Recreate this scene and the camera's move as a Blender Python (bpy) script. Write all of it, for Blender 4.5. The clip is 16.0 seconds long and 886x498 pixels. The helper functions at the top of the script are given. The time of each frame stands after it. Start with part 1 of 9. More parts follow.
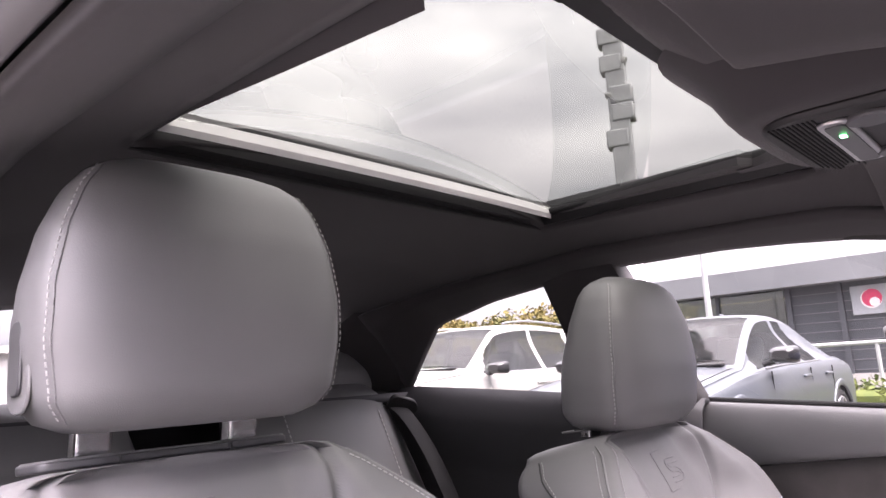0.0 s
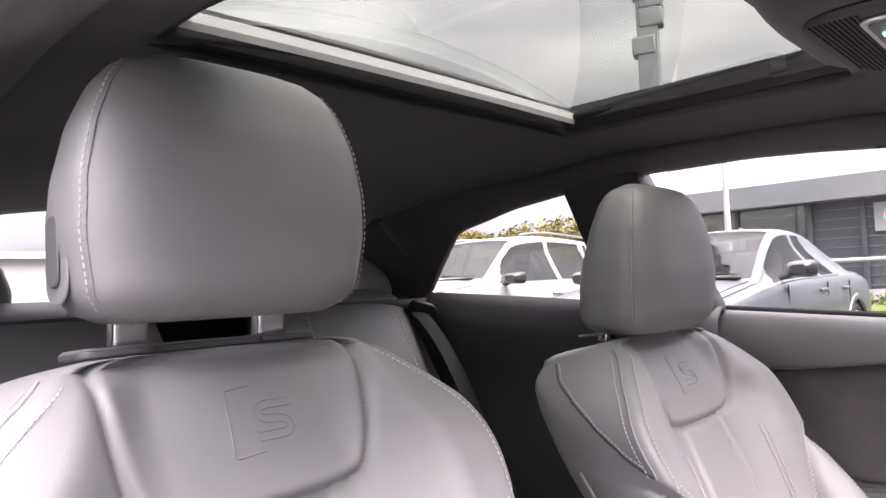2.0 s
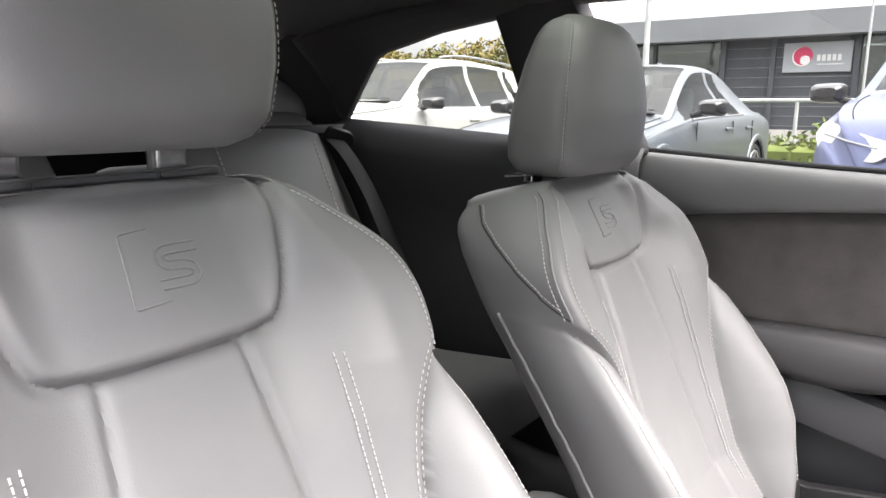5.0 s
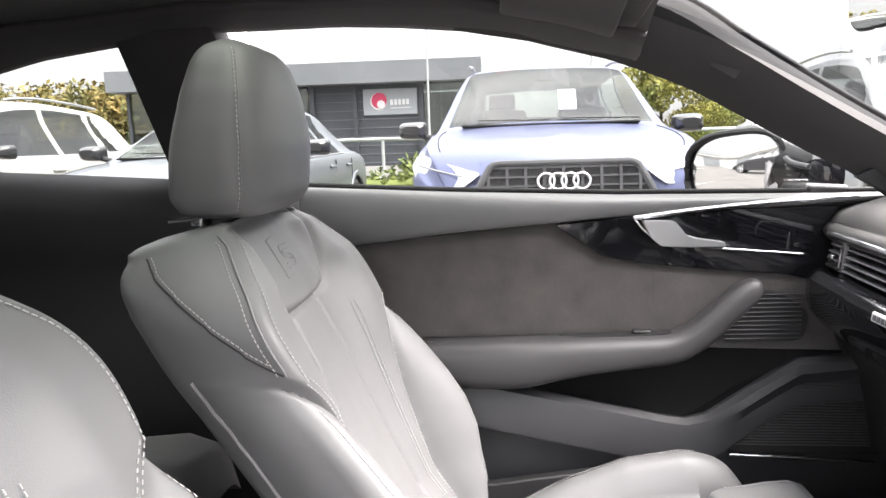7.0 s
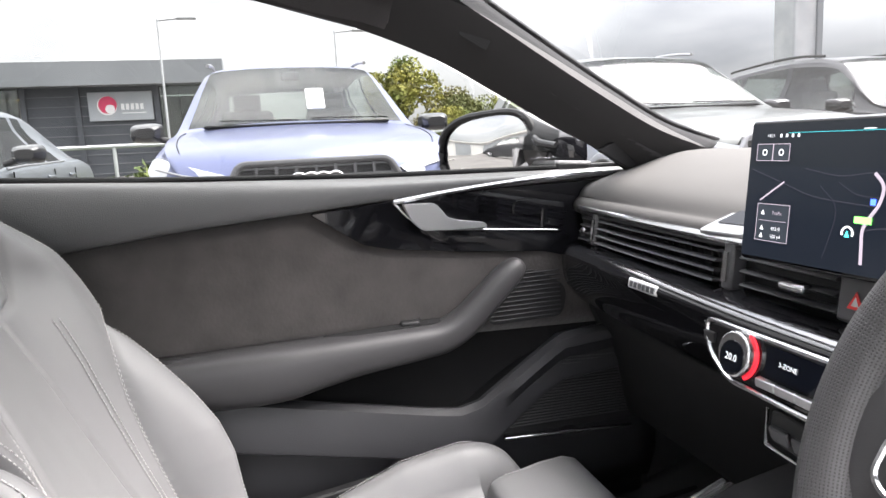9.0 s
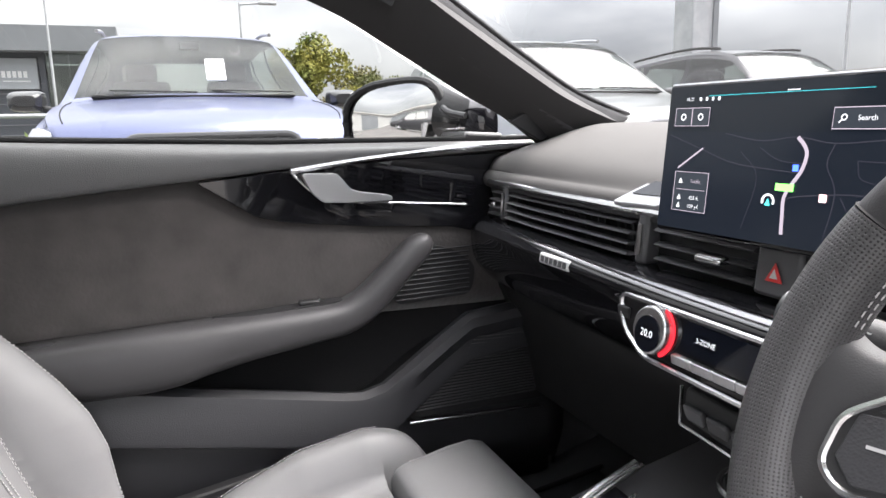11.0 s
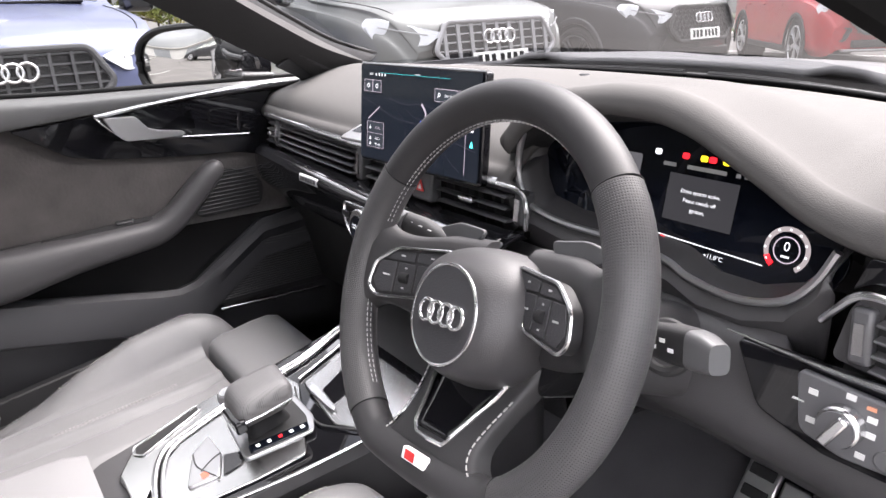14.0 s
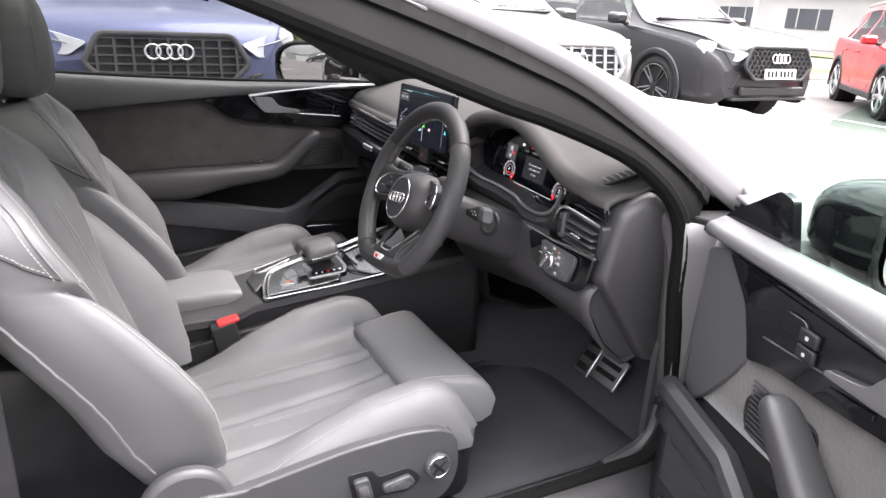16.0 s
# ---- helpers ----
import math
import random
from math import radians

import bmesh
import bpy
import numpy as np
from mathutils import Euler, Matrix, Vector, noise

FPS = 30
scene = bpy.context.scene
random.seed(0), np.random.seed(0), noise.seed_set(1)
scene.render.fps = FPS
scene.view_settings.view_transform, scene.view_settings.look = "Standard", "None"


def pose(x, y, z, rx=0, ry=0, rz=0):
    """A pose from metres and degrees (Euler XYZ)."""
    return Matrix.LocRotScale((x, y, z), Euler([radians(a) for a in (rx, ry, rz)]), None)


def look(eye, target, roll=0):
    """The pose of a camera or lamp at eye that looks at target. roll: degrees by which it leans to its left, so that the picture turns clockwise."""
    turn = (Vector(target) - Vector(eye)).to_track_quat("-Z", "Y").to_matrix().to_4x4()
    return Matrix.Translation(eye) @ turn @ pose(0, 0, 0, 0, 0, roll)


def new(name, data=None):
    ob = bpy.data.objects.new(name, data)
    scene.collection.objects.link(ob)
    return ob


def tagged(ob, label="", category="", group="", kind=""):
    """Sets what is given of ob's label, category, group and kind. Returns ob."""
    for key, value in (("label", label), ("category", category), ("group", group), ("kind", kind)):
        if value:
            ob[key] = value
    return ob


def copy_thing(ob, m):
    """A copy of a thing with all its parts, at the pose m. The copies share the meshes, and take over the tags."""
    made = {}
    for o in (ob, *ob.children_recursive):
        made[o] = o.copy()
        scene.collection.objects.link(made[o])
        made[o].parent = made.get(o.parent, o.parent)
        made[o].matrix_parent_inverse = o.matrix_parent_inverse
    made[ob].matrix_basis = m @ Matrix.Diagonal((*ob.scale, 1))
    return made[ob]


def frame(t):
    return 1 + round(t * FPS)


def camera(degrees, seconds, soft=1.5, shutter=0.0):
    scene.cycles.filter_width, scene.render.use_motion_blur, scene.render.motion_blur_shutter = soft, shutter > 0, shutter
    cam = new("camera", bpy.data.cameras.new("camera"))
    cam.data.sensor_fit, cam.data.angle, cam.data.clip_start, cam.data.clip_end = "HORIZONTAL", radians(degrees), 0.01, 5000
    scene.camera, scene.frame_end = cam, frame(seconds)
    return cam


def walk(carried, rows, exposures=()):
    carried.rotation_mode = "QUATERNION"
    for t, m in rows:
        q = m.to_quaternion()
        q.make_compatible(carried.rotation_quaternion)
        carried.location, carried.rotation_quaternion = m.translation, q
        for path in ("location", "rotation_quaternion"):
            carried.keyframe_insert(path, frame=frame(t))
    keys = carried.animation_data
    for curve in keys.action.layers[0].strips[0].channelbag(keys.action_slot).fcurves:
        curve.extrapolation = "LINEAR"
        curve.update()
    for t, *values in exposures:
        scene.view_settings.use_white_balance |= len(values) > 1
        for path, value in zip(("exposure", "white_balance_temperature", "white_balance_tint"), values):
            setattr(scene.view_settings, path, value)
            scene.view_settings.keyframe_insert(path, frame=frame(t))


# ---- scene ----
cam = camera(64.9, 16.0)
PATH = [
    (0, (0.702, -0.121, 1.038), (-0.759, -1.44, 1.394), -3.2),
    (0.5, (0.701, -0.123, 1.039), (-0.757, -1.452, 1.368), -3.1),
    (1, (0.702, -0.124, 1.036), (-0.751, -1.469, 1.32), -3.0),
    (1.5, (0.705, -0.125, 1.034), (-0.743, -1.489, 1.24), -2.7),
    (2, (0.708, -0.125, 1.028), (-0.732, -1.509, 1.135), -2.4),
    (2.5, (0.709, -0.121, 1.028), (-0.716, -1.524, 1.004), -1.7),
    (3, (0.712, -0.13, 1.021), (-0.707, -1.533, 0.871), -1.6),
    (5.5, (0.666, -0.213, 1.046), (-0.988, -1.245, 0.6), 0.6),
    (6, (0.692, -0.267, 1.04), (-1.119, -1.024, 0.655), 0.2),
    (6.5, (0.651, -0.292, 1.038), (-1.264, -0.761, 0.7), -0.7),
    (7, (0.632, -0.3, 1.029), (-1.337, -0.491, 0.736), -1.7),
    (7.5, (0.605, -0.301, 1.021), (-1.376, -0.231, 0.751), -2.7),
    (8, (0.577, -0.297, 1.012), (-1.386, -0.029, 0.74), -3.5),
    (10.5, (0.429, -0.271, 0.957), (-1.428, 0.384, 0.606), -1.0),
    (11, (0.439, -0.26, 0.959), (-1.388, 0.468, 0.598), -1.3),
    (11.5, (0.459, -0.251, 0.967), (-1.33, 0.559, 0.591), -1.7),
    (12, (0.487, -0.253, 0.988), (-1.252, 0.642, 0.574), -2.4),
    (12.5, (0.536, -0.259, 1.012), (-1.146, 0.722, 0.556), -3.0),
    (13, (0.601, -0.253, 1.032), (-1.0, 0.8, 0.46), -2.7),
    (13.5, (0.693, -0.27, 1.049), (-0.857, 0.811, 0.394), -2.9),
    (14, (0.816, -0.317, 1.072), (-0.722, 0.773, 0.403), -2.3),
    (14.5, (0.96, -0.387, 1.099), (-0.591, 0.705, 0.465), -1.6),
    (15, (1.167, -0.494, 1.13), (-0.402, 0.595, 0.539), -0.7),
    (15.5, (1.406, -0.544, 1.161), (-0.197, 0.507, 0.59), 0.6),
    (16, (1.632, -0.565, 1.193), (-0.035, 0.323, 0.534), 3.1),
]
walk(cam, [(t, look(eye, target, roll)) for t, eye, target, roll in PATH],
     [(0, 3.05, 6600, 31), (2.0, 2.98, 6600, 26), (3.2, 2.85, 6600, 14), (5.5, 2.87, 6600, 13), (6.5, 3.02, 6600, 13), (8, 2.84, 6550, 13), (10.5, 2.5, 6450, 12), (13, 2.48, 6500, 17), (14.5, 2.46, 6500, 16), (15.3, 2.15, 6500, 16), (16, 1.85, 6500, 15)])

# ---- sky and light: bright overcast ----
world = bpy.data.worlds.new("overcast_sky")
scene.world = world
world.use_nodes = True
wn, wl = world.node_tree.nodes, world.node_tree.links
wn.clear()
w_out = wn.new("ShaderNodeOutputWorld")
w_bg = wn.new("ShaderNodeBackground")
w_sky = wn.new("ShaderNodeTexSky")
w_sky.sky_type, w_sky.sun_disc = "NISHITA", False
w_sky.sun_elevation, w_sky.sun_rotation = radians(56), radians(2.9)
w_coord = wn.new("ShaderNodeTexCoord")
w_map = wn.new("ShaderNodeMapping")
w_map.inputs["Scale"].default_value = (1.0, 1.0, 3.2)
w_noise = wn.new("ShaderNodeTexNoise")
w_noise.inputs["Scale"].default_value, w_noise.inputs["Detail"].default_value = 2.6, 6.0
w_ramp = wn.new("ShaderNodeValToRGB")
w_ramp.color_ramp.elements[0].position, w_ramp.color_ramp.elements[0].color = 0.30, (4.5, 4.6, 4.9, 1)
w_ramp.color_ramp.elements[1].position, w_ramp.color_ramp.elements[1].color = 0.66, (12.4, 12.3, 12.1, 1)
w_mix = wn.new("ShaderNodeMix")
w_mix.data_type = "RGBA"
w_mix.inputs["Factor"].default_value = 0.88
wl.new(w_coord.outputs["Generated"], w_map.inputs["Vector"])
wl.new(w_map.outputs["Vector"], w_noise.inputs["Vector"])
wl.new(w_noise.outputs["Fac"], w_ramp.inputs["Fac"])
wl.new(w_sky.outputs["Color"], w_mix.inputs["A"])
wl.new(w_ramp.outputs["Color"], w_mix.inputs["B"])
# an overcast sky is about three times as bright overhead as at the horizon
w_sep, w_up, w_grade = wn.new("ShaderNodeSeparateXYZ"), wn.new("ShaderNodeMapRange"), wn.new("ShaderNodeMix")
w_up.inputs["To Min"].default_value, w_up.inputs["To Max"].default_value = 0.23, 2.0
w_grade.data_type, w_grade.blend_type = "RGBA", "MULTIPLY"
w_grade.inputs["Factor"].default_value = 1.0
wl.new(w_coord.outputs["Generated"], w_sep.inputs["Vector"])
wl.new(w_sep.outputs["Z"], w_up.inputs["Value"])
wl.new(w_mix.outputs["Result"], w_grade.inputs["A"])
wl.new(w_up.outputs["Result"], w_grade.inputs["B"])
wl.new(w_grade.outputs["Result"], w_bg.inputs["Color"])
w_bg.inputs["Strength"].default_value = 0.15
wl.new(w_bg.outputs["Background"], w_out.inputs["Surface"])

sun = new("sun", bpy.data.lights.new("sun", "SUN"))
sun.data.energy, sun.data.angle, sun.data.color = 5.0, radians(58), (1.0, 0.96, 0.92)
sun.matrix_world = look((0.4, 8.0, 12.0), (0, 0, 0))

# ---- materials ----
def mat(name, color, rough=0.5, metal=0.0, grain=0.0, grain_scale=400.0, tone=0.15, tone_scale=6.0, coat=0.0,
        speck=None, alpha=None, voronoi=False, sheen=0.0, spec=0.5, rand=0.0, holes=0.0):
    """A surface with variation at two scales: broad tone and fine relief."""
    m = bpy.data.materials.new(name)
    m.use_nodes = True
    n, l = m.node_tree.nodes, m.node_tree.links
    b = n["Principled BSDF"]
    b.inputs["Roughness"].default_value, b.inputs["Metallic"].default_value = rough, metal
    b.inputs["Coat Weight"].default_value, b.inputs["Coat Roughness"].default_value = coat, 0.03
    b.inputs["Sheen Weight"].default_value = sheen
    b.inputs["Specular IOR Level"].default_value = spec
    tc = n.new("ShaderNodeTexCoord")
    no = n.new("ShaderNodeTexNoise")
    no.inputs["Scale"].default_value, no.inputs["Detail"].default_value = tone_scale, 5.0
    l.new(tc.outputs["Object"], no.inputs["Vector"])
    mx = n.new("ShaderNodeMix")
    mx.data_type = "RGBA"
    mx.inputs["A"].default_value = (*[c * (1 - tone) for c in color], 1)
    mx.inputs["B"].default_value = (*[min(1, c * (1 + tone)) for c in (speck or color)], 1)
    l.new(no.outputs["Fac"], mx.inputs["Factor"])
    last = mx.outputs["Result"]
    if rand:
        oi = n.new("ShaderNodeObjectInfo")
        hs = n.new("ShaderNodeHueSaturation")
        mr = n.new("ShaderNodeMapRange")
        mr.inputs["To Min"].default_value, mr.inputs["To Max"].default_value = 1 - rand, 1 + rand
        l.new(oi.outputs["Random"], mr.inputs["Value"])
        l.new(mr.outputs["Result"], hs.inputs["Value"])
        l.new(last, hs.inputs["Color"])
        last = hs.outputs["Color"]
    l.new(last, b.inputs["Base Color"])
    ro = n.new("ShaderNodeMapRange")
    ro.inputs["To Min"].default_value, ro.inputs["To Max"].default_value = max(0.02, rough * 0.8), min(1, rough * 1.2)
    l.new(no.outputs["Fac"], ro.inputs["Value"])
    l.new(ro.outputs["Result"], b.inputs["Roughness"])
    if grain:
        g = n.new("ShaderNodeTexVoronoi" if voronoi else "ShaderNodeTexNoise")
        g.inputs["Scale"].default_value = grain_scale
        l.new(tc.outputs["Object"], g.inputs["Vector"])
        if holes:
            hr, hm = n.new("ShaderNodeMapRange"), n.new("ShaderNodeMix")
            hr.inputs["From Min"].default_value, hr.inputs["From Max"].default_value = 0.20, 0.38
            hr.inputs["To Min"].default_value, hr.inputs["To Max"].default_value = 1 - holes, 1.0
            g.inputs["Randomness"].default_value = 0.25
            hm.data_type, hm.blend_type = "RGBA", "MULTIPLY"
            hm.inputs["Factor"].default_value = 1.0
            l.new(g.outputs["Distance"], hr.inputs["Value"])
            l.new(last, hm.inputs["A"])
            l.new(hr.outputs["Result"], hm.inputs["B"])
            l.new(hm.outputs["Result"], b.inputs["Base Color"])
        bp = n.new("ShaderNodeBump")
        bp.inputs["Strength"].default_value, bp.inputs["Distance"].default_value = grain, 0.001
        l.new(g.outputs["Distance" if voronoi else "Fac"], bp.inputs["Height"])
        l.new(bp.outputs["Normal"], b.inputs["Normal"])
    return m


def glass(name, tint, rough=0.0, least=0.045, most=0.85):
    """A thin pane: mostly clear, with its own mirror gloss."""
    m = bpy.data.materials.new(name)
    m.use_nodes = True
    n, l = m.node_tree.nodes, m.node_tree.links
    n.clear()
    out = n.new("ShaderNodeOutputMaterial")
    tr, gl, mx, fr = n.new("ShaderNodeBsdfTransparent"), n.new("ShaderNodeBsdfGlossy"), n.new("ShaderNodeMixShader"), n.new("ShaderNodeLayerWeight")
    tr.inputs["Color"].default_value = (*tint, 1)
    gl.inputs["Roughness"].default_value = rough
    fr.inputs["Blend"].default_value = 0.5
    pw, mr = n.new("ShaderNodeMath"), n.new("ShaderNodeMapRange")
    pw.operation = "POWER"
    pw.inputs[1].default_value = 4.5
    mr.inputs["To Min"].default_value, mr.inputs["To Max"].default_value = least, most
    l.new(fr.outputs["Facing"], pw.inputs[0])
    l.new(pw.outputs["Value"], mr.inputs["Value"])
    l.new(mr.outputs["Result"], mx.inputs["Fac"])
    l.new(tr.outputs["BSDF"], mx.inputs[1])
    l.new(gl.outputs["BSDF"], mx.inputs[2])
    l.new(mx.outputs["Shader"], out.inputs["Surface"])
    return m


def glow(name, color, strength):
    m = bpy.data.materials.new(name)
    m.use_nodes = True
    b = m.node_tree.nodes["Principled BSDF"]
    b.inputs["Base Color"].default_value = (0.01, 0.01, 0.01, 1)
    b.inputs["Emission Color"].default_value = (*color, 1)
    b.inputs["Emission Strength"].default_value = strength
    b.inputs["Roughness"].default_value, b.inputs["Specular IOR Level"].default_value = 0.12, 0.2
    return m


M_LEATHER = mat("grey_leather", (0.142, 0.141, 0.144), 0.46, spec=0.45, grain=0.13, grain_scale=900, tone=0.10, tone_scale=9, voronoi=True)
M_LEATHER_HOLES = mat("perforated_leather", (0.166, 0.164, 0.168), 0.5, grain=0.8, grain_scale=420, voronoi=True)
M_STITCH = mat("pale_thread", (0.36, 0.355, 0.35), 0.7)
M_RIM = mat("steering_leather", (0.028, 0.0275, 0.029), 0.46, spec=0.3, grain=0.10, grain_scale=1000, voronoi=True)
def dotted(m, pitch, depth, dark):
    """Staggered dimples laid out in the surface's own UV."""
    n, l = m.node_tree.nodes, m.node_tree.links
    b = n["Principled BSDF"]
    uv, sp = n.new("ShaderNodeTexCoord"), n.new("ShaderNodeSeparateXYZ")
    l.new(uv.outputs["UV"], sp.inputs["Vector"])
    waves = []
    for sgn in (1.0, -1.0):
        ad, sc, sn = n.new("ShaderNodeMath"), n.new("ShaderNodeMath"), n.new("ShaderNodeMath")
        ad.operation, sc.operation, sn.operation = "MULTIPLY_ADD", "MULTIPLY", "SINE"
        ad.inputs[1].default_value = sgn
        l.new(sp.outputs["X"], ad.inputs[0])
        l.new(sp.outputs["Y"], ad.inputs[2])
        sc.inputs[1].default_value = 2 * math.pi / pitch
        l.new(ad.outputs["Value"], sc.inputs[0])
        l.new(sc.outputs["Value"], sn.inputs[0])
        waves.append(sn)
    ml, mr = n.new("ShaderNodeMath"), n.new("ShaderNodeMapRange")
    ml.operation = "MULTIPLY"
    l.new(waves[0].outputs["Value"], ml.inputs[0])
    l.new(waves[1].outputs["Value"], ml.inputs[1])
    mr.inputs["From Min"].default_value, mr.inputs["From Max"].default_value = 0.25, 0.75
    l.new(ml.outputs["Value"], mr.inputs["Value"])
    mx = n.new("ShaderNodeMix")
    mx.data_type, mx.blend_type = "RGBA", "MULTIPLY"
    old = b.inputs["Base Color"].links[0].from_socket
    l.new(mr.outputs["Result"], mx.inputs["Factor"])
    l.new(old, mx.inputs["A"])
    mx.inputs["B"].default_value = (dark, dark, dark, 1)
    l.new(mx.outputs["Result"], b.inputs["Base Color"])
    bp = n.new("ShaderNodeBump")
    bp.inputs["Strength"].default_value, bp.inputs["Distance"].default_value, bp.invert = 1.0, depth, True
    l.new(mr.outputs["Result"], bp.inputs["Height"])
    l.new(bp.outputs["Normal"], b.inputs["Normal"])
    return m


M_RIM_HOLES = dotted(mat("perforated_rim_leather", (0.050, 0.049, 0.051), 0.45), 0.0042, 0.0006, 0.32)
M_CONSOLE = mat("polished_console_trim", (0.46, 0.46, 0.46), 0.22, 1.0, tone=0.05)
M_SOFT = mat("soft_touch_black", (0.037, 0.036, 0.038), 0.44, grain=0.16, grain_scale=900, voronoi=True)
M_DASH = mat("dash_top_vinyl", (0.074, 0.072, 0.071), 0.75, spec=0.10, grain=0.25, grain_scale=800, voronoi=True)
M_ROLL = mat("door_top_vinyl", (0.125, 0.125, 0.127), 0.45, grain=0.3, grain_scale=650, voronoi=True)
M_HARD = mat("hard_plastic_black", (0.011, 0.011, 0.012), 0.55, grain=0.2, grain_scale=900)
M_GLOSS = mat("piano_black", (0.005, 0.005, 0.006), 0.03, coat=0.3, tone=0.1, spec=0.35)
M_SUEDE = mat("brown_grey_suede", (0.050, 0.0445, 0.0435), 0.95, grain=0.6, grain_scale=150, tone=0.7, tone_scale=17, sheen=0.5)
M_HEAD = mat("black_headliner_cloth", (0.029, 0.0265, 0.029), 0.95, grain=0.4, grain_scale=1200, sheen=0.12)
M_PILLAR = mat("pillar_cloth", (0.024, 0.023, 0.0235), 0.9, grain=0.4, grain_scale=1100)
M_CARPET = mat("black_carpet", (0.046, 0.0455, 0.050), 1.0, grain=1.0, grain_scale=700, tone=0.35, tone_scale=14)
M_CHROME = mat("satin_chrome", (0.66, 0.66, 0.67), 0.24, 1.0, tone=0.03)
M_ALU = mat("brushed_aluminium", (0.48, 0.48, 0.49), 0.33, 1.0, grain=0.15, grain_scale=300)
M_RUBBER = mat("black_rubber", (0.012, 0.012, 0.013), 0.75, spec=0.25)
M_SEAL = mat("matt_door_seal", (0.006, 0.006, 0.006), 0.9, spec=0.1)
M_LOWER = mat("lower_door_plastic", (0.025, 0.025, 0.028), 0.5, grain=0.25, grain_scale=700, voronoi=True)
M_SLAT = mat("grey_vent_slat", (0.060, 0.060, 0.063), 0.40)
M_PRINT = mat("dim_grey_print", (0.42, 0.42, 0.42), 0.6)
M_GREY = mat("grey_key_plastic", (0.060, 0.060, 0.064), 0.40)
M_MARK = mat("white_print", (0.75, 0.75, 0.75), 0.6)
M_REDP = mat("red_plastic", (0.5, 0.03, 0.03), 0.4)
M_SILVER = mat("silver_paint", (0.165, 0.161, 0.165), 0.45, 0.2, coat=0.0, spec=0.2, tone=0.08)
M_SCREEN = mat("dark_display_glass", (0.003, 0.004, 0.007), 0.05, coat=0.15, spec=0.25)
G_WIND = glass("windscreen_glass", (0.275, 0.282, 0.286))
G_SIDE = glass("side_glass", (0.290, 0.297, 0.293))
G_GREEN = glass("green_side_glass", (0.62, 0.78, 0.70))
G_ROOF = glass("roof_glass", (0.082, 0.090, 0.080), 0.0, 0.015)
G_CAR = glass("tinted_car_glass", (0.55, 0.60, 0.57), 0.0, 0.10, 0.26)
M_MIRROR = mat("mirror_silver", (0.9, 0.9, 0.9), 0.01, 1.0, tone=0.0)

# ---- mesh helpers ----
def thing(name, label, category, at=(0, 0, 0), group="", kind=""):
    ob = new(name)
    ob.location = at
    ob.empty_display_size = 0.05
    return tagged(ob, label, category, group, kind)


def part(name, bm, material, parent=None, label="", smooth=True, bevel=0.0, solid=0.0, sharp=35, seg=2, solid_off=-1):
    """One mesh object, drawn in the world's own coordinates, under a thing or a part."""
    me = bpy.data.meshes.new(name)
    bm.normal_update()
    bm.to_mesh(me)
    bm.free()
    me.materials.append(material)
    if smooth:
        me.shade_smooth()
        me.set_sharp_from_angle(angle=radians(sharp))
    ob = new(name, me)
    if parent is not None:
        root = parent
        while root.parent:
            root = root.parent
        ob.parent = parent
        if parent is root:
            ob.matrix_parent_inverse = Matrix.Translation(root.location).inverted()
    if label:
        ob["label"] = label
    if solid:
        s = ob.modifiers.new("thickness", "SOLIDIFY")
        s.thickness, s.offset = solid, solid_off
    if bevel:
        b = ob.modifiers.new("edge", "BEVEL")
        b.width, b.segments, b.limit_method, b.angle_limit = bevel, seg, "ANGLE", radians(30)
    return ob


def structure(ob, label, category):
    return tagged(ob, label, category, kind="structure")


def join(*bms):
    out = bms[0]
    for b in bms[1:]:
        me = bpy.data.meshes.new("tmp")
        b.to_mesh(me)
        out.from_mesh(me)
        bpy.data.meshes.remove(me)
        b.free()
    return out


def moved(bm, m):
    bmesh.ops.transform(bm, matrix=m, verts=bm.verts)
    return bm


def box(cx, cy, cz, sx, sy, sz, rx=0, ry=0, rz=0):
    bm = bmesh.new()
    bmesh.ops.create_cube(bm, size=1)
    bmesh.ops.transform(bm, matrix=pose(cx, cy, cz, rx, ry, rz) @ Matrix.Diagonal((sx, sy, sz, 1)), verts=bm.verts)
    return bm


def cyl(r, h, n=24, r2=None):
    """A round, along z, centred."""
    bm = bmesh.new()
    bmesh.ops.create_cone(bm, cap_ends=True, segments=n, radius1=r, radius2=r if r2 is None else r2, depth=h)
    return bm


def torus(R, r, n=40, k=10, arc=360.0, start=0.0):
    """A ring about z."""
    bm = bmesh.new()
    full = arc >= 360
    rows = []
    for i in range(n if full else n + 1):
        a = radians(start + arc * i / n)
        rows.append([bm.verts.new(((R + r * math.cos(2 * math.pi * j / k)) * math.cos(a),
                                   (R + r * math.cos(2 * math.pi * j / k)) * math.sin(a), r * math.sin(2 * math.pi * j / k))) for j in range(k)])
    for i in range(n):
        a, b = rows[i], rows[(i + 1) % len(rows)]
        for j in range(k):
            bm.faces.new((a[j], b[j], b[(j + 1) % k], a[(j + 1) % k]))
    if not full:
        bm.faces.new(rows[0][::-1])
        bm.faces.new(rows[-1])
    return bm


def curve(pts, n=8):
    """A smooth line through points of any dimension."""
    p = [np.array(q, float) for q in pts]
    p = [2 * p[0] - p[1]] + p + [2 * p[-1] - p[-2]]
    out = []
    for i in range(1, len(p) - 2):
        a, b, c, d = p[i - 1:i + 3]
        for k in range(n):
            t = k / n
            out.append(0.5 * (2 * b + (c - a) * t + (2 * a - 5 * b + 4 * c - d) * t * t + (3 * b - a - 3 * c + d) * t ** 3))
    out.append(p[-2])
    return out


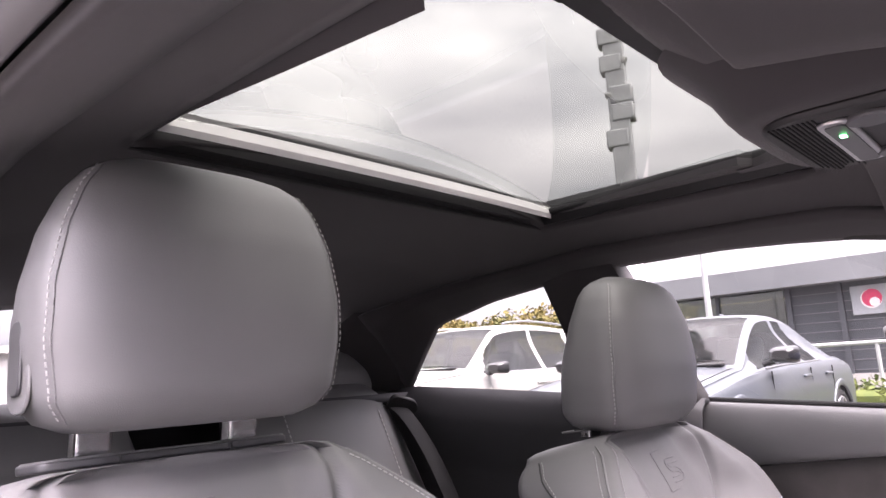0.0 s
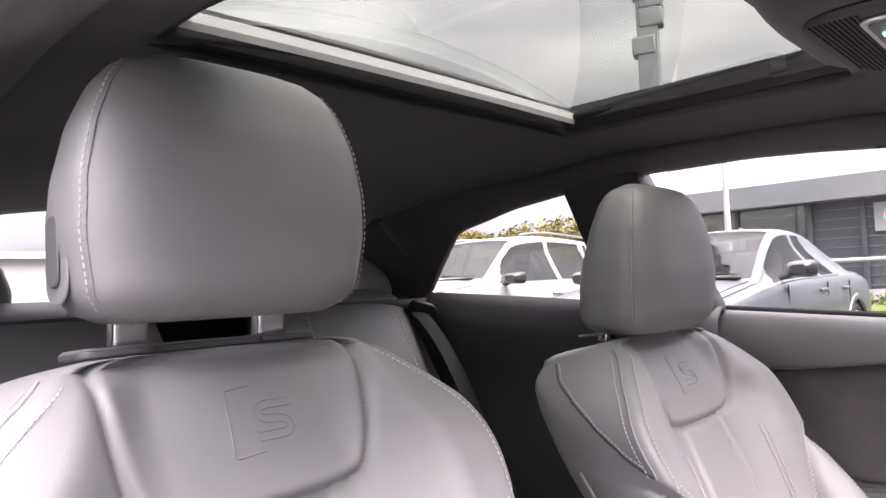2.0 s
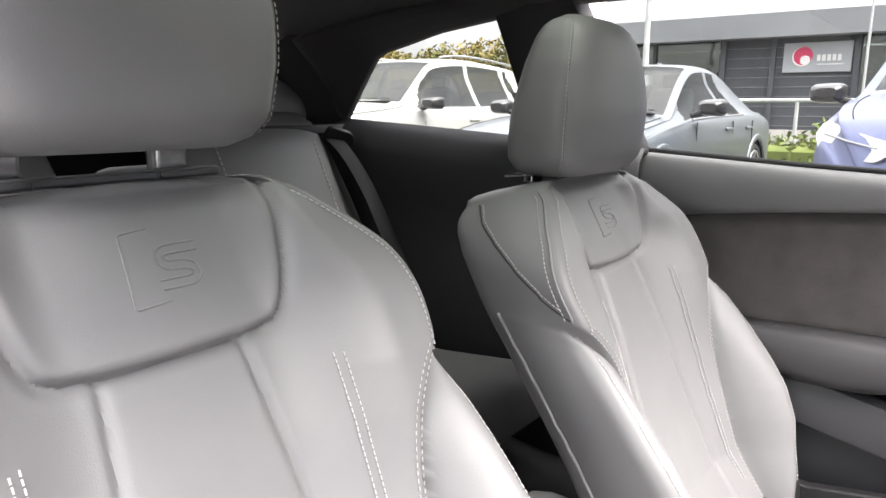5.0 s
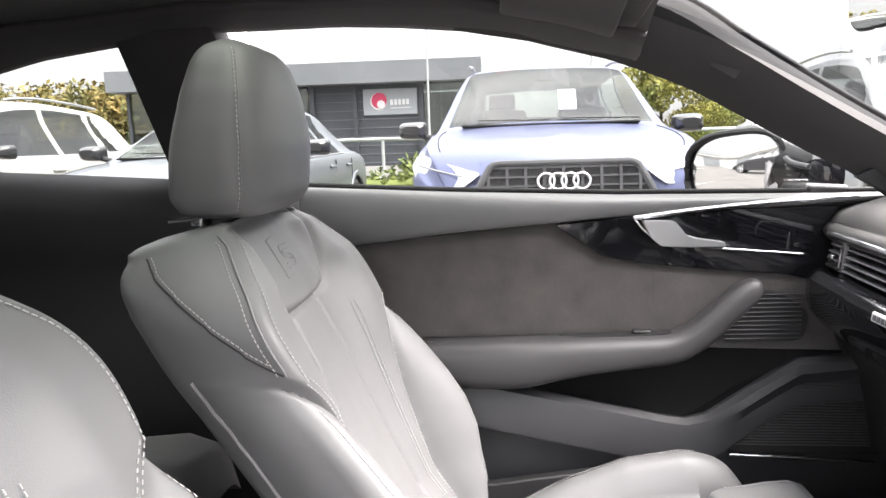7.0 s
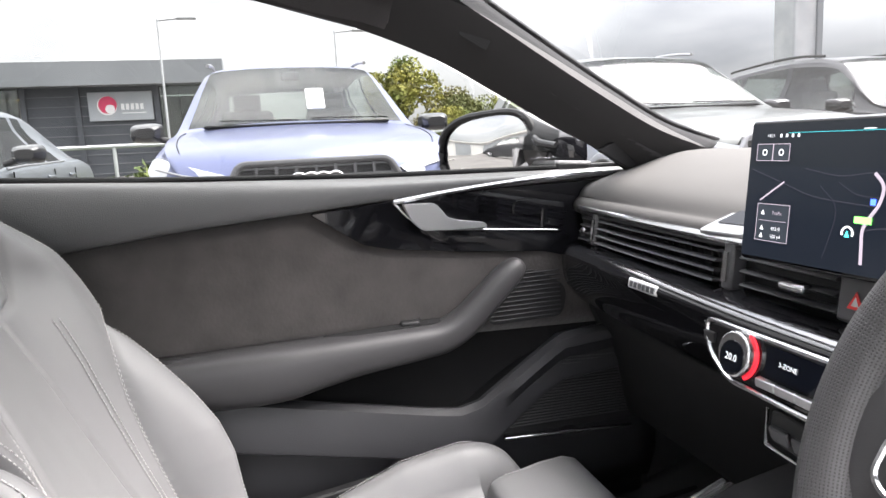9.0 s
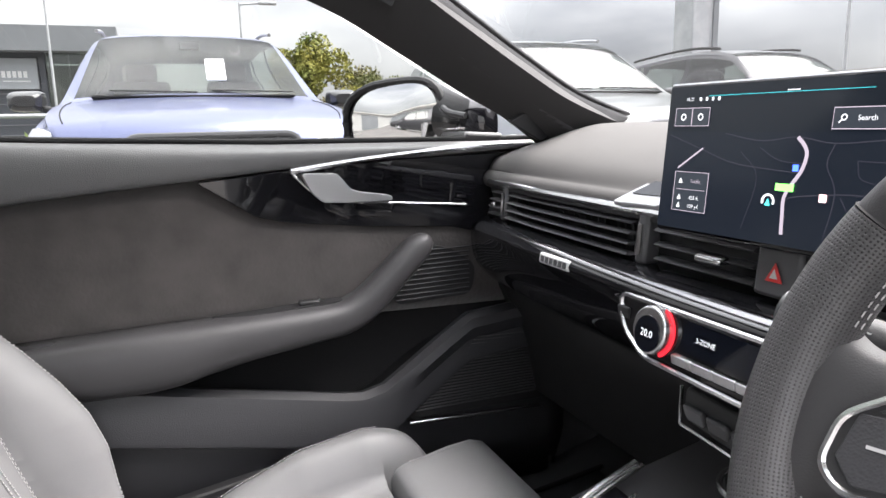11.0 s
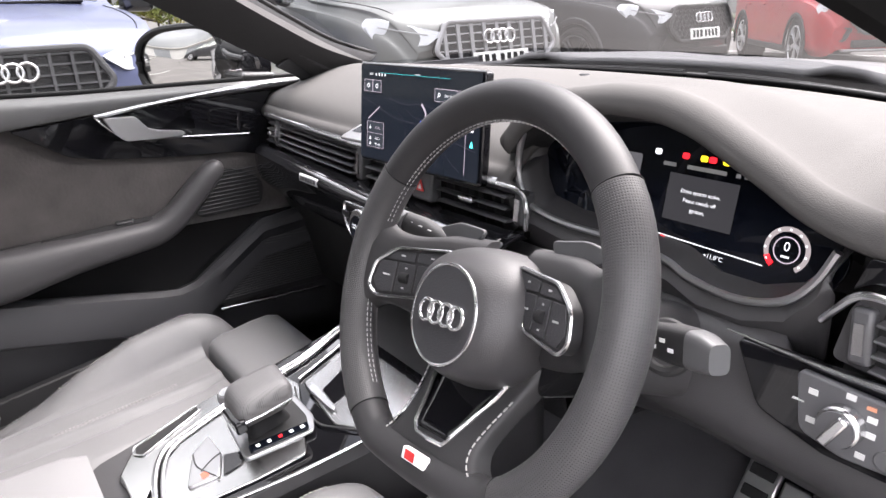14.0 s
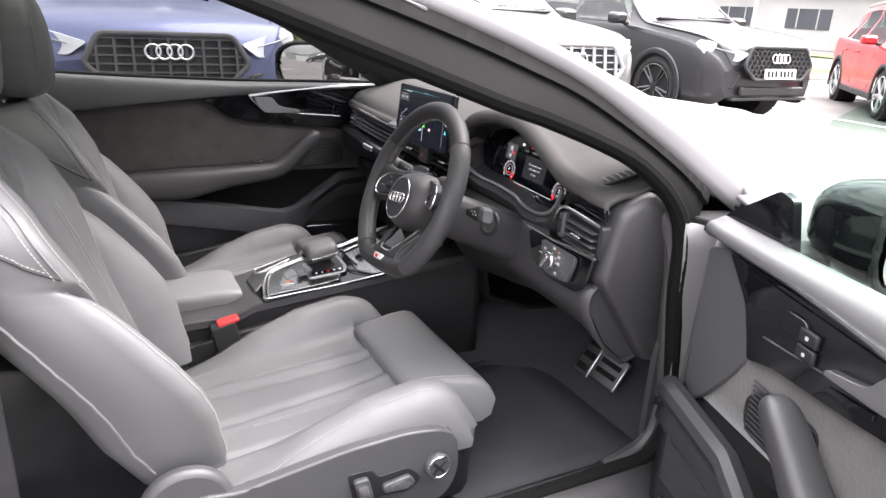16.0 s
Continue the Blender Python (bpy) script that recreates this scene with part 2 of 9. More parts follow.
def loft(rings, cap=True, closed=True):
    """A skin over rings of equally many points."""
    bm = bmesh.new()
    rows = [[bm.verts.new(tuple(q)) for q in ring] for ring in rings]
    k = len(rows[0])
    for a, b in zip(rows, rows[1:]):
        for j in range(k if closed else k - 1):
            bm.faces.new((a[j], a[(j + 1) % k], b[(j + 1) % k], b[j]))
    if cap and closed:
        bm.faces.new(rows[0][::-1])
        bm.faces.new(rows[-1])
    bmesh.ops.recalc_face_normals(bm, faces=bm.faces)
    return bm


def sheet(rows):
    """An open surface over a grid of points."""
    return loft(rows, cap=False, closed=False)


def tube(pts, r, k=10, flat=1.0, up=(0, 0, 1), closed=False):
    """A bar along points; r is one radius or one per point; flat scales it along up."""
    p = [Vector(tuple(q)) for q in pts]
    n = len(p)
    rs = r if hasattr(r, "__len__") else [r] * n
    rings = []
    for i in range(n):
        t = (p[(i + 1) % n] - p[i - 1]) if closed else (p[min(i + 1, n - 1)] - p[max(i - 1, 0)])
        t.normalize()
        side = t.cross(Vector(up))
        side = side.normalized() if side.length > 1e-5 else Vector((1, 0, 0))
        nor = side.cross(t)
        rings.append([p[i] + side * (rs[i] * math.cos(2 * math.pi * j / k)) + nor * (flat * rs[i] * math.sin(2 * math.pi * j / k)) for j in range(k)])
    if closed:
        rings.append(rings[0])
    bm = loft(rings, cap=not closed)
    if closed:
        bmesh.ops.remove_doubles(bm, verts=bm.verts, dist=1e-6)
    return bm


def prism(poly, frame_m, depth):
    """A flat outline (x, y) in the plane of frame_m, given depth along its z."""
    bm = bmesh.new()
    a = [bm.verts.new(frame_m @ Vector((q[0], q[1], 0))) for q in poly]
    b = [bm.verts.new(frame_m @ Vector((q[0], q[1], depth))) for q in poly]
    k = len(poly)
    bm.faces.new(a[::-1])
    bm.faces.new(b)
    for j in range(k):
        bm.faces.new((a[j], a[(j + 1) % k], b[(j + 1) % k], b[j]))
    bmesh.ops.recalc_face_normals(bm, faces=bm.faces)
    return bm


def rounded(poly, r, n=4):
    """The outline with its corners rounded."""
    out = []
    k = len(poly)
    for i in range(k):
        a, b, c = (Vector(poly[j % k]) for j in (i - 1, i, i + 1))
        d1, d2 = min(r, (a - b).length / 2), min(r, (c - b).length / 2)
        p, q = b + (a - b).normalized() * d1, b + (c - b).normalized() * d2
        for s in range(n + 1):
            t = s / n
            out.append(tuple((1 - t) ** 2 * p + 2 * t * (1 - t) * b + t * t * q))
    return out


def rect(x, y, w, h):
    return [(x - w / 2, y - h / 2), (x + w / 2, y - h / 2), (x + w / 2, y + h / 2), (x - w / 2, y + h / 2)]


def side_plane(x):
    """The plane x = const, drawn with (y, z), depth towards +x."""
    return Matrix(((0, 0, 1, x), (1, 0, 0, 0), (0, 1, 0, 0), (0, 0, 0, 1)))


def face_plane(o, u, v):
    """A plane with origin o and two axes."""
    u, v = Vector(u).normalized(), Vector(v).normalized()
    w = u.cross(v).normalized()
    v = w.cross(u)
    return Matrix(((u.x, v.x, w.x, o[0]), (u.y, v.y, w.y, o[1]), (u.z, v.z, w.z, o[2]), (0, 0, 0, 1)))


def stitches(pts, nor, step=0.0075, size=0.0042, wide=0.0011):
    """Short threads along a line of surface points, as one mesh."""
    p = [Vector(tuple(q)) for q in pts]
    bm = bmesh.new()
    acc = 0.0
    for a, b in zip(p, p[1:]):
        seg = (b - a).length
        if seg < 1e-6:
            continue
        d = (b - a) / seg
        s = step - acc
        while s < seg:
            c = a + d * s
            side = d.cross(nor).normalized() * wide * 0.5
            up = nor.normalized() * 0.0009
            e = d * size * 0.5
            lo = [bm.verts.new(c + q) for q in (-e - side, -e + side, e + side, e - side)]
            hi = [bm.verts.new(c + q * 0.8 + up) for q in (-e - side, -e + side, e + side, e - side)]
            bm.faces.new(hi)
            for j in range(4):
                bm.faces.new((lo[j], lo[(j + 1) % 4], hi[(j + 1) % 4], hi[j]))
            s += step
        acc = seg - (s - step)
    return bm


def smooth(a, b, x):
    t = np.clip((x - a) / (b - a), 0, 1)
    return t * t * (3 - 2 * t)

# ---- the coupe's shell: roof, pillars, glass, floor ----
def roof_z(x, y):
    zc = np.interp(y, [-1.75, -1.6, -1.2, -0.82, -0.38, -0.2, -0.08], [1.17, 1.222, 1.292, 1.328, 1.328, 1.298, 1.262])
    edge = np.interp(y, [-1.75, -1.5, -1.0, -0.5, -0.2, -0.08], [0.10, 0.08, 0.075, 0.085, 0.10, 0.10])
    dip = 0.040 * math.exp(-(x / 0.24) ** 4) * float(smooth(-0.385, -0.315, y)) * float(smooth(-0.06, -0.14, y))
    return zc - edge * (abs(x) / 0.56) ** 3.2 - dip


coupe = thing("coupe_body", "silver two-door coupe body, driver door open, black cabin trim", "car", (0, 0, 0))
ys = np.linspace(-1.62, -0.085, 60)
xs = np.linspace(-0.56, 0.56, 61)
bm = bmesh.new()
grid = [[bm.verts.new((x, y, roof_z(x, y))) for x in xs] for y in ys]
for i in range(len(ys) - 1):
    for j in range(len(xs) - 1):
        cx, cy = (xs[j] + xs[j + 1]) / 2, (ys[i] + ys[i + 1]) / 2
        if abs(cx) < 0.385 and -0.835 < cy < -0.375:
            continue
        bm.faces.new((grid[i][j], grid[i][j + 1], grid[i + 1][j + 1], grid[i + 1][j]))
part("headliner", bm, M_HEAD, coupe, "black cloth headliner", solid=0.012, solid_off=1)
# outer roof skin
bm = sheet([[(x * 1.06, y, roof_z(x, y) + 0.045) for x in xs] for y in ys if y < -0.84])
part("roof_skin", bm, M_SILVER, coupe, "silver painted roof", solid=0.01)
for s in (-1, 1):
    bm = sheet([[(s * x, y, roof_z(x, y) + 0.045) for x in np.linspace(0.41, 0.60, 8)] for y in np.linspace(-0.9, -0.085, 20)])
    part("roof_skin", bm, M_SILVER, coupe, solid=0.01)
bm = sheet([[(x, y, roof_z(x, y) + 0.045) for x in np.linspace(-0.45, 0.45, 8)] for y in np.linspace(-0.36, -0.085, 8)])
part("roof_skin", bm, M_SILVER, coupe, solid=0.01)

# sunroof
sunroof = thing("sunroof", "clear glass sunroof panel with black frame and blind rail painted as lit", "sunroof", (0, -0.6, 1.33))
outer = rounded([(-0.385, -0.835), (0.385, -0.835), (0.385, -0.375), (-0.385, -0.375)], 0.05)
roof_pane = part("glass_pane", sheet([[(x, y, 1.352 - 0.03 * (x / 0.4) ** 2) for x in np.linspace(-0.42, 0.42, 16)] for y in np.linspace(-0.88, -0.35, 8)]), G_ROOF, sunroof)


for s in (-1, 1):
    part("side_frame", loft([[(s * (0.372 + dx), y, z) for dx, z in ((0, 1.318), (0.012, 1.306), (0.035, 1.308), (0.045, 1.33), (0.045, 1.35), (0.012, 1.35))]
                             for y in np.linspace(-0.84, -0.37, 12)]), M_HARD, sunroof)
    part("seal", tube([(s * 0.370, y, 1.326) for y in np.linspace(-0.84, -0.38, 10)], 0.006), M_RUBBER, sunroof)
# the rail's lit edge is put into its colour: pale paint instead of metal
part("rear_blind_rail", loft([[(x, -0.815 + dy, z + 0.004 * (1 - (x / 0.4) ** 2)) for dy, z in ((0, 1.320), (-0.005, 1.313), (-0.012, 1.318), (-0.012, 1.332), (0, 1.332))]
                              for x in np.linspace(-0.39, 0.385, 24)]), mat("lit_blind_edge", (0.62, 0.62, 0.61), 0.45), sunroof, "edge of the roof blind, painted pale as its lit line")
part("rear_frame", loft([[(x, -0.84 + dy, z) for dy, z in ((0, 1.31), (-0.03, 1.302), (-0.06, 1.315), (-0.06, 1.35), (0, 1.35))]
                         for x in np.linspace(-0.40, 0.40, 24)]), M_HARD, sunroof)
part("blind_seam", box(0, -0.856, 1.303, 0.78, 0.006, 0.006), M_RUBBER, sunroof)
part("front_frame", loft([[(x, -0.385 + dy, z) for dy, z in ((0, 1.325), (0.01, 1.312), (0.04, 1.31), (0.04, 1.35), (0, 1.35))]
                          for x in np.linspace(-0.40, 0.40, 24)]), M_HARD, sunroof)
# rounded front corner fillets
for s in (-1, 1):
    cor = [(s * 0.40, -0.36), (s * 0.40, -0.47)] + [(s * (0.355 - 0.09 + 0.09 * math.cos(a)), -0.47 + 0.09 * math.sin(a)) for a in np.linspace(0, math.pi / 2, 8)] + [(s * 0.26, -0.36)]
    part("side_fillet", prism([(s * 0.402, -0.84), (s * 0.375, -0.82), (s * 0.350, -0.62), (s * 0.332, -0.46), (s * 0.402, -0.40)], Matrix.Translation((0, 0, 1.3185)), 0.016), M_HEAD, sunroof)
    part("corner_fillet", prism(cor, Matrix.Translation((0, 0, 1.316)), 0.02), M_HEAD, sunroof)


# side walls: roof rails, pillars, quarter panels
def wall_x(z, y):
    return 0.715 - (z - 0.93) * 0.45 - 0.05 * np.interp(y, [-1.7, -1.2, -0.7], [1.6, 0.35, 0])


def rail_top(y):
    return np.interp(y, [-1.6, -1.466, -1.38, -1.304, -1.127, -0.976, -0.795, -0.585, -0.475, -0.375, -0.285, -0.195, -0.10, 0.0, 0.074, 0.20, 0.30],
                     [0.99, 1.008, 1.095, 1.165, 1.204, 1.222, 1.238, 1.239, 1.233, 1.224, 1.210, 1.187, 1.164, 1.118, 1.08, 1.012, 0.968])


for s in (-1, 1):
    # roof rail over door and quarter window
    rows = []
    for y in np.linspace(-1.47, -0.085, 44):
        zt = float(rail_top(y))
        x0 = float(wall_x(zt, y))
        zr = float(roof_z(0.50, y))
        xr = 0.50
        if y < -1.0:
            xr = np.interp(y, [-1.47, -1.0], [0.46, 0.50])
            zr = float(roof_z(xr, y))
        rows.append([(s * x0, y, zt), (s * (x0 - 0.012), y, zt + 0.004), (s * (x0 * 0.6 + xr * 0.4), y, zt * 0.62 + zr * 0.38 - 0.004),
                     (s * (x0 * 0.3 + xr * 0.7), y, zt * 0.3 + zr * 0.7 - 0.003), (s * xr, y, zr - 0.003)])
    part("roof_rail_trim", sheet(rows), M_HEAD, coupe, "black roof rail trim", solid=0.012, solid_off=0)
    rows = [[(s * (float(wall_x(rail_top(y), y)) + 0.01), y, float(rail_top(y)) + 0.002), (s * (float(wall_x(rail_top(y), y)) + 0.028), y, float(rail_top(y)) + 0.03),
             (s * 0.60, y, float(roof_z(0.56, y)) + 0.045)] for y in np.linspace(-1.5, -0.085, 40)]
    part("roof_rail_skin", sheet(rows), M_SILVER, coupe, solid=0.006)
    # B pillar
    rows = []
    for k in np.linspace(0, 1, 9):
        z = 0.93 + k * 0.33
        y0, y1 = np.interp(k, [0, 1], [-0.945, -0.99]), np.interp(k, [0, 0.1, 1], [-0.715, -0.70, -0.80])
        x = float(wall_x(z, -0.8))
        rows.append([(s * (x + 0.01), y0, z), (s * (x - 0.02), y0 + 0.015, z), (s * (x - 0.03), (y0 + y1) / 2, z), (s * (x - 0.02), y1 - 0.01, z), (s * (x + 0.015), y1, z)])
    part("b_pillar_trim", sheet(rows), M_HEAD, coupe, "black B pillar trim", solid=0.01, solid_off=0)
    # C pillar and rear quarter: between the small window and the rear screen
    rows = []
    for k in np.linspace(0, 1, 14):
        y = -1.30 - 0.20 * k
        zt = float(rail_top(y))
        x0 = float(wall_x(zt, y))
        ye, ze = -1.42 - 0.36 * k, 1.245 - 0.245 * k
        row = []
        for q in np.linspace(0, 1, 7):
            row.append((s * ((1 - q) * x0 + q * (0.47 - 0.13 * k)), (1 - q) * y + q * ye, (1 - q) * zt + q * ze + 0.02 * math.sin(math.pi * q) * (1 - k)))
        rows.append(row)
    part("c_pillar_trim", sheet(rows), M_HEAD, coupe, "broad black C pillar trim", solid=0.01, solid_off=0)
    # quarter panel inside, below the belt
    rows = []
    for y in np.linspace(-1.75, -0.70, 16):
        zb = np.interp(y, [-1.75, -1.466, -0.72], [1.01, 1.008, 0.957])
        xb = float(wall_x(zb, y))
        rows.append([(s * (xb + 0.01), y, zb), (s * (xb - 0.012), y, zb + 0.003), (s * (xb - 0.035), y, zb - 0.02), (s * (xb - 0.045), y, zb - 0.07),
                     (s * (xb - 0.03), y, zb - 0.16), (s * (xb - 0.025), y, zb - 0.19), (s * (xb - 0.05), y, 0.70), (s * (xb - 0.07), y, 0.55), (s * (xb - 0.06), y, 0.28)])
    part("rear_side_panel", sheet(rows), M_LOWER, coupe, "black rear side panel", solid=0.01, solid_off=0)
    qg = part("quarter_glass", sheet([[(s * (float(wall_x(z, y)) + 0.012), y, z) for z in np.linspace(zb0, zt0, 5)] for y, zb0, zt0 in
                                 [(y, np.interp(y, [-1.47, -0.9], [1.0, 0.96]), float(rail_top(y)) + 0.004) for y in np.linspace(-1.455, -0.94, 14)]]), G_SIDE, coupe)

# left door glass
dg = sheet([[(-float(wall_x(z, y)) - 0.012, y, z) for z in np.linspace(0.92, max(float(rail_top(y)), 0.93) + 0.004, 6)] for y in np.linspace(-0.75, 0.25, 24)])
# A pillars: window-side edge, windscreen-side edge
PIL_L = curve([(0.576, -0.39, 1.2245), (0.590, -0.195, 1.187), (0.608, -0.02, 1.128), (0.628, 0.10, 1.068), (0.649, 0.22, 1.004), (0.662, 0.295, 0.968), (0.680, 0.378, 0.916)], 5)
PIL_U = curve([(0.50, -0.24, 1.285), (0.517, -0.06, 1.246), (0.542, 0.06, 1.178), (0.569, 0.18, 1.110), (0.593, 0.292, 1.049), (0.614, 0.405, 0.992), (0.634, 0.53, 0.952)], 5)
for s in (-1, 1):
    rows = []
    for a, b in zip(PIL_L, PIL_U):
        mid = (a + b) / 2
        rows.append([(s * (a[0] + 0.018), a[1] + 0.012, a[2] + 0.002), (s * a[0], a[1], a[2]), (s * (mid[0] * 0.55 + a[0] * 0.45 - 0.022), mid[1] * 0.55 + a[1] * 0.45, mid[2] * 0.55 + a[2] * 0.45),
                     (s * (b[0] * 0.7 + mid[0] * 0.3 - 0.022), b[1] * 0.7 + mid[1] * 0.3, b[2] * 0.7 + mid[2] * 0.3), (s * b[0], b[1], b[2]), (s * (b[0] + 0.02), b[1] + 0.02, b[2] + 0.004)])
    pil = part("a_pillar_trim", sheet(rows), M_PILLAR, coupe, "dark cloth A pillar trim", solid=0.008, solid_off=0)
    rows = [[(s * (a[0] + (b[0] - a[0]) * q - 0.024 * math.sin(math.pi * min(1, q * 1.35)) - 0.002), a[1] + (b[1] - a[1]) * q, a[2] + (b[2] - a[2]) * q) for q in np.linspace(0.0, 0.42, 5)] for a, b in zip(PIL_L, PIL_U)]
    part("pillar_edge_trim", sheet(rows), M_HEAD, coupe, "black lower edge of the pillar trim", solid=0.002, solid_off=0)
    a, b = PIL_L[11], PIL_U[11]
    q = a * 0.48 + b * 0.52
    fr = face_plane((s * (q[0] - 0.026), q[1], q[2]), (0, *(PIL_U[13] - PIL_U[9])[1:]), (0, *(b - a)[1:]))
    lab = part("airbag_label", prism(rounded(rect(0, 0, 0.050, 0.020), 0.004), fr, s * -0.002), M_HARD, coupe, "small embossed airbag panel", bevel=0.001)
    for i in range(5):
        part("label_rib", moved(box(0, -0.007 + i * 0.0035, s * -0.0022, 0.044, 0.0012, 0.0012), fr), M_PILLAR, lab)
    rows = [[(s * (a[0] + dx), a[1] + dy, a[2] + dz) for dx, dy, dz in ((0.02, 0.02, 0), (0.045, 0.04, 0.02), (0.035, 0.075, 0.05))] + [(s * (b[0] + 0.025), b[1] + 0.03, b[2] + 0.012)] for a, b in zip(PIL_L, PIL_U)]
    if s < 0:
        part("a_pillar_skin", sheet(rows), M_HARD, coupe, solid=0.006, solid_off=0)
A_LO = curve([(0.60, -0.60, 1.285), (0.615, -0.30, 1.245), (0.635, -0.05, 1.175), (0.66, 0.13, 1.108), (0.685, 0.22, 1.062), (0.725, 0.35, 0.972), (0.755, 0.45, 0.897), (0.77, 0.52, 0.848)], 6)
A_HI = curve([(0.54, -0.60, 1.335), (0.56, -0.28, 1.30), (0.60, 0.0, 1.205), (0.64, 0.185, 1.128), (0.66, 0.255, 1.095), (0.685, 0.39, 1.035), (0.705, 0.52, 0.962), (0.745, 0.585, 0.885)], 6)
rows = []
for a, b in zip(A_LO, A_HI):
    rows.append([tuple(a * (1 - q) + b * q + np.array((0.014, 0, 0.008)) * math.sin(math.pi * q)) for q in np.linspace(0, 1, 7)])
part("a_pillar_skin", sheet(rows), M_SILVER, coupe, "silver painted A pillar", solid=0.006, solid_off=0)
# tweeter cover at the pillar foot
for s in (-1,):
    fr = face_plane((s * 0.645, 0.33, 0.958), (s * 0.35, 0.86, -0.35), (0, 0.35, 0.8))
    cov = part("tweeter_cover", prism(rounded([(-0.045, -0.018), (0.05, -0.022), (0.075, 0.012), (0.0, 0.022)], 0.01), fr, s * -0.010), M_HARD, coupe, "small black tweeter grille", bevel=0.002)

# windscreen
rows = []
for k in np.linspace(0, 1, 14):
    z = 0.94 + k * (1.268 - 0.94)
    half = 0.64 - 0.115 * k
    rows.append([(x, (0.76 - 0.86 * k) - (0.26 - 0.08 * k) * (abs(x) / 0.64) ** 2.4 + 0.03 * math.sin(math.pi * k), z) for x in np.linspace(-half, half, 25)])
ws = part("windscreen", sheet(rows), G_WIND, coupe)
ws.visible_shadow = False
part("windscreen_band", sheet([[(x, rows[0][j][1] + dy, 0.94 + dz) for j, x in enumerate([q[0] for q in rows[0]])] for dy, dz in ((-0.012, 0.0), (0.03, -0.004), (0.08, -0.012))]), M_RUBBER, coupe, solid=0.004)
part("header_trim", sheet([[(x, -0.085 + dy - 0.02 * (x / 0.5) ** 2, 1.262 + dz - 0.07 * (abs(x) / 0.56) ** 3) for x in np.linspace(-0.53, 0.53, 21)] for dy, dz in ((-0.03, 0.0), (0.0, -0.004), (0.02, 0.012))]), M_HEAD, coupe, solid=0.008)
# rear screen
rows = []
for k in np.linspace(0, 1, 8):
    rows.append([(x, -1.60 - 0.42 * (1 - k) - 0.04 * (1 - (x / 0.55) ** 2), 1.0 + 0.222 * k - 0.012 * (x / 0.5) ** 2) for x in np.linspace(-0.42, 0.42, 15)])
rs = part("rear_screen", sheet(rows), G_WIND, coupe)
part("parcel_shelf", sheet([[(x, y, 1.0 - 0.02 * (y + 1.45) * -1) for x in np.linspace(-0.62, 0.62, 9)] for y in (-1.45, -1.6, -1.8, -2.05)]), M_CARPET, coupe, "black parcel shelf", solid=0.02)
part("boot_lid", sheet([[(x, y, 0.985 - 0.04 * (-y - 2.0) - 0.05 * (x / 0.8) ** 2) for x in np.linspace(-0.8, 0.8, 11)] for y in (-2.02, -2.2, -2.45)]), M_SILVER, coupe, solid=0.01)

# bonnet, wings and cowl outside
rows = []
for y in np.linspace(0.80, 2.35, 18):
    z0 = np.interp(y, [0.8, 1.2, 1.8, 2.2, 2.35], [0.955, 0.93, 0.86, 0.76, 0.70])
    rows.append([(x, y - 0.30 * (abs(x) / 0.8) ** 2.2, z0 - 0.06 * (abs(x) / 0.8) ** 2.5 + (0.012 if 0.30 < abs(x) < 0.36 else 0)) for x in np.linspace(-0.80, 0.80, 33)])
part("bonnet", sheet(rows), M_SILVER, coupe, "silver bonnet with soft creases", solid=0.012)
for s in (-1, 1):
    rows = []
    for y in np.linspace(0.47, 2.05, 16):
        zt = float(np.interp(y + 0.30, [0.8, 1.2, 1.8, 2.2, 2.35], [0.955, 0.93, 0.86, 0.76, 0.70])) - 0.061
        yb = y
        rows.append([(s * 0.797, yb + 0.0, zt - 0.002), (s * 0.83, yb, zt - 0.012), (s * 0.87, yb, zt - 0.05), (s * 0.905, yb, zt - 0.14), (s * 0.90, yb, 0.55), (s * 0.88, yb, 0.35)])
    part("front_wing", sheet(rows), M_SILVER, coupe, "silver front wing", solid=0.008)
rows = []
for x in np.linspace(-0.775, 0.775, 41):
    yr = 0.80 - 0.30 * (abs(x) / 0.8) ** 2.2
    inn = 0.17 * (1 - (abs(x) / 0.785) ** 6)
    zr = 0.945 - 0.06 * (abs(x) / 0.8) ** 2.5
    rows.append([(x, yr - inn, zr - 0.020), (x, yr - inn * 0.5, zr - 0.026), (x, yr - 0.004, zr - 0.018), (x, yr + 0.03, zr - 0.012)])
part("cowl", sheet(rows), M_RUBBER, coupe, "black wiper cowl", solid=0.006)
for x0, x1 in ((-0.5, 0.05), (0.1, 0.6)):
    part("wiper", tube([(x, 0.76 - 0.30 * (abs(x) / 0.8) ** 2.2, 0.938 - 0.05 * (abs(x) / 0.8) ** 2.5) for x in np.linspace(x0, x1, 8)], 0.007), M_RUBBER, coupe, "black wiper blade")

# floor, firewall and sills
part("floor_pan", sheet([[(x, y, z + 0.10 * math.exp(-(x / 0.13) ** 2)) for x in np.linspace(-0.76, 0.76, 25)] for y, z in ((-1.7, 0.34), (-1.0, 0.30), (-0.5, 0.24), (0.35, 0.235), (0.55, 0.29), (0.78, 0.48), (0.82, 0.80))]),
     M_CARPET, coupe, "black carpeted floor", solid=0.02)
part("footwell_front", sheet([[(x, y, z) for x in np.linspace(-0.73, 0.73, 9)] for y, z in ((0.60, 0.22), (0.80, 0.45), (0.80, 0.84))]), M_CARPET, coupe, solid=0.02)
part("kick_panel_left", box(-0.745, 0.62, 0.55, 0.02, 0.62, 0.75), M_CARPET, coupe)
part("bulkhead_rear", box(0, -1.80, 0.65, 1.3, 0.03, 0.75), M_CARPET, coupe)
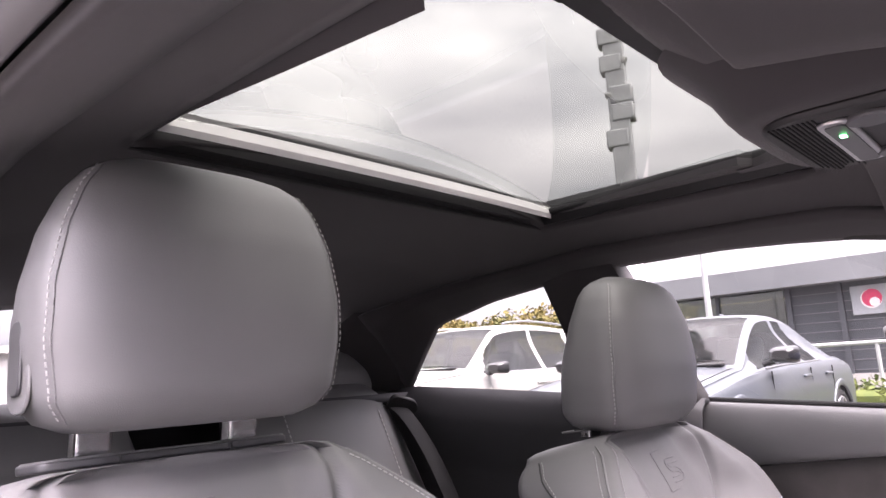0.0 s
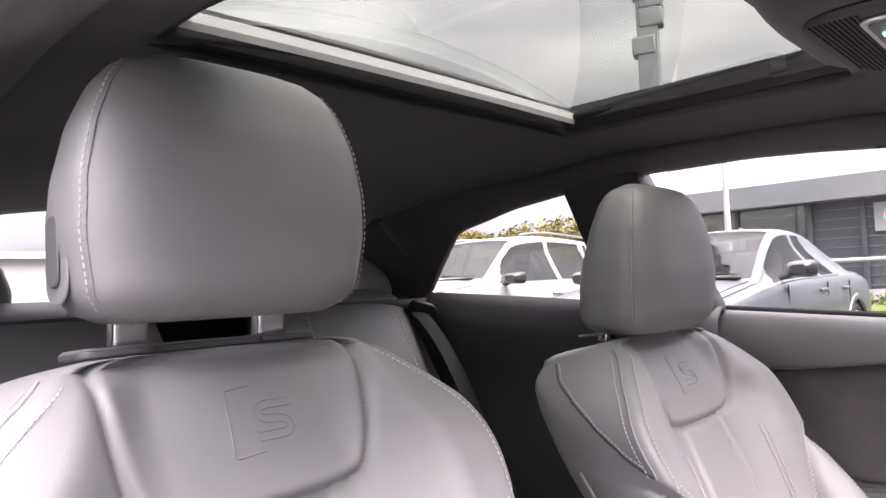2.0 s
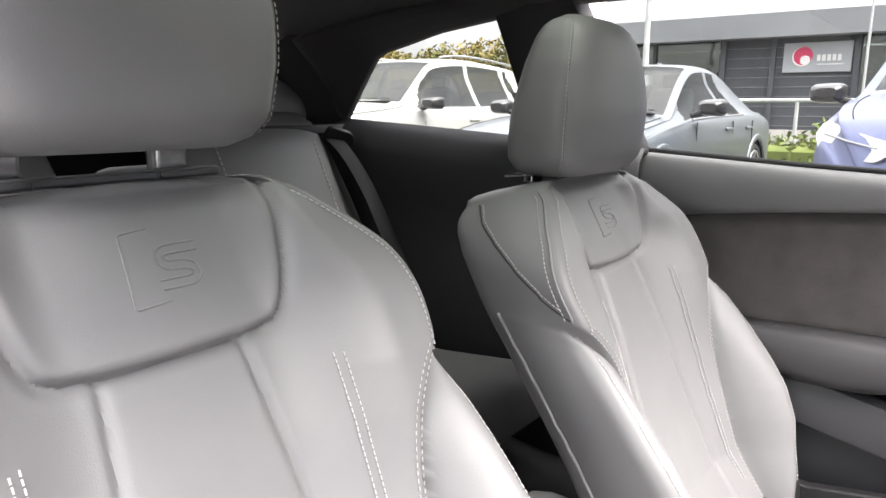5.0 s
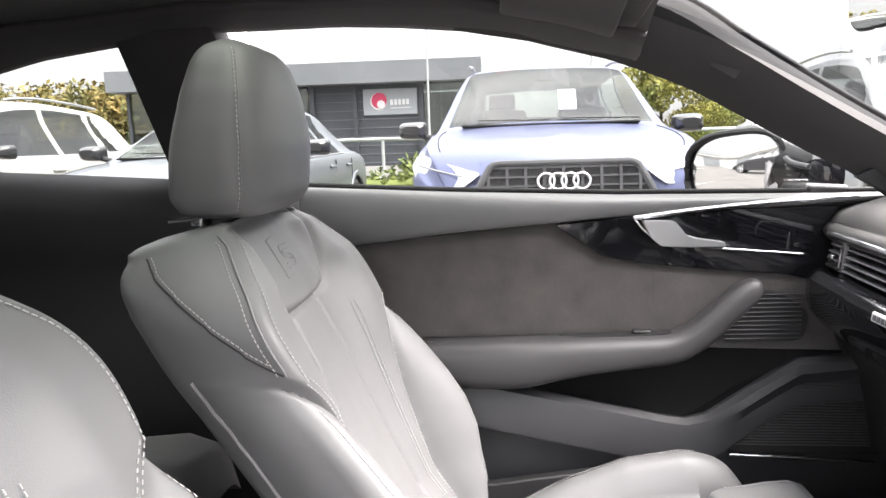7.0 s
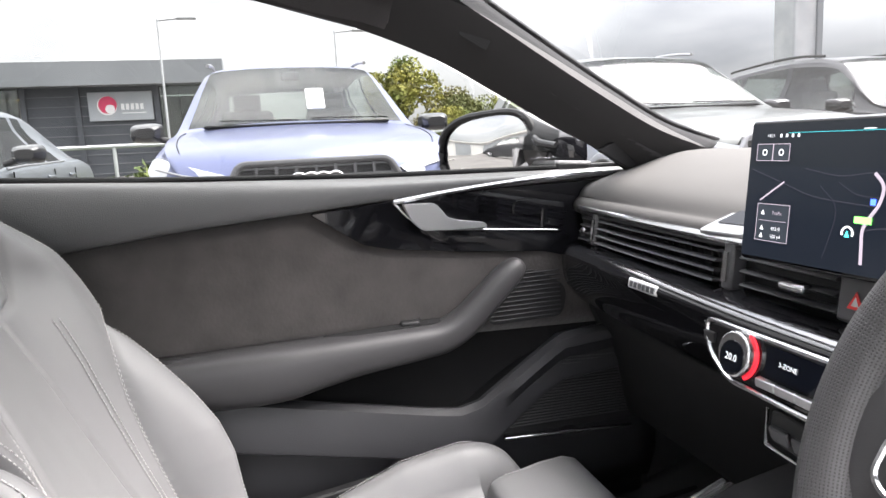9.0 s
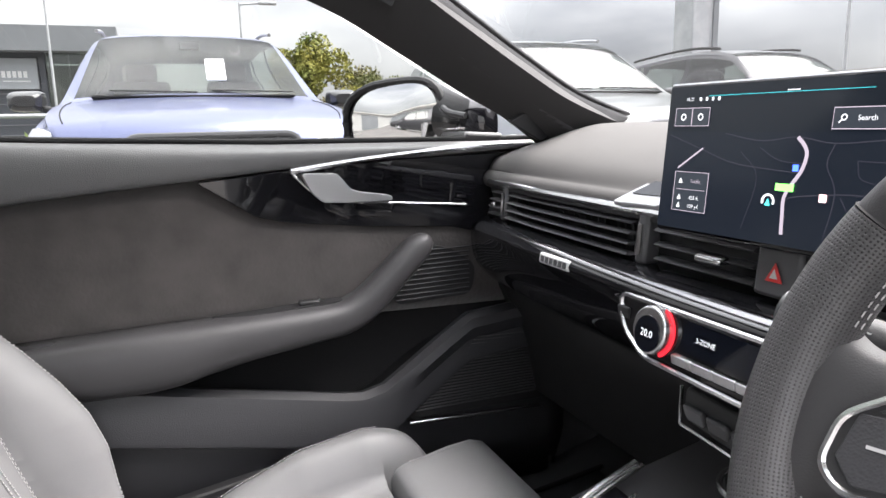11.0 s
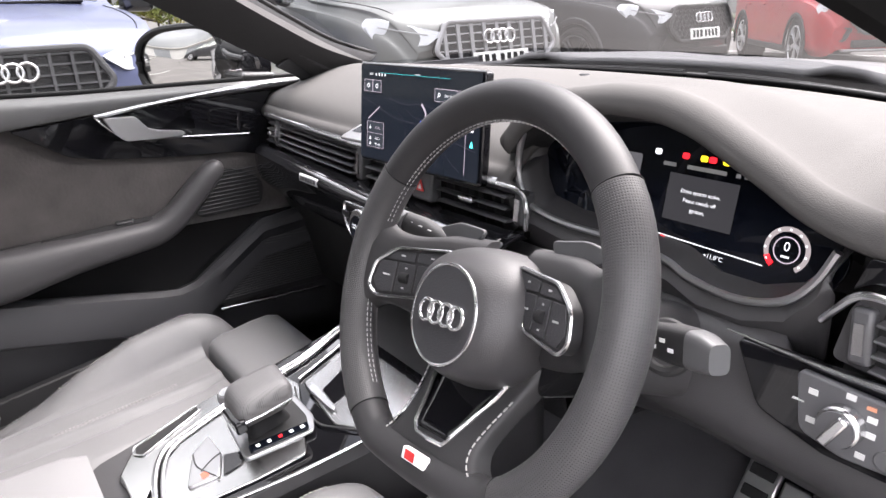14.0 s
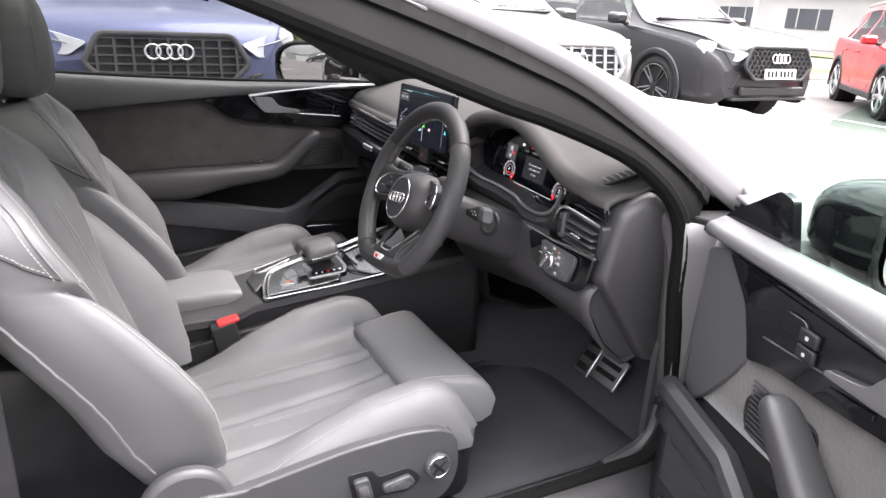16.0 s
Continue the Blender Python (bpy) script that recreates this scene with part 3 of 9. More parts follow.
for s in (-1, 1):
    rows = [[(s * x, y, z) for x, z in ((0.72, 0.25), (0.715, 0.30), (0.735, 0.325), (0.765, 0.335), (0.80, 0.33), (0.83, 0.315), (0.86, 0.28), (0.87, 0.2))] for y in np.linspace(-0.75, 0.42, 10)]
    part("sill", sheet(rows), M_SOFT, coupe, "black door sill trim", solid=0.01, solid_off=0)
# body side behind the driver's door opening
for s in (-1, 1):
    rows = [[(s * x, y, z) for x, z in ((0.86, 0.25), (0.90, 0.5), (0.90, 0.75), (0.83, 0.95))] for y in np.linspace(-2.3, -0.80, 10)]
    part("rear_wing", sheet(rows), M_SILVER, coupe, solid=0.01)
rows = [[(x, -0.80 + dy, z) for x, dy in ((0.66, 0.0), (0.70, 0.03), (0.76, 0.03), (0.83, 0.01), (0.90, -0.02))] for z in np.linspace(0.28, 0.95, 10)]
part("latch_jamb", sheet(rows), M_SILVER, coupe, "silver rear door jamb", solid=0.01)

# the coupe's nose, tail and wheels close the body
rows = []
for z, push in ((0.66, 0.0), (0.60, 0.07), (0.50, 0.10), (0.36, 0.09), (0.24, 0.04)):
    rows.append([(x, 2.34 + push - 0.30 * (abs(x) / 0.8) ** 2.2, z + 0.03 - 0.06 * (abs(x) / 0.8) ** 2.5) for x in np.linspace(-0.88, 0.88, 25)])
part("front_bumper", sheet(rows), M_SILVER, coupe, "silver front bumper", solid=0.012)
rows = [[(x, -2.44 - push + 0.10 * (abs(x) / 0.88) ** 3, z) for x in np.linspace(-0.88, 0.88, 21)] for z, push in ((0.93, 0.0), (0.80, 0.05), (0.55, 0.08), (0.30, 0.03))]
part("rear_bumper", sheet(rows), M_SILVER, coupe, "silver rear bumper", solid=0.012)
for y in (1.42, -1.40):
    for s in (-1, 1):
        w = part("wheel", moved(torus(0.265, 0.065, 40, 12), pose(s * 0.80, y, 0.33, 0, 90) @ Matrix.Diagonal((1, 1, 1.7, 1))), M_RUBBER, coupe, "black tyre")
        part("rim", moved(cyl(0.215, 0.16, 32), pose(s * 0.81, y, 0.33, 0, 90)), M_ALU, w, "silver wheel rim", bevel=0.01)

# ---- doors ----
def belt_z(y):
    return float(np.interp(y, [-0.72, -0.41, -0.10, 0.03, 0.23, 0.39], [0.957, 0.940, 0.928, 0.926, 0.923, 0.922]))


def roll_z(y):
    return float(np.interp(y, [-0.72, -0.62, -0.415, -0.205, -0.065, 0.333, 0.45], [0.822, 0.835, 0.859, 0.876, 0.888, 0.907, 0.91]))


def door_panel(m, door, s):
    """The inside of a door, drawn for the passenger side and carried by m. s: -1 flips the windings' sense."""
    def put(name, bm, material, parent=door, label="", **kw):
        moved(bm, m)
        if s < 0:
            bmesh.ops.reverse_faces(bm, faces=bm.faces)
        return part(name, bm, material, parent, label, **kw)

    Y = np.linspace(-0.74, 0.43, 30)
    # upper roll
    rows = []
    for y in Y:
        zb, zr = belt_z(y) + (0.022 if s < 0 else 0.0), roll_z(y)
        h = zb - zr
        rows.append([tuple(q) for q in curve([(-0.735, y, zb - 0.004), (-0.722, y, zb), (-0.706, y, zb - 0.006), (-0.694, y, zb - h * 0.3), (-0.690, y, zb - h * 0.6),
                                              (-0.696, y, zb - h * 0.92), (-0.718, y, zr)], 4)])
    put("upper_roll", sheet(rows), M_ROLL, label="dark grey padded upper door roll", solid=0.008, sharp=80)
    put("weather_strip", tube([(-0.728, y, belt_z(y) + 0.003) for y in Y], 0.006), M_RUBBER, label="rubber window seal")
    # suede field
    rows = []
    for y in Y:
        zr = roll_z(y)
        zl = float(np.interp(y, [-0.74, -0.45, -0.2, 0.43], [0.62, 0.63, 0.635, 0.62]))
        rows.append([(-0.722 + 0.008 * math.sin(math.pi * q), y, zr + (zl - zr) * q) for q in np.linspace(0, 1, 8)])
    put("suede_insert", sheet(rows), M_SUEDE, label="dark brown-grey suede door insert", solid=0.006)
    # lower panel with the hollow storage pocket behind its lip
    rows, liner = [], []
    for y in Y:
        top = float(np.interp(y, [-0.74, -0.38, 0.0, 0.05, 0.225, 0.43], [0.60, 0.562, 0.485, 0.48, 0.60, 0.62]))
        back = 0.016 * float(smooth(0.07, 0.13, y))
        deep = 0.060 * float(smooth(-0.34, -0.22, y) * (1 - smooth(0.175, 0.215, y)))
        liner.append([(-0.724, y, 0.655), (-0.726 - deep, y, 0.640), (-0.728 - deep, y, top + 0.02), (-0.712 - deep, y, top - 0.02), (-0.690, y, top - 0.015), (-0.684, y, top + 0.015)])
        rows.append([(-0.690, y, top + 0.005), (-0.686, y, top + 0.017), (-0.668, y, top + 0.021), (-0.654, y, top + 0.012), (-0.649, y, top - 0.004),
                     (-0.646 - back, y, top - 0.028), (-0.640 - back, y, top - 0.060), (-0.641 - back, y, top - 0.066), (-0.656 - back, y, top - 0.074), (-0.666 - back * 0.5, y, 0.36), (-0.70, y, 0.29)])
    put("pocket", sheet(liner), M_RUBBER, label="black storage pocket hollow", solid=0.004)
    put("lower_panel", sheet(rows), M_LOWER, label="black moulded lower door panel", solid=0.006)
    # armrest and grab handle
    ARM = [(-0.64, 0.600, 0.016, 0.014), (-0.58, 0.603, 0.032, 0.026), (-0.45, 0.609, 0.043, 0.035), (-0.30, 0.613, 0.047, 0.040), (-0.22, 0.622, 0.040, 0.038), (-0.15, 0.630, 0.034, 0.036), (-0.05, 0.638, 0.029, 0.033), (0.0, 0.644, 0.027, 0.030),
           (0.04, 0.664, 0.0255, 0.027), (0.08, 0.700, 0.0235, 0.025), (0.115, 0.733, 0.0225, 0.024), (0.138, 0.753, 0.0195, 0.021), (0.150, 0.763, 0.012, 0.014), (0.154, 0.766, 0.003, 0.004)]
    arm = curve(ARM, 5)
    rings = []
    for i, (y, z, h, d) in enumerate(arm):
        t = arm[min(i + 1, len(arm) - 1)] - arm[max(i - 1, 0)]
        ty, tz = t[0] / np.hypot(t[0], t[1]), t[1] / np.hypot(t[0], t[1])
        xc = -0.672 + 0.012 * float(smooth(-0.6, -0.2, y))
        ring = []
        for k in range(24):
            a = 2 * math.pi * k / 24
            c, sn = math.copysign(abs(math.cos(a)) ** 0.72, math.cos(a)), math.copysign(abs(math.sin(a)) ** 0.72, math.sin(a))
            ring.append((xc + c * d * (1.0 if c > 0 else 1.5), y - tz * sn * h, z + ty * sn * h))
        rings.append(ring)
    put("armrest", loft(rings), M_SOFT, label="black armrest rising into a grab handle", sharp=60)
    shelf = [[(-0.712, y, 0.650 + 0.012 * np.interp(y, [-0.5, 0], [0, 1])), (-0.665, y, 0.652 + 0.012 * np.interp(y, [-0.5, 0], [0, 1]))] for y in np.linspace(-0.5, 0.03, 8)]
    put("armrest_shelf", sheet(shelf), M_SOFT, label="armrest top", solid=0.01)
    put("window_switch_panel", prism(rounded([(-0.21, -0.018), (0.0, -0.014), (0.0, 0.016), (-0.19, 0.016)], 0.008),
                                     Matrix(((0, 1, 0, -0.676), (1, 0, 0, 0), (0.05, 0, 1, 0.6675), (0, 0, 0, 1))), 0.004), M_HARD, label="black switch panel")
    sw = put("window_switch", box(-0.676, -0.055, 0.671, 0.018, 0.034, 0.008), M_HARD, label="window switch with chrome lip", bevel=0.003)
    put("switch_lip", box(-0.676, -0.038, 0.676, 0.014, 0.004, 0.003), M_CHROME)
    # gloss decor
    dec = [(-0.215, 0.874), (-0.168, 0.842), (-0.125, 0.813), (-0.070, 0.800), (0.06, 0.785), (0.214, 0.773), (0.273, 0.757), (0.283, 0.79), (0.303, 0.84), (0.365, 0.902), (0.13, 0.898), (-0.065, 0.887)]
    put("gloss_decor", prism(rounded(dec, 0.008), side_plane(-0.708), 0.008), M_GLOSS, label="piano black door decor", bevel=0.003)
    put("decor_recess", prism(rounded([(0.02, 0.832), (0.24, 0.815), (0.30, 0.895), (-0.01, 0.882)], 0.01), side_plane(-0.7005), 0.003), M_GLOSS)
    strip = curve([(-0.696, -0.068, 0.885), (-0.694, 0.05, 0.899), (-0.694, 0.2, 0.911), (-0.696, 0.33, 0.914)], 6)
    put("chrome_strip", tube(strip, 0.0055, 8, 1.0, (1, 0, 0)), M_CHROME, label="satin chrome trim strip")
    trim = curve([(-0.697, -0.066, 0.882), (-0.696, -0.045, 0.858), (-0.696, -0.02, 0.838), (-0.696, 0.0, 0.832), (-0.696, 0.10, 0.824), (-0.697, 0.24, 0.812)], 5)
    put("lower_chrome_strip", tube(trim, 0.002, 6), M_CHROME)
    hd = [(-0.054, 0.881), (0.004, 0.879), (0.014, 0.868), (0.026, 0.852), (0.045, 0.846), (0.096, 0.838), (0.099, 0.829), (0.02, 0.830), (-0.020, 0.832), (-0.039, 0.850)]
    put("door_handle", prism(rounded(hd, 0.006), side_plane(-0.700), 0.016), M_ALU, label="satin aluminium inner door handle", bevel=0.004)
    put("handle_recess", prism(rounded([(0.0, 0.880), (0.12, 0.885), (0.125, 0.838), (0.04, 0.842), (0.01, 0.858)], 0.006), side_plane(-0.6995), 0.002), M_HARD)
    put("lock_button", prism(rounded([(0.15, 0.845), (0.21, 0.842), (0.205, 0.875), (0.155, 0.875)], 0.012), side_plane(-0.6985), 0.006), M_GLOSS, bevel=0.002)
    put("seat_memory_keys", prism(rounded([(0.02, 0.818), (0.10, 0.810), (0.10, 0.799), (0.02, 0.806)], 0.003), side_plane(-0.7005), 0.004), M_GLOSS, bevel=0.001)
    put("door_end_trim", prism(rounded([(0.367, 0.902), (0.306, 0.840), (0.287, 0.790), (0.277, 0.752), (0.30, 0.715), (0.368, 0.632), (0.41, 0.60), (0.432, 0.64), (0.432, 0.89)], 0.01), side_plane(-0.716), 0.012), M_GREY, label="grey plastic trim at the door's front end", bevel=0.004)
    # loudspeakers
    tw = rounded([(0.10, 0.735), (0.20, 0.74), (0.26, 0.70), (0.25, 0.645), (0.10, 0.64)], 0.02)
    up = put("upper_speaker", prism(tw, side_plane(-0.708), 0.004), M_HARD, label="black tweeter grille")
    for i in range(11):
        z = 0.648 + i * 0.0085
        put("grille_rib", tube([(-0.703, 0.105, z), (-0.703, 0.245, z + 0.002)], 0.0018, 5), M_LOWER, up)
    ga = rounded([(0.095, 0.452), (0.235, 0.590), (0.40, 0.575), (0.40, 0.435), (0.115, 0.44)], 0.02)
    gr = put("speaker_grille", prism(ga, side_plane(-0.668), 0.006), M_HARD, label="ribbed black door speaker grille", bevel=0.003)
    for i in range(22):
        q = i / 21
        put("grille_rib", tube([(-0.661, 0.12 + q * 0.12, 0.455 + q * 0.12), (-0.661, 0.385, 0.455 + q * 0.115)], 0.0016, 5), M_SOFT, gr)
    sps = put("speaker_strip", box(-0.657, 0.236, 0.4305, 0.008, 0.262, 0.006, -2.5), M_CHROME, label="bright speaker name strip", bevel=0.002)
    for i in range(9):
        put("speaker_print", box(-0.6525, 0.125 + i * 0.006, 0.4355 - i * 0.00026, 0.001, 0.003 + 0.001 * (i % 2), 0.003), M_HARD, sps)
    # outer skin
    rows = [[(x, y, z) for x, z in ((-0.742, belt_z(y) - 0.03), (-0.80, 0.86), (-0.885, 0.76), (-0.905, 0.62), (-0.89, 0.42), (-0.865, 0.26), (-0.75, 0.25))] for y in np.linspace(-0.76, 0.44, 18)]
    put("outer_skin", sheet(rows), M_SILVER, label="silver painted door skin", solid=0.006)
    put("front_edge", prism([(-0.90, 0.26), (-0.72, 0.26), (-0.70, 0.60), (-0.715, 0.88), (-0.80, 0.85), (-0.89, 0.74)],
                            Matrix(((1, 0, 0, 0), (0, 0, 1, 0.432), (0, 1, 0, 0), (0, 0, 0, 1))), 0.01), M_GREY, label="dark grey door front edge")


p_door = thing("passenger_door", "closed passenger door with suede insert and piano black decor", "car door", (-0.71, -0.15, 0.3))
door_panel(Matrix.Identity(4), p_door, 1)
part("door_glass", dg, G_SIDE, p_door)

# the driver's door stands open: mirrored, then swung about its hinge
HINGE = Vector((0.812, 0.495, 0.0))
SWING = 73
m_open = Matrix.Translation(HINGE + Vector((0, 0, -0.062))) @ Matrix.Rotation(radians(SWING), 4, "Z") @ Matrix.Translation(-HINGE) @ Matrix.Diagonal((-1, 1, 1, 1))
d_door = thing("driver_door", "open driver door with suede insert and greenish glass", "car door", HINGE)
door_panel(m_open, d_door, -1)
gl = moved(sheet([[(-0.728 + (z - 0.92) * 0.40, y, z) for z in np.linspace(0.915, float(np.interp(y, [-0.72, -0.4, -0.1, 0.12, 0.25, 0.27], [1.27, 1.27, 1.24, 1.160, 1.02, 0.995])), 7)] for y in np.linspace(-0.72, 0.268, 22)]), m_open)
g = part("door_glass", gl, G_GREEN, d_door, "greenish door glass")
g.visible_shadow = False
tri = moved(prism(rounded([(0.255, 0.925), (0.455, 0.925), (0.425, 0.952), (0.312, 1.018), (0.280, 1.012)], 0.006), side_plane(-0.742), 0.014), m_open)
part("mirror_triangle", tri, M_GLOSS, d_door, "black mirror triangle")
for i in range(2):
    mk = part("memory_key", moved(box(-0.694, 0.146, 0.832 + i * 0.024, 0.008, 0.036, 0.021), m_open), M_HARD, d_door, "dark lock key with a white symbol", bevel=0.003)
    part("key_print", moved(box(-0.6892, 0.146, 0.832 + i * 0.024, 0.0012, 0.005, 0.005), m_open), M_PRINT, mk)


# ---- door mirrors ----
def door_mirror(name, m, flip, label):
    at = m @ Vector((-0.92, 0.30, 0.90))
    t = thing(name, label, "mirror", at)

    turn = Matrix.Translation((-0.95 + (0.05 if flip else 0), 0.19, 0)) @ Matrix.Rotation(radians(-12 if flip else 34), 4, "Z") @ Matrix.Translation((0.955, -0.20, -0.008 if flip else -0.026))

    def put(nm, bm, material, lab="", **kw):
        if nm not in ("arm", "indicator"):
            moved(bm, turn)
        moved(bm, m)
        if flip:
            bmesh.ops.reverse_faces(bm, faces=bm.faces)
        return part(nm, bm, material, t, lab, **kw)
    rings = []
    for k in np.linspace(0, 1, 10):
        y = 0.20 + 0.15 * k
        g = math.sqrt(max(0.0, 1 - (k * 0.97) ** 2.2))
        ring = []
        for a in np.linspace(0, 2 * math.pi, 33)[:-1]:
            c, sn = math.cos(a), math.sin(a)
            e = 2 / 3.0
            x = math.copysign(abs(c) ** e, c) * 0.128
            z = math.copysign(abs(sn) ** e, sn) * 0.080
            z *= 1.0 + 0.18 * c if sn > 0 else 1.0 - 0.05 * c
            ring.append((-0.955 + x * (0.35 + 0.65 * g) + 0.01 * k, y, 0.985 + z * (0.3 + 0.7 * g)))
        rings.append(ring)
    put("housing", loft(rings), M_GLOSS, "gloss black mirror housing")
    gl = [(q[0] * 0.93 + -0.955 * 0.07, q[2] * 0.92 + 0.985 * 0.08) for q in rings[0]]
    put("frame_ring", tube([(q[0], 0.197, q[2]) for q in rings[0]], 0.006 if flip else 0.008, 8, closed=True), M_HARD)
    mc = (-0.955, 0.985)
    dome = [[(mc[0] + (q[0] - mc[0]) * k, 0.195 - 0.006 * (1 - k * k) - 0.05 * (q[0] - mc[0]) * k, mc[1] + (q[1] - mc[1]) * k) for q in gl] for k in (1.0, 0.85, 0.7, 0.5, 0.3, 0.1, 0.01)]
    put("mirror_glass", loft(dome, cap=False), M_MIRROR, "curved mirror glass", sharp=80)
    if not flip:
        rings = []
        for k in np.linspace(0, 1, 7):
            cx, cy, cz, h, d = -0.885 + 0.125 * k, 0.275 + 0.045 * k, 0.965 - 0.012 * k, 0.066 - 0.020 * k - 0.016 * k ** 4, 0.050 - 0.015 * k - 0.02 * k ** 6
            rings.append([(cx, cy + math.copysign(abs(math.cos(a)) ** 0.7, math.cos(a)) * d, cz + math.copysign(abs(math.sin(a)) ** 0.7, math.sin(a)) * h) for a in np.linspace(0, 2 * math.pi, 25)[:-1]])
        sh = loft(rings)
        part("inner_shell", sh, M_GLOSS, t, "gloss inner side of the housing", sharp=60)
        part("lamp_strip", tube(curve([(-0.83, 0.252, 0.985), (-0.81, 0.258, 0.975), (-0.775, 0.275, 0.968)], 5), 0.006, 8), M_GREY, t, "grey side lamp strip")
    put("arm", loft([[(x, y, z) for y, z in ((0.25, 0.915), (0.32, 0.915), (0.33, 0.935), (0.25, 0.94))] for x in (-0.72, -0.80, -0.90)]), M_HARD, "black mirror arm", bevel=0.008)
    put("indicator", tube(curve([(-1.075, 0.25, 0.985), (-1.06, 0.30, 0.985), (-1.0, 0.335, 0.985)], 5), 0.007), M_GREY)


door_mirror("door_mirror", Matrix.Identity(4), False, "gloss black passenger door mirror showing the car park")
door_mirror("door_mirror", m_open, True, "gloss black driver door mirror on the open door")

# ---- front seats ----
SX = 0.367          # the driver's seat stands about this line


def seat_half(z):
    return sum(seat_raw(z + d) for d in (-0.02, -0.01, 0, 0.01, 0.02)) / 5


def seat_raw(z):
    return float(np.interp(z, [0.42, 0.48, 0.54, 0.60, 0.66, 0.73, 0.785, 0.80, 0.825, 0.85, 0.875, 0.895, 0.92, 0.945, 0.965, 0.985],
                           [0.205, 0.232, 0.252, 0.265, 0.270, 0.266, 0.256, 0.253, 0.260, 0.262, 0.256, 0.243, 0.217, 0.182, 0.156, 0.130]))


def soft_interp(z, xs, ys):
    return sum(float(np.interp(z + d, xs, ys)) for d in (-0.03, -0.02, -0.01, 0, 0.01, 0.02, 0.03)) / 7


def back_line(z):
    return float(np.interp(z, [0.42, 0.50, 0.60, 0.75, 0.89, 0.95, 0.985], [-0.475, -0.535, -0.58, -0.643, -0.712, -0.75, -0.79]))


def groove(d, width=0.004):
    return np.exp(-(d / width) ** 2)


def poly_dist(x, z, pts):
    best = 9.0
    for (x0, z0), (x1, z1) in zip(pts, pts[1:]):
        dx, dz = x1 - x0, z1 - z0
        t = min(1.0, max(0.0, ((x - x0) * dx + (z - z0) * dz) / (dx * dx + dz * dz)))
        best = min(best, math.hypot(x - x0 - t * dx, z - z0 - t * dz))
    return best


BIB = [tuple(p) for p in curve([(0.133, 1.0), (0.130, 0.95), (0.122, 0.890), (0.112, 0.856), (0.096, 0.841), (0.06, 0.836), (0.0, 0.834)], 4)]
CHANNEL = [(0.063, 0.836), (0.068, 0.79), (0.078, 0.70), (0.094, 0.55), (0.10, 0.42)]
SHOULDER = [tuple(p) for p in curve([(0.258, 0.800), (0.244, 0.788), (0.224, 0.768), (0.206, 0.742), (0.195, 0.71), (0.187, 0.66), (0.182, 0.58), (0.178, 0.48), (0.176, 0.42)], 4)]
SEAM_Z, SEAM_X = [q[1] for q in SHOULDER[::-1]], [q[0] for q in SHOULDER[::-1]]


def wing(z):
    """How far the wings stand before the middle of the back."""
    return float(np.interp(z, [0.42, 0.52, 0.66, 0.80, 0.90, 0.95, 0.985], [0.014, 0.022, 0.036, 0.056, 0.052, 0.040, 0.022]))


def bolster(z):
    """How far the bolster's crest stands before the middle of the back."""
    return float(np.interp(z, [0.42, 0.46, 0.50, 0.55, 0.60, 0.65, 0.70, 0.75, 0.78, 0.80], [0.060, 0.085, 0.105, 0.118, 0.120, 0.108, 0.090, 0.068, 0.050, 0.044]))


def back_front(x, z):
    """The front of the backrest: y at the place (x from the middle, z)."""
    a = abs(x)
    w = seat_half(z)
    y = back_line(z)
    rise = wing(z) * float(smooth(0.08, 0.20 - 0.05 * float(smooth(0.85, 0.95, z)), a))
    xs_ = float(np.interp(z, SEAM_Z, SEAM_X)) if z < 0.80 else 9.0
    if a > xs_:
        p = min(1.0, (a - xs_) / max(0.012, w - xs_))
        at_seam = wing(z) * float(smooth(0.08, 0.20, xs_))
        puff = math.sin(0.5 * math.pi * min(1.0, p / 0.80)) ** 0.85
        rise = at_seam - 0.004 + (bolster(z) + 0.004 - at_seam) * puff
    y += rise
    r = 0.030 - 0.016 * float(smooth(0.76, 0.82, z))
    e = max(0.0, (a - (w - r)) / r)
    y -= r * (1 - math.sqrt(max(0.0, 1 - min(e, 1.0) ** 2)))
    inside = z > float(np.interp(a, [0, 0.06, 0.096, 0.112, 0.122, 0.130], [0.834, 0.836, 0.841, 0.856, 0.890, 0.95])) and a < 0.131
    y += 0.008 * float(smooth(0, 0.014, poly_dist(a, z, BIB))) if inside else 0.0
    y -= 0.007 * groove(poly_dist(a, z, BIB), 0.0045)
    if not inside:
        y -= 0.006 * groove(poly_dist(a, z, CHANNEL), 0.0045)
    y -= (0.010 + 0.008 * float(smooth(0.72, 0.79, z))) * groove(poly_dist(a, z, SHOULDER), 0.0052)
    # faint creases that a seat takes in use
    y += 0.0012 * noise.noise(Vector((x * 9, z * 9, 3.1))) + 0.0006 * noise.noise(Vector((x * 30, z * 22, 7.7)))
    return y


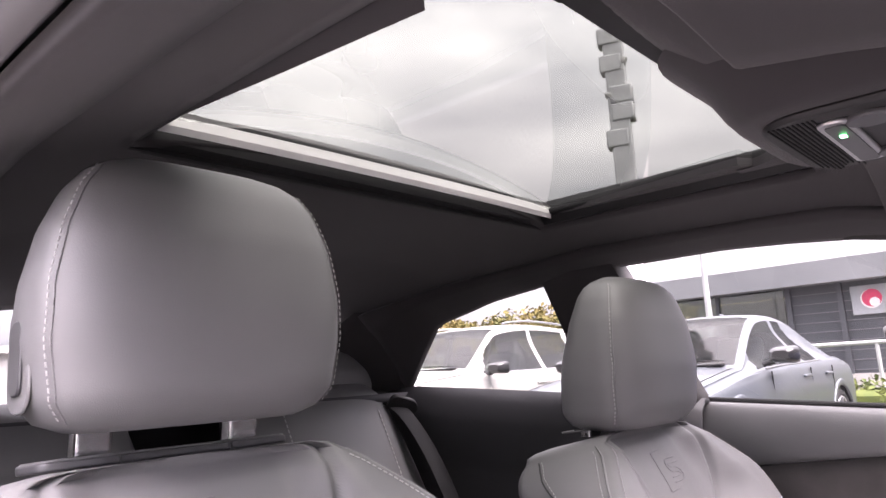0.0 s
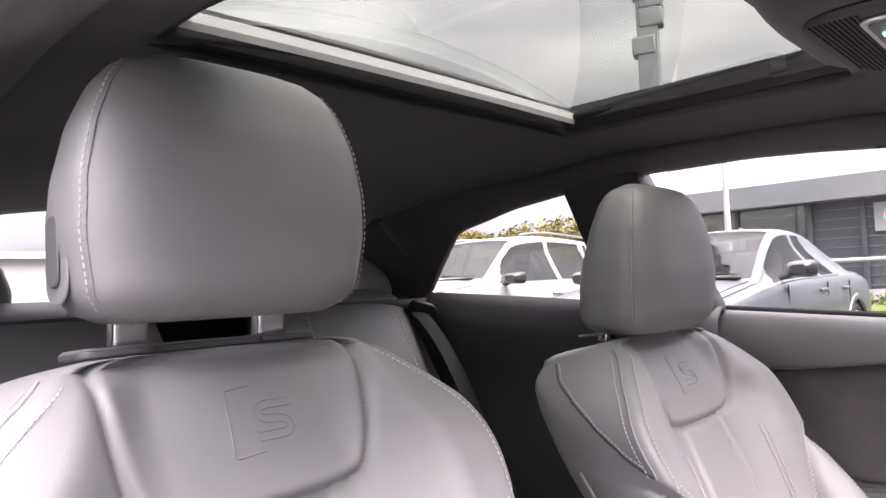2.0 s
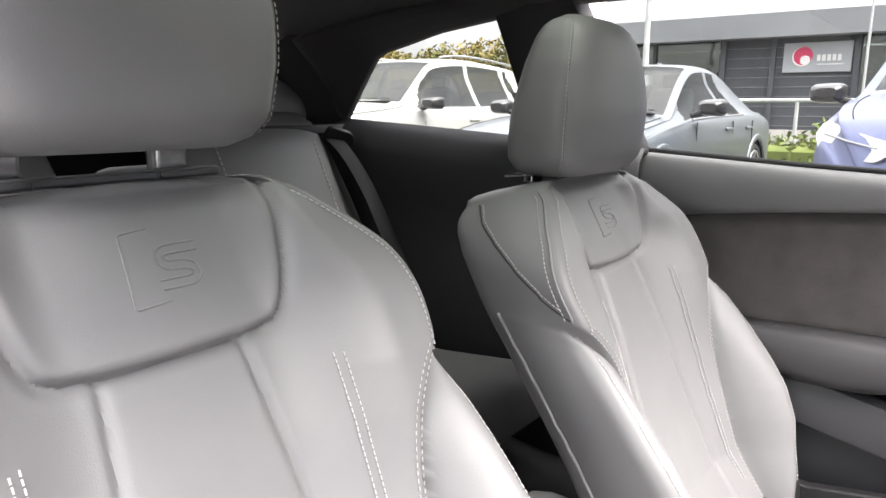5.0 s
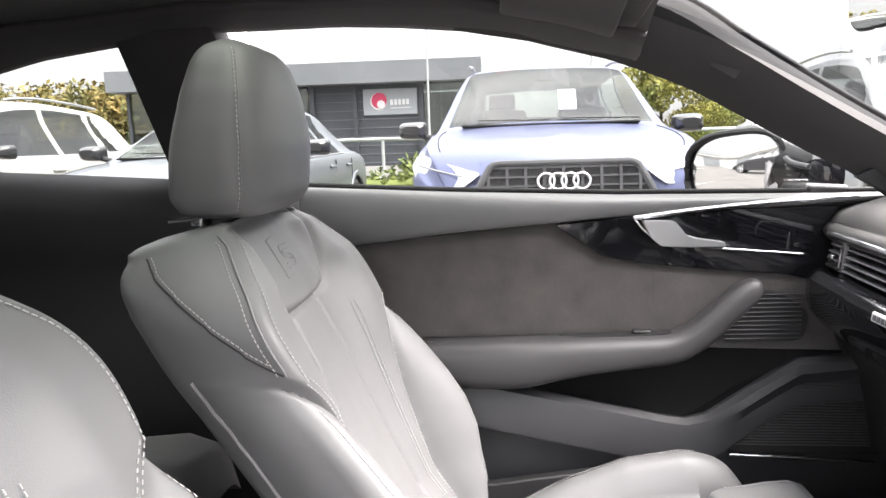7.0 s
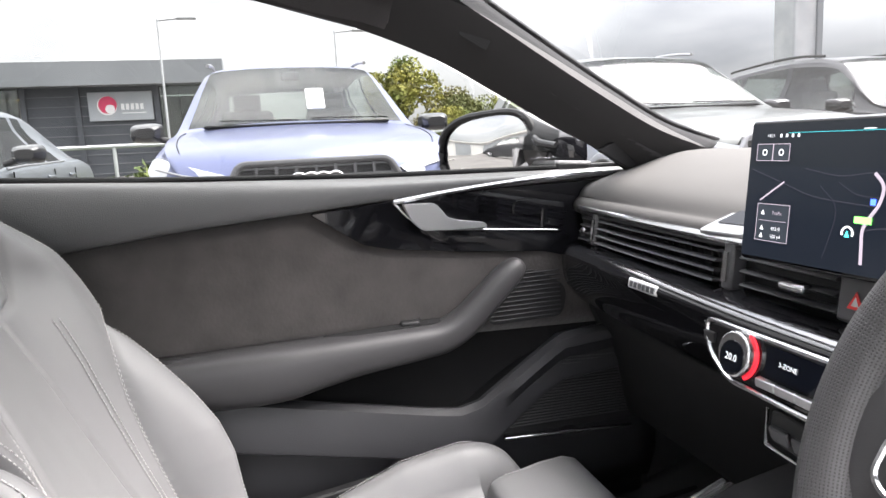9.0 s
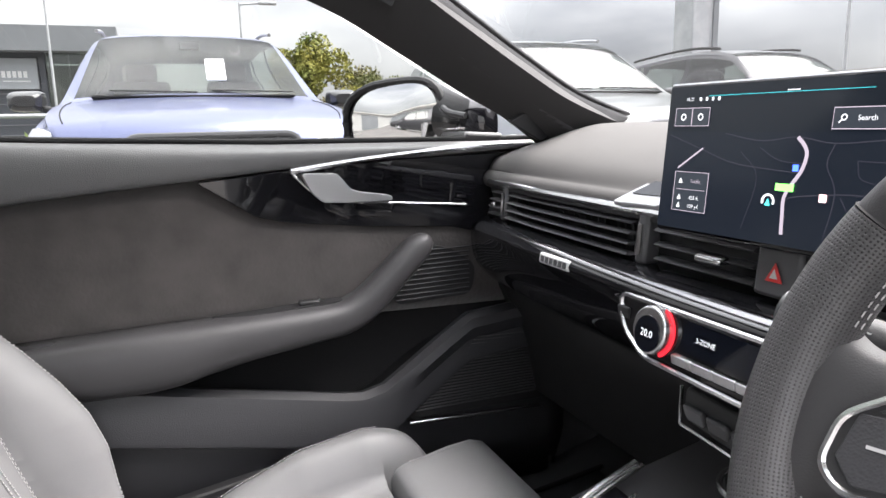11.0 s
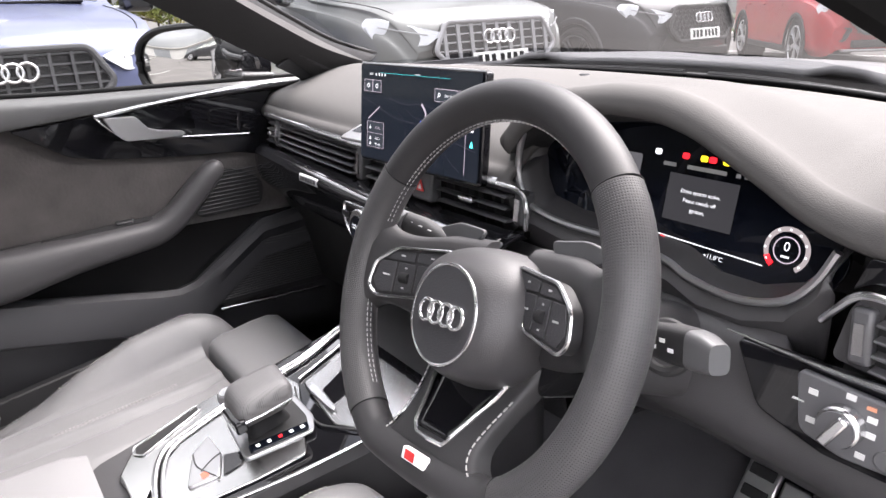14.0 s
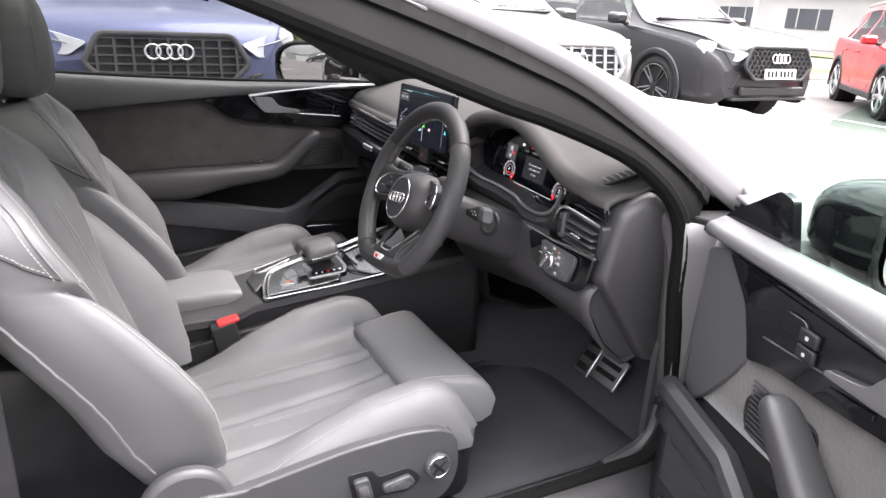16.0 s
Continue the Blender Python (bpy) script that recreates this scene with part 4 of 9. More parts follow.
def cush_top(x, y):
    a = abs(x)
    z = float(np.interp(y, [-0.52, -0.40, -0.20, 0.0, 0.10], [0.40, 0.405, 0.424, 0.450, 0.455]))
    z += float(np.interp(y, [-0.5, -0.36, -0.28, -0.18, -0.08, 0.0, 0.06], [-0.04, 0.0, 0.036, 0.066, 0.070, 0.056, 0.030])) * float(smooth(0.140, 0.205, a))
    e = max(0.0, (a - 0.215) / 0.052)
    z -= 0.065 * (1 - math.sqrt(max(0.0, 1 - min(e, 1.0) ** 2)))
    g0 = float(np.interp(y, [-0.45, -0.06], [0.060, 0.040]))
    z -= 0.010 * groove(a - g0, 0.009) * float(smooth(-0.05, -0.10, y))
    z += 0.004 * groove(a - g0 - 0.020, 0.014)
    z += 0.0012 * noise.noise(Vector((x * 11, y * 11, 1.3))) + 0.0006 * noise.noise(Vector((x * 35, y * 26, 5.2)))
    z -= 0.008 * groove(a - float(np.interp(y, [-0.5, -0.1, 0.02, 0.1], [0.155, 0.16, 0.17, 0.19])), 0.005)
    return z


def front_seat():
    seat = thing("front_seat", "grey leather sports seat with pale stitching, upright by the steering wheel", "car seat", (SX, -0.3, 0.25), "front seats")

    # backrest: front skin wrapped round sides to the shell
    zs = np.linspace(0.42, 0.964, 165)
    us = np.linspace(-1, 1, 157)
    rings = []
    for z in zs:
        w = seat_half(z)
        k = (z - 0.42) / 0.544
        wb = float(soft_interp(z, [0.42, 0.6, 0.8, 0.90, 0.94, 0.965, 0.985], [0.215, 0.238, 0.244, 0.238, 0.222, 0.192, 0.160]))
        ring = [(SX + u * w, back_front(u * w, z), z) for u in us]
        ye = back_front(w, z)
        yb = back_line(z) - float(soft_interp(z, [0.42, 0.5, 0.6, 0.7, 0.8, 0.9, 0.96, 0.985], [0.065, 0.055, 0.055, 0.078, 0.10, 0.105, 0.075, 0.045]))
        side = []
        for q in np.linspace(0, 1, 13)[1:]:
            bulge = 0.008 * math.sin(math.pi * q)
            side.append((w + (wb - w) * q ** 0.85 + bulge, ye + (yb - ye) * q, z - 0.022 * k ** 8 * q))
        side += [(wb - 0.012, yb - 0.016, z - 0.024 * k ** 8), (wb - 0.05, yb - 0.030, z - 0.026 * k ** 8), (wb * 0.5, yb - 0.042, z - 0.028 * k ** 8)]
        ring += [(SX + x, y, zz) for x, y, zz in side] + [(SX - x, y, zz) for x, y, zz in side[::-1]]
        rings.append(ring)
    mid = np.mean(np.array(rings[-1]), axis=0)
    for sc, up in ((0.93, 0.005), (0.80, 0.008), (0.5, 0.009), (0.15, 0.009)):
        rings.append([tuple(mid + (np.array(q) - mid) * np.array((sc, sc, sc)) + np.array((0, 0, up))) for q in rings[len(zs) - 1]])
    back = part("backrest", loft(rings), M_LEATHER, seat, sharp=60)

    def on_back(pts, off=0.0):
        return [(SX + x + off, back_front(x + off, z) + 0.0012, z) for x, z in pts]
    nor = Vector((0, 1, 0.4))
    for s in (-1, 1):
        for off in (0.006, 0.013):
            part("stitching", stitches(on_back([(s * (q[0] - off), q[1] + off * 0.8) for q in SHOULDER[2:]]), nor), M_STITCH, back, "pale stitching")
        for off in (0.0, 0.008):
            line = [(s * (0.135 + off + 0.03 * (0.80 - z) ** 2), z) for z in np.linspace(0.815, 0.46, 46)]
            part("stitching", stitches(on_back(line), nor, 0.006, 0.0046, 0.0014), M_STITCH, back)
        line = [(s * (seat_half(z) - 0.015), z) for z in np.linspace(0.958, 0.80, 50)]
        part("stitching", stitches(on_back(line), nor + Vector((s * 0.3, 0, 0)), 0.0065, 0.0045, 0.0014), M_STITCH, back)
        line = [(SX + s * (seat_half(z) + 0.0035), back_front(seat_half(z), z) - 0.007, z) for z in np.linspace(0.956, 0.81, 50)]
        part("stitching", stitches(line, Vector((s, 0.2, 0.2)), 0.0065, 0.0045, 0.0014), M_STITCH, back)
        seam = [(SX + s * (seat_half(z) + 0.0008), back_front(seat_half(z), z) + 0.002, z) for z in np.linspace(0.960, 0.81, 40)]
        part("edge_seam", tube(seam, 0.0016, 6), M_LEATHER_HOLES, back)
        # leaf-shaped side panel: its lower seam sweeps from the collar to the foot of the shoulder
        def side_pt(z, f):
            ri = min(range(len(zs)), key=lambda n_: abs(zs[n_] - z))
            sp = rings[ri][len(us) - 1:len(us) + 12]
            f = max(0.0, min(0.999, f)) * 12
            p = np.array(sp[int(f)]) * (1 - f % 1) + np.array(sp[int(f) + 1]) * (f % 1)
            return (SX + s * (p[0] - SX + 0.0006), p[1], p[2])
        zq = [(0.955 - 0.145 * q, 0.84 * (1 - q) ** 0.8) for q in np.linspace(0, 1, 40)]
        part("side_seam", tube([side_pt(z, f) for z, f in zq], 0.0013, 6), M_HARD, back)
        part("stitching", stitches([side_pt(z + 0.003, f - 0.035) for z, f in zq[:-3]], Vector((s, 0.1, 0.1)), 0.0065, 0.0045, 0.0013), M_STITCH, back)
        line = [(s * (seat_half(z) - 0.012), z) for z in np.linspace(0.77, 0.45, 50)]
        part("stitching", stitches(on_back(line), nor + Vector((s * 0.8, 0, 0)), 0.0065, 0.0045, 0.0012), M_STITCH, back)
    for s in (-1, 1):
        pipe = []
        for z in np.linspace(0.80, 0.45, 30):
            ri = min(range(len(zs)), key=lambda n_: abs(zs[n_] - z))
            p = rings[ri][len(us) + 9]
            pipe.append((SX + s * (p[0] - SX + 0.001), p[1], z))
        part("side_piping", tube(pipe, 0.0028, 6), M_LEATHER_HOLES, back)
    # raised letter and frame on the bib
    def emb(pts, r):
        return tube([(SX + x, back_front(x, z) + 0.0001, z) for x, z in pts], r, 6)
    part("embossed_frame", join(emb([(-0.009, 0.936), (0.0, 0.9355), (0.014, 0.934), (0.0165, 0.933), (0.018, 0.92), (0.020, 0.905), (0.022, 0.890), (0.0235, 0.880), (0.020, 0.879), (0.006, 0.880), (-0.008, 0.881)], 0.0009)), M_LEATHER, back)
    mid_l = curve([(-0.046, 0.9185), (-0.030, 0.9185), (-0.017, 0.9180), (-0.0115, 0.9145), (-0.0120, 0.9095), (-0.018, 0.9065), (-0.030, 0.9055), (-0.0385, 0.9025), (-0.0400, 0.8975), (-0.034, 0.8935), (-0.022, 0.8930), (-0.005, 0.8930)], 5)
    for off in (-0.0034, 0.0034):
        edge_l = []
        for i, q in enumerate(mid_l):
            d = mid_l[min(i + 1, len(mid_l) - 1)] - mid_l[max(i - 1, 0)]
            d = d / np.hypot(d[0], d[1])
            edge_l.append((q[0] - d[1] * off, q[1] + d[0] * off))
        part("embossed_letter", emb(edge_l, 0.0010), M_LEATHER, back)
    # plastic escutcheon and steel posts
    plate = [(-0.128, -0.012), (-0.118, -0.030), (-0.045, -0.030), (-0.030, -0.020), (0.030, -0.020), (0.045, -0.030), (0.118, -0.030), (0.128, -0.012), (0.120, 0.022), (0.062, 0.026), (0.045, 0.012), (-0.045, 0.012), (-0.062, 0.026), (-0.120, 0.022)]
    cf = face_plane((SX, -0.800, 0.9680), (1, 0, 0), (0, 0.985, 0.10))
    part("headrest_collar", prism(rounded(plate, 0.012), cf, 0.008), M_GREY, seat, "dark grey moulded headrest collar", bevel=0.004, seg=3)
    part("collar_lip", tube([cf @ Vector((p[0] * 0.97, p[1] * 0.92, 0.008)) for p in rounded(plate, 0.012)], 0.0016, 6, closed=True), M_ROLL, seat)
    for s in (-1, 1):
        part("post_socket", prism(rounded(rect(s * 0.073, -0.003, 0.046, 0.032), 0.010), cf @ Matrix.Translation((0, 0, 0.006)), 0.004), M_HARD, seat, "black post socket", bevel=0.001)
        part("headrest_post", loft([[(SX + s * 0.073 + x, -0.800 + 0.10 * h_ + y, 0.965 + h_) for x, y in rounded(rect(0, 0, 0.033, 0.020), 0.006)] for h_ in (0.0, 0.03, 0.09)]), M_CHROME, seat, "bright steel headrest post", sharp=60)
    # headrest
    rings = []
    for k in np.linspace(0, 1, 30):
        z = 1.000 + 0.236 * k
        w = float(np.interp(k, [0, 0.03, 0.10, 0.3, 0.5, 0.7, 0.85, 0.95, 1.0], [0.104, 0.124, 0.137, 0.145, 0.144, 0.134, 0.119, 0.100, 0.066]))
        d = float(np.interp(k, [0, 0.04, 0.12, 0.4, 0.7, 0.88, 0.96, 1.0], [0.048, 0.064, 0.076, 0.074, 0.060, 0.047, 0.034, 0.014]))
        cy = -0.766 + 0.026 * k - 0.012 * k ** 4
        ring = []
        for a in np.linspace(0, 2 * math.pi, 73)[:-1]:
            c, sn = math.cos(a), math.sin(a)
            e = 0.62
            x, y = math.copysign(abs(c) ** e, c) * w, math.copysign(abs(sn) ** e, sn) * d
            ring.append((SX + x, cy + y, z))
        rings.append(ring)
    head = part("headrest", loft(rings), M_LEATHER, seat, sharp=60)
    for s in (-1, 1):
        line = []
        for ring in rings[1:-2]:
            q = min(ring, key=lambda p: abs(p[0] - SX - s * 0.93 * max(abs(r[0] - SX) for r in ring)) + (9 if p[1] < ring[0][1] else 0))
            line.append((q[0], q[1] + 0.001, q[2]))
        part("seam", tube([(q[0], q[1] - 0.0005, q[2]) for q in line], 0.0009, 6), M_LEATHER_HOLES, head)
        part("stitching", stitches([(q[0] + s * 0.004, q[1] - 0.0015, q[2]) for q in line], Vector((s * 0.8, 0.6, 0)), 0.0065, 0.0042, 0.0013), M_STITCH, head)
    top = [(SX + x, -0.748 + 0.0, 1.232) for x in np.linspace(-0.03, 0.03, 5)]
    btn = part("height_button", prism(rounded([(-0.026, -0.044), (0.026, -0.044), (0.026, 0.044), (-0.026, 0.044)], 0.024), face_plane((SX + 0.139, -0.766, 1.061), (0, 1, 0), (0, 0, 1)), 0.003), M_LEATHER, head, "oval headrest button", bevel=0.003)
    part("button_key", prism(rounded([(-0.013, -0.030), (0.013, -0.030), (0.013, 0.030), (-0.013, 0.030)], 0.012), face_plane((SX + 0.142, -0.766, 1.061), (0, 1, 0), (0, 0, 1)), 0.003), M_GREY, head, bevel=0.0015)
    # cushion
    rows = []
    yy = np.linspace(-0.50, -0.060, 70)
    for y in yy:
        top = [(SX + x, y, cush_top(x, y)) for x in np.linspace(-0.266, 0.266, 97)]
        rows.append([(SX - 0.262, y, 0.37)] + top + [(SX + 0.262, y, 0.37)])
    cush = part("seat_cushion", loft(rows), M_LEATHER, seat, sharp=60)
    # side bolsters run on past the cushion's front
    for s in (-1, 1):
        rows = []
        for y in np.linspace(-0.075, 0.050, 20):
            q = (y + 0.075) / 0.13
            h = 1 - 0.75 * q ** 3
            inner = 0.168
            rows.append([(SX + s * x, y - 0.02 * q * (x > 0.25), z) for x, z in
                         [(inner, 0.40), (inner, 0.37 + (cush_top(inner, y) - 0.374) * h)] + [(x, 0.37 + (cush_top(x, y) - 0.37) * h) for x in np.linspace(inner + 0.006, 0.266, 14)] + [(0.262, 0.37)]])
        part("side_bolster", loft(rows), M_LEATHER, seat, sharp=60)
        line = [(SX + s * 0.235, y, cush_top(0.235, y) + 0.001) for y in np.linspace(-0.42, -0.05, 40)]
        part("stitching", stitches(line, Vector((s * 0.5, 0, 0.8)), 0.0065, 0.0045, 0.0012), M_STITCH, cush)
        line = [(SX + s * 0.090, y, cush_top(0.09, y) + 0.001) for y in np.linspace(-0.36, -0.14, 24)]
        for off in (0.0, 0.006):
            part("stitching", stitches([(q[0] + off, q[1], q[2]) for q in line], Vector((0, 0, 1)), 0.0065, 0.0045, 0.0012), M_STITCH, cush)
    # thigh support: a crisp pad that widens to the front
    rows = []
    for u in np.linspace(-1, 1, 34):
        e = max(0.0, (abs(u) - 0.90) / 0.10)
        sh = 0.010 * (1 - math.sqrt(max(0.0, 1 - e * e)))
        row = []
        for y, z in ((-0.060, 0.37), (-0.066, 0.42), (-0.065, 0.452), (-0.060, 0.462), (-0.048, 0.467), (-0.02, 0.470), (0.03, 0.473), (0.075, 0.470), (0.100, 0.460), (0.114, 0.444), (0.120, 0.42), (0.112, 0.385), (0.09, 0.372)):
            hw = float(np.interp(y, [-0.06, 0.0, 0.05, 0.10], [0.158, 0.166, 0.184, 0.196]))
            row.append((SX + u * hw, y, z - (sh if z > 0.43 else 0)))
        rows.append(row)
    thigh = part("thigh_support", loft(rows), M_LEATHER, seat, "grey leather pull-out thigh support", sharp=60)
    for s in (-1, 1):
        part("stitching", stitches([(SX + s * 0.90 * float(np.interp(y, [-0.06, 0.0, 0.05, 0.10], [0.158, 0.166, 0.184, 0.196])), y, 0.4705 + 0.0025 * math.sin((y + 0.05) * 20)) for y in np.linspace(-0.045, 0.07, 20)], Vector((0, 0, 1)), 0.0065, 0.0045, 0.0012), M_STITCH, thigh)
    # base, valance and switches
    part("seat_base", loft([[(SX + x * (0.25 + 0.012 * (z > 0.3)), y, z) for x, y in ((-1, -0.50), (1, -0.50), (1, 0.02), (0.9, 0.05), (-0.9, 0.05), (-1, 0.02))] for z in (0.25, 0.30, 0.375)]), M_HARD, seat, bevel=0.01)
    for s in (-1, 1):
        val = prism(rounded([(-0.57, 0.28), (-0.55, 0.39), (-0.49, 0.428), (-0.42, 0.418), (-0.38, 0.426), (-0.235, 0.448), (-0.12, 0.454), (-0.045, 0.444), (-0.015, 0.418), (-0.008, 0.345), (-0.03, 0.295), (-0.10, 0.27), (-0.4, 0.25)], 0.025), side_plane(SX + s * 0.262), s * 0.022)
        part("side_valance", val, M_GREY if s > 0 else M_HARD, seat, "grey seat side valance" if s > 0 else "", bevel=0.008)
    part("switch_recess", prism(rounded([(-0.236, 0.398), (-0.190, 0.398), (-0.178, 0.378), (-0.118, 0.382), (-0.090, 0.352), (-0.110, 0.330), (-0.175, 0.334), (-0.190, 0.325), (-0.222, 0.330)], 0.010), side_plane(SX + 0.282), 0.004), M_HARD, seat, "black switch recess", bevel=0.001)
    for poly in ([(-0.228, 0.388), (-0.199, 0.389), (-0.188, 0.338), (-0.214, 0.336)], [(-0.172, 0.364), (-0.118, 0.372), (-0.106, 0.354), (-0.118, 0.342), (-0.170, 0.346)]):
        sw = part("seat_switch", prism(rounded(poly, 0.008), side_plane(SX + 0.286), 0.012), M_GREY, seat, "grey seat adjuster with bright face", bevel=0.003)
        cx_, cy_ = np.mean([p[0] for p in poly]), np.mean([p[1] for p in poly])
        part("switch_face", prism(rounded([(cx_ + (p[0] - cx_) * 0.62, cy_ + (p[1] - cy_) * 0.55) for p in poly], 0.004), side_plane(SX + 0.298), 0.002), M_CHROME, sw)
    ld = part("lumbar_dial", moved(cyl(0.026, 0.014, 32), pose(SX + 0.290, -0.060, 0.372, 0, 90)), M_GREY, seat, "round lumbar switch", bevel=0.003)
    part("dial_ring", moved(torus(0.022, 0.0016, 28, 6), pose(SX + 0.2975, -0.060, 0.372, 0, 90)), M_CHROME, ld)
    for rx_ in (45, -45):
        part("dial_arm", moved(box(0, 0, 0, 0.003, 0.034, 0.006), pose(SX + 0.2985, -0.060, 0.372, rx_)), M_HARD, ld, bevel=0.001)
    part("seat_rail", box(SX, -0.22, 0.247, 0.36, 0.55, 0.03), M_RUBBER, seat, bevel=0.006)
    part("recliner_cover", moved(cyl(0.075, 0.03, 28), pose(SX + 0.262, -0.50, 0.40, 0, 90)), M_GREY, seat, "grey recliner cover", bevel=0.01)
    part("recliner_cover", moved(cyl(0.075, 0.03, 28), pose(SX - 0.262, -0.50, 0.40, 0, 90)), M_HARD, seat, bevel=0.01)
    return seat


driver_seat = front_seat()
passenger_seat = copy_thing(driver_seat, pose(SX - 0.727, -0.3 + 0.078, 0.25 - 0.034))
driver_seat.location += Vector((0.010, 0.022, 0.008))
for ob in passenger_seat.children:
    if ob.name.startswith("thigh_support"):
        ob.location += Vector((0, 0.015, 0.010))
    if ob.name.startswith("headrest") and not ob.name.startswith("headrest_post"):
        ob.location.z -= 0.024
for ob in [o for c in passenger_seat.children for o in c.children if o.name.startswith(("height_button", "button_key"))]:
    bpy.data.objects.remove(ob)
tagged(passenger_seat, "grey leather sports seat with pale stitching, beside the passenger door")

# ---- rear bench ----
rear = thing("rear_seat", "grey leather rear bench with black belts", "car seat", (0, -1.25, 0.35))
for s in (-1, 1):
    rows = []
    for z in np.linspace(0.48, 1.03, 22):
        k = (z - 0.48) / 0.55
        hw = 0.255 - 0.05 * k ** 3
        top = 1 - smooth(0.93, 1.0, k)
        ring = []
        for a in np.linspace(0, 2 * math.pi, 33)[:-1]:
            c, sn = math.cos(a), math.sin(a)
            ring.append((s * 0.33 + math.copysign(abs(c) ** 0.6, c) * hw * (0.9 + 0.1 * top), -1.27 - 0.27 * k + math.copysign(abs(sn) ** 0.6, sn) * (0.03 + 0.05 * top), z))
        rows.append(ring)
    part("backrest", loft(rows), M_LEATHER, rear, sharp=60)
    line = [(s * 0.33 - s * 0.11 + 0.04 * (z - 0.5) * -s, -1.27 - 0.27 * (z - 0.48) / 0.55 + 0.083, z) for z in np.linspace(0.55, 0.97, 40)]
    part("stitching", stitches(line, Vector((0, 1, 0.3)), 0.012, 0.008, 0.003), M_STITCH, rear)
    line = [(s * 0.33 + s * 0.15, -1.27 - 0.27 * (z - 0.48) / 0.55 + 0.075, z) for z in np.linspace(0.55, 0.97, 40)]
    part("stitching", stitches(line, Vector((0, 1, 0.3)), 0.012, 0.008, 0.003), M_STITCH, rear)
    rows = []
    for x in np.linspace(-0.24, 0.24, 20):
        e = max(0.0, (abs(x) - 0.19) / 0.05)
        rows.append([(s * 0.34 + x, y, z - 0.03 * e * e) for y, z in ((-1.30, 0.40), (-1.30, 0.49), (-1.1, 0.50), (-0.9, 0.52), (-0.84, 0.50), (-0.82, 0.42))])
    part("seat_cushion", loft(rows), M_LEATHER, rear, sharp=60)
    rings = []
    for k in np.linspace(0, 1, 14):
        z = 0.98 + 0.135 * k
        w = float(np.interp(k, [0, 0.1, 0.5, 0.85, 1], [0.085, 0.102, 0.108, 0.092, 0.055]))
        d = float(np.interp(k, [0, 0.15, 0.6, 0.9, 1], [0.03, 0.045, 0.045, 0.03, 0.012]))
        rings.append([(s * 0.452 + math.copysign(abs(math.cos(a)) ** 0.6, math.cos(a)) * w, -1.56 + math.copysign(abs(math.sin(a)) ** 0.6, math.sin(a)) * d, z) for a in np.linspace(0, 2 * math.pi, 33)[:-1]])
    part("headrest", loft(rings), M_LEATHER, rear, "dark grey rear headrest", sharp=60)
    belt = curve([(s * 0.52, -1.50, 1.005), (s * 0.545, -1.42, 0.96), (s * 0.55, -1.33, 0.86), (s * 0.555, -1.24, 0.70), (s * 0.56, -1.15, 0.53)], 6)
    part("seat_belt", tube(belt, 0.024, 8, 0.12, (0, 1, 0.4)), M_RUBBER, rear, "black rear belt webbing")
    part("belt_guide", prism(rounded([(-0.03, -0.02), (0.05, -0.02), (0.06, 0.0), (0.04, 0.025), (-0.03, 0.025)], 0.015), face_plane((s * 0.545, -1.43, 0.975), (s, 0.2, -0.3), (0, 0.6, 0.8)), 0.012), M_HARD, rear, "black belt guide", bevel=0.004)
part("centre_hump", box(0, -1.30, 0.70, 0.16, 0.10, 0.5, 25), M_LEATHER, rear, bevel=0.03, seg=3)

# ---- dashboard ----
dash = thing("dashboard", "black dashboard with grey padded top and chrome lined vents", "dashboard", (0, 0.4, 0.4))


def bow(x):
    """The dashboard's front bows towards the cabin in the middle."""
    return 0.030 * (x / 0.66) ** 2


def lip_z(x):
    """The front lip of the pad: level, then arching over the instruments."""
    return float(np.interp(x, [-0.70, 0.10, 0.158, 0.175, 0.20, 0.25, 0.32, 0.377, 0.42, 0.46, 0.50, 0.535, 0.575, 0.635, 0.70],
                           [0.895, 0.895, 0.900, 0.924, 0.946, 0.962, 0.972, 0.971, 0.960, 0.940, 0.920, 0.900, 0.888, 0.880, 0.868]))


def bezel_z(x):
    return float(np.interp(x, [0.170, 0.176, 0.196, 0.25, 0.327, 0.405, 0.44, 0.49, 0.53, 0.555, 0.570, 0.578], [0.87, 0.845, 0.820, 0.812, 0.812, 0.805, 0.790, 0.790, 0.803, 0.832, 0.866, 0.885]))


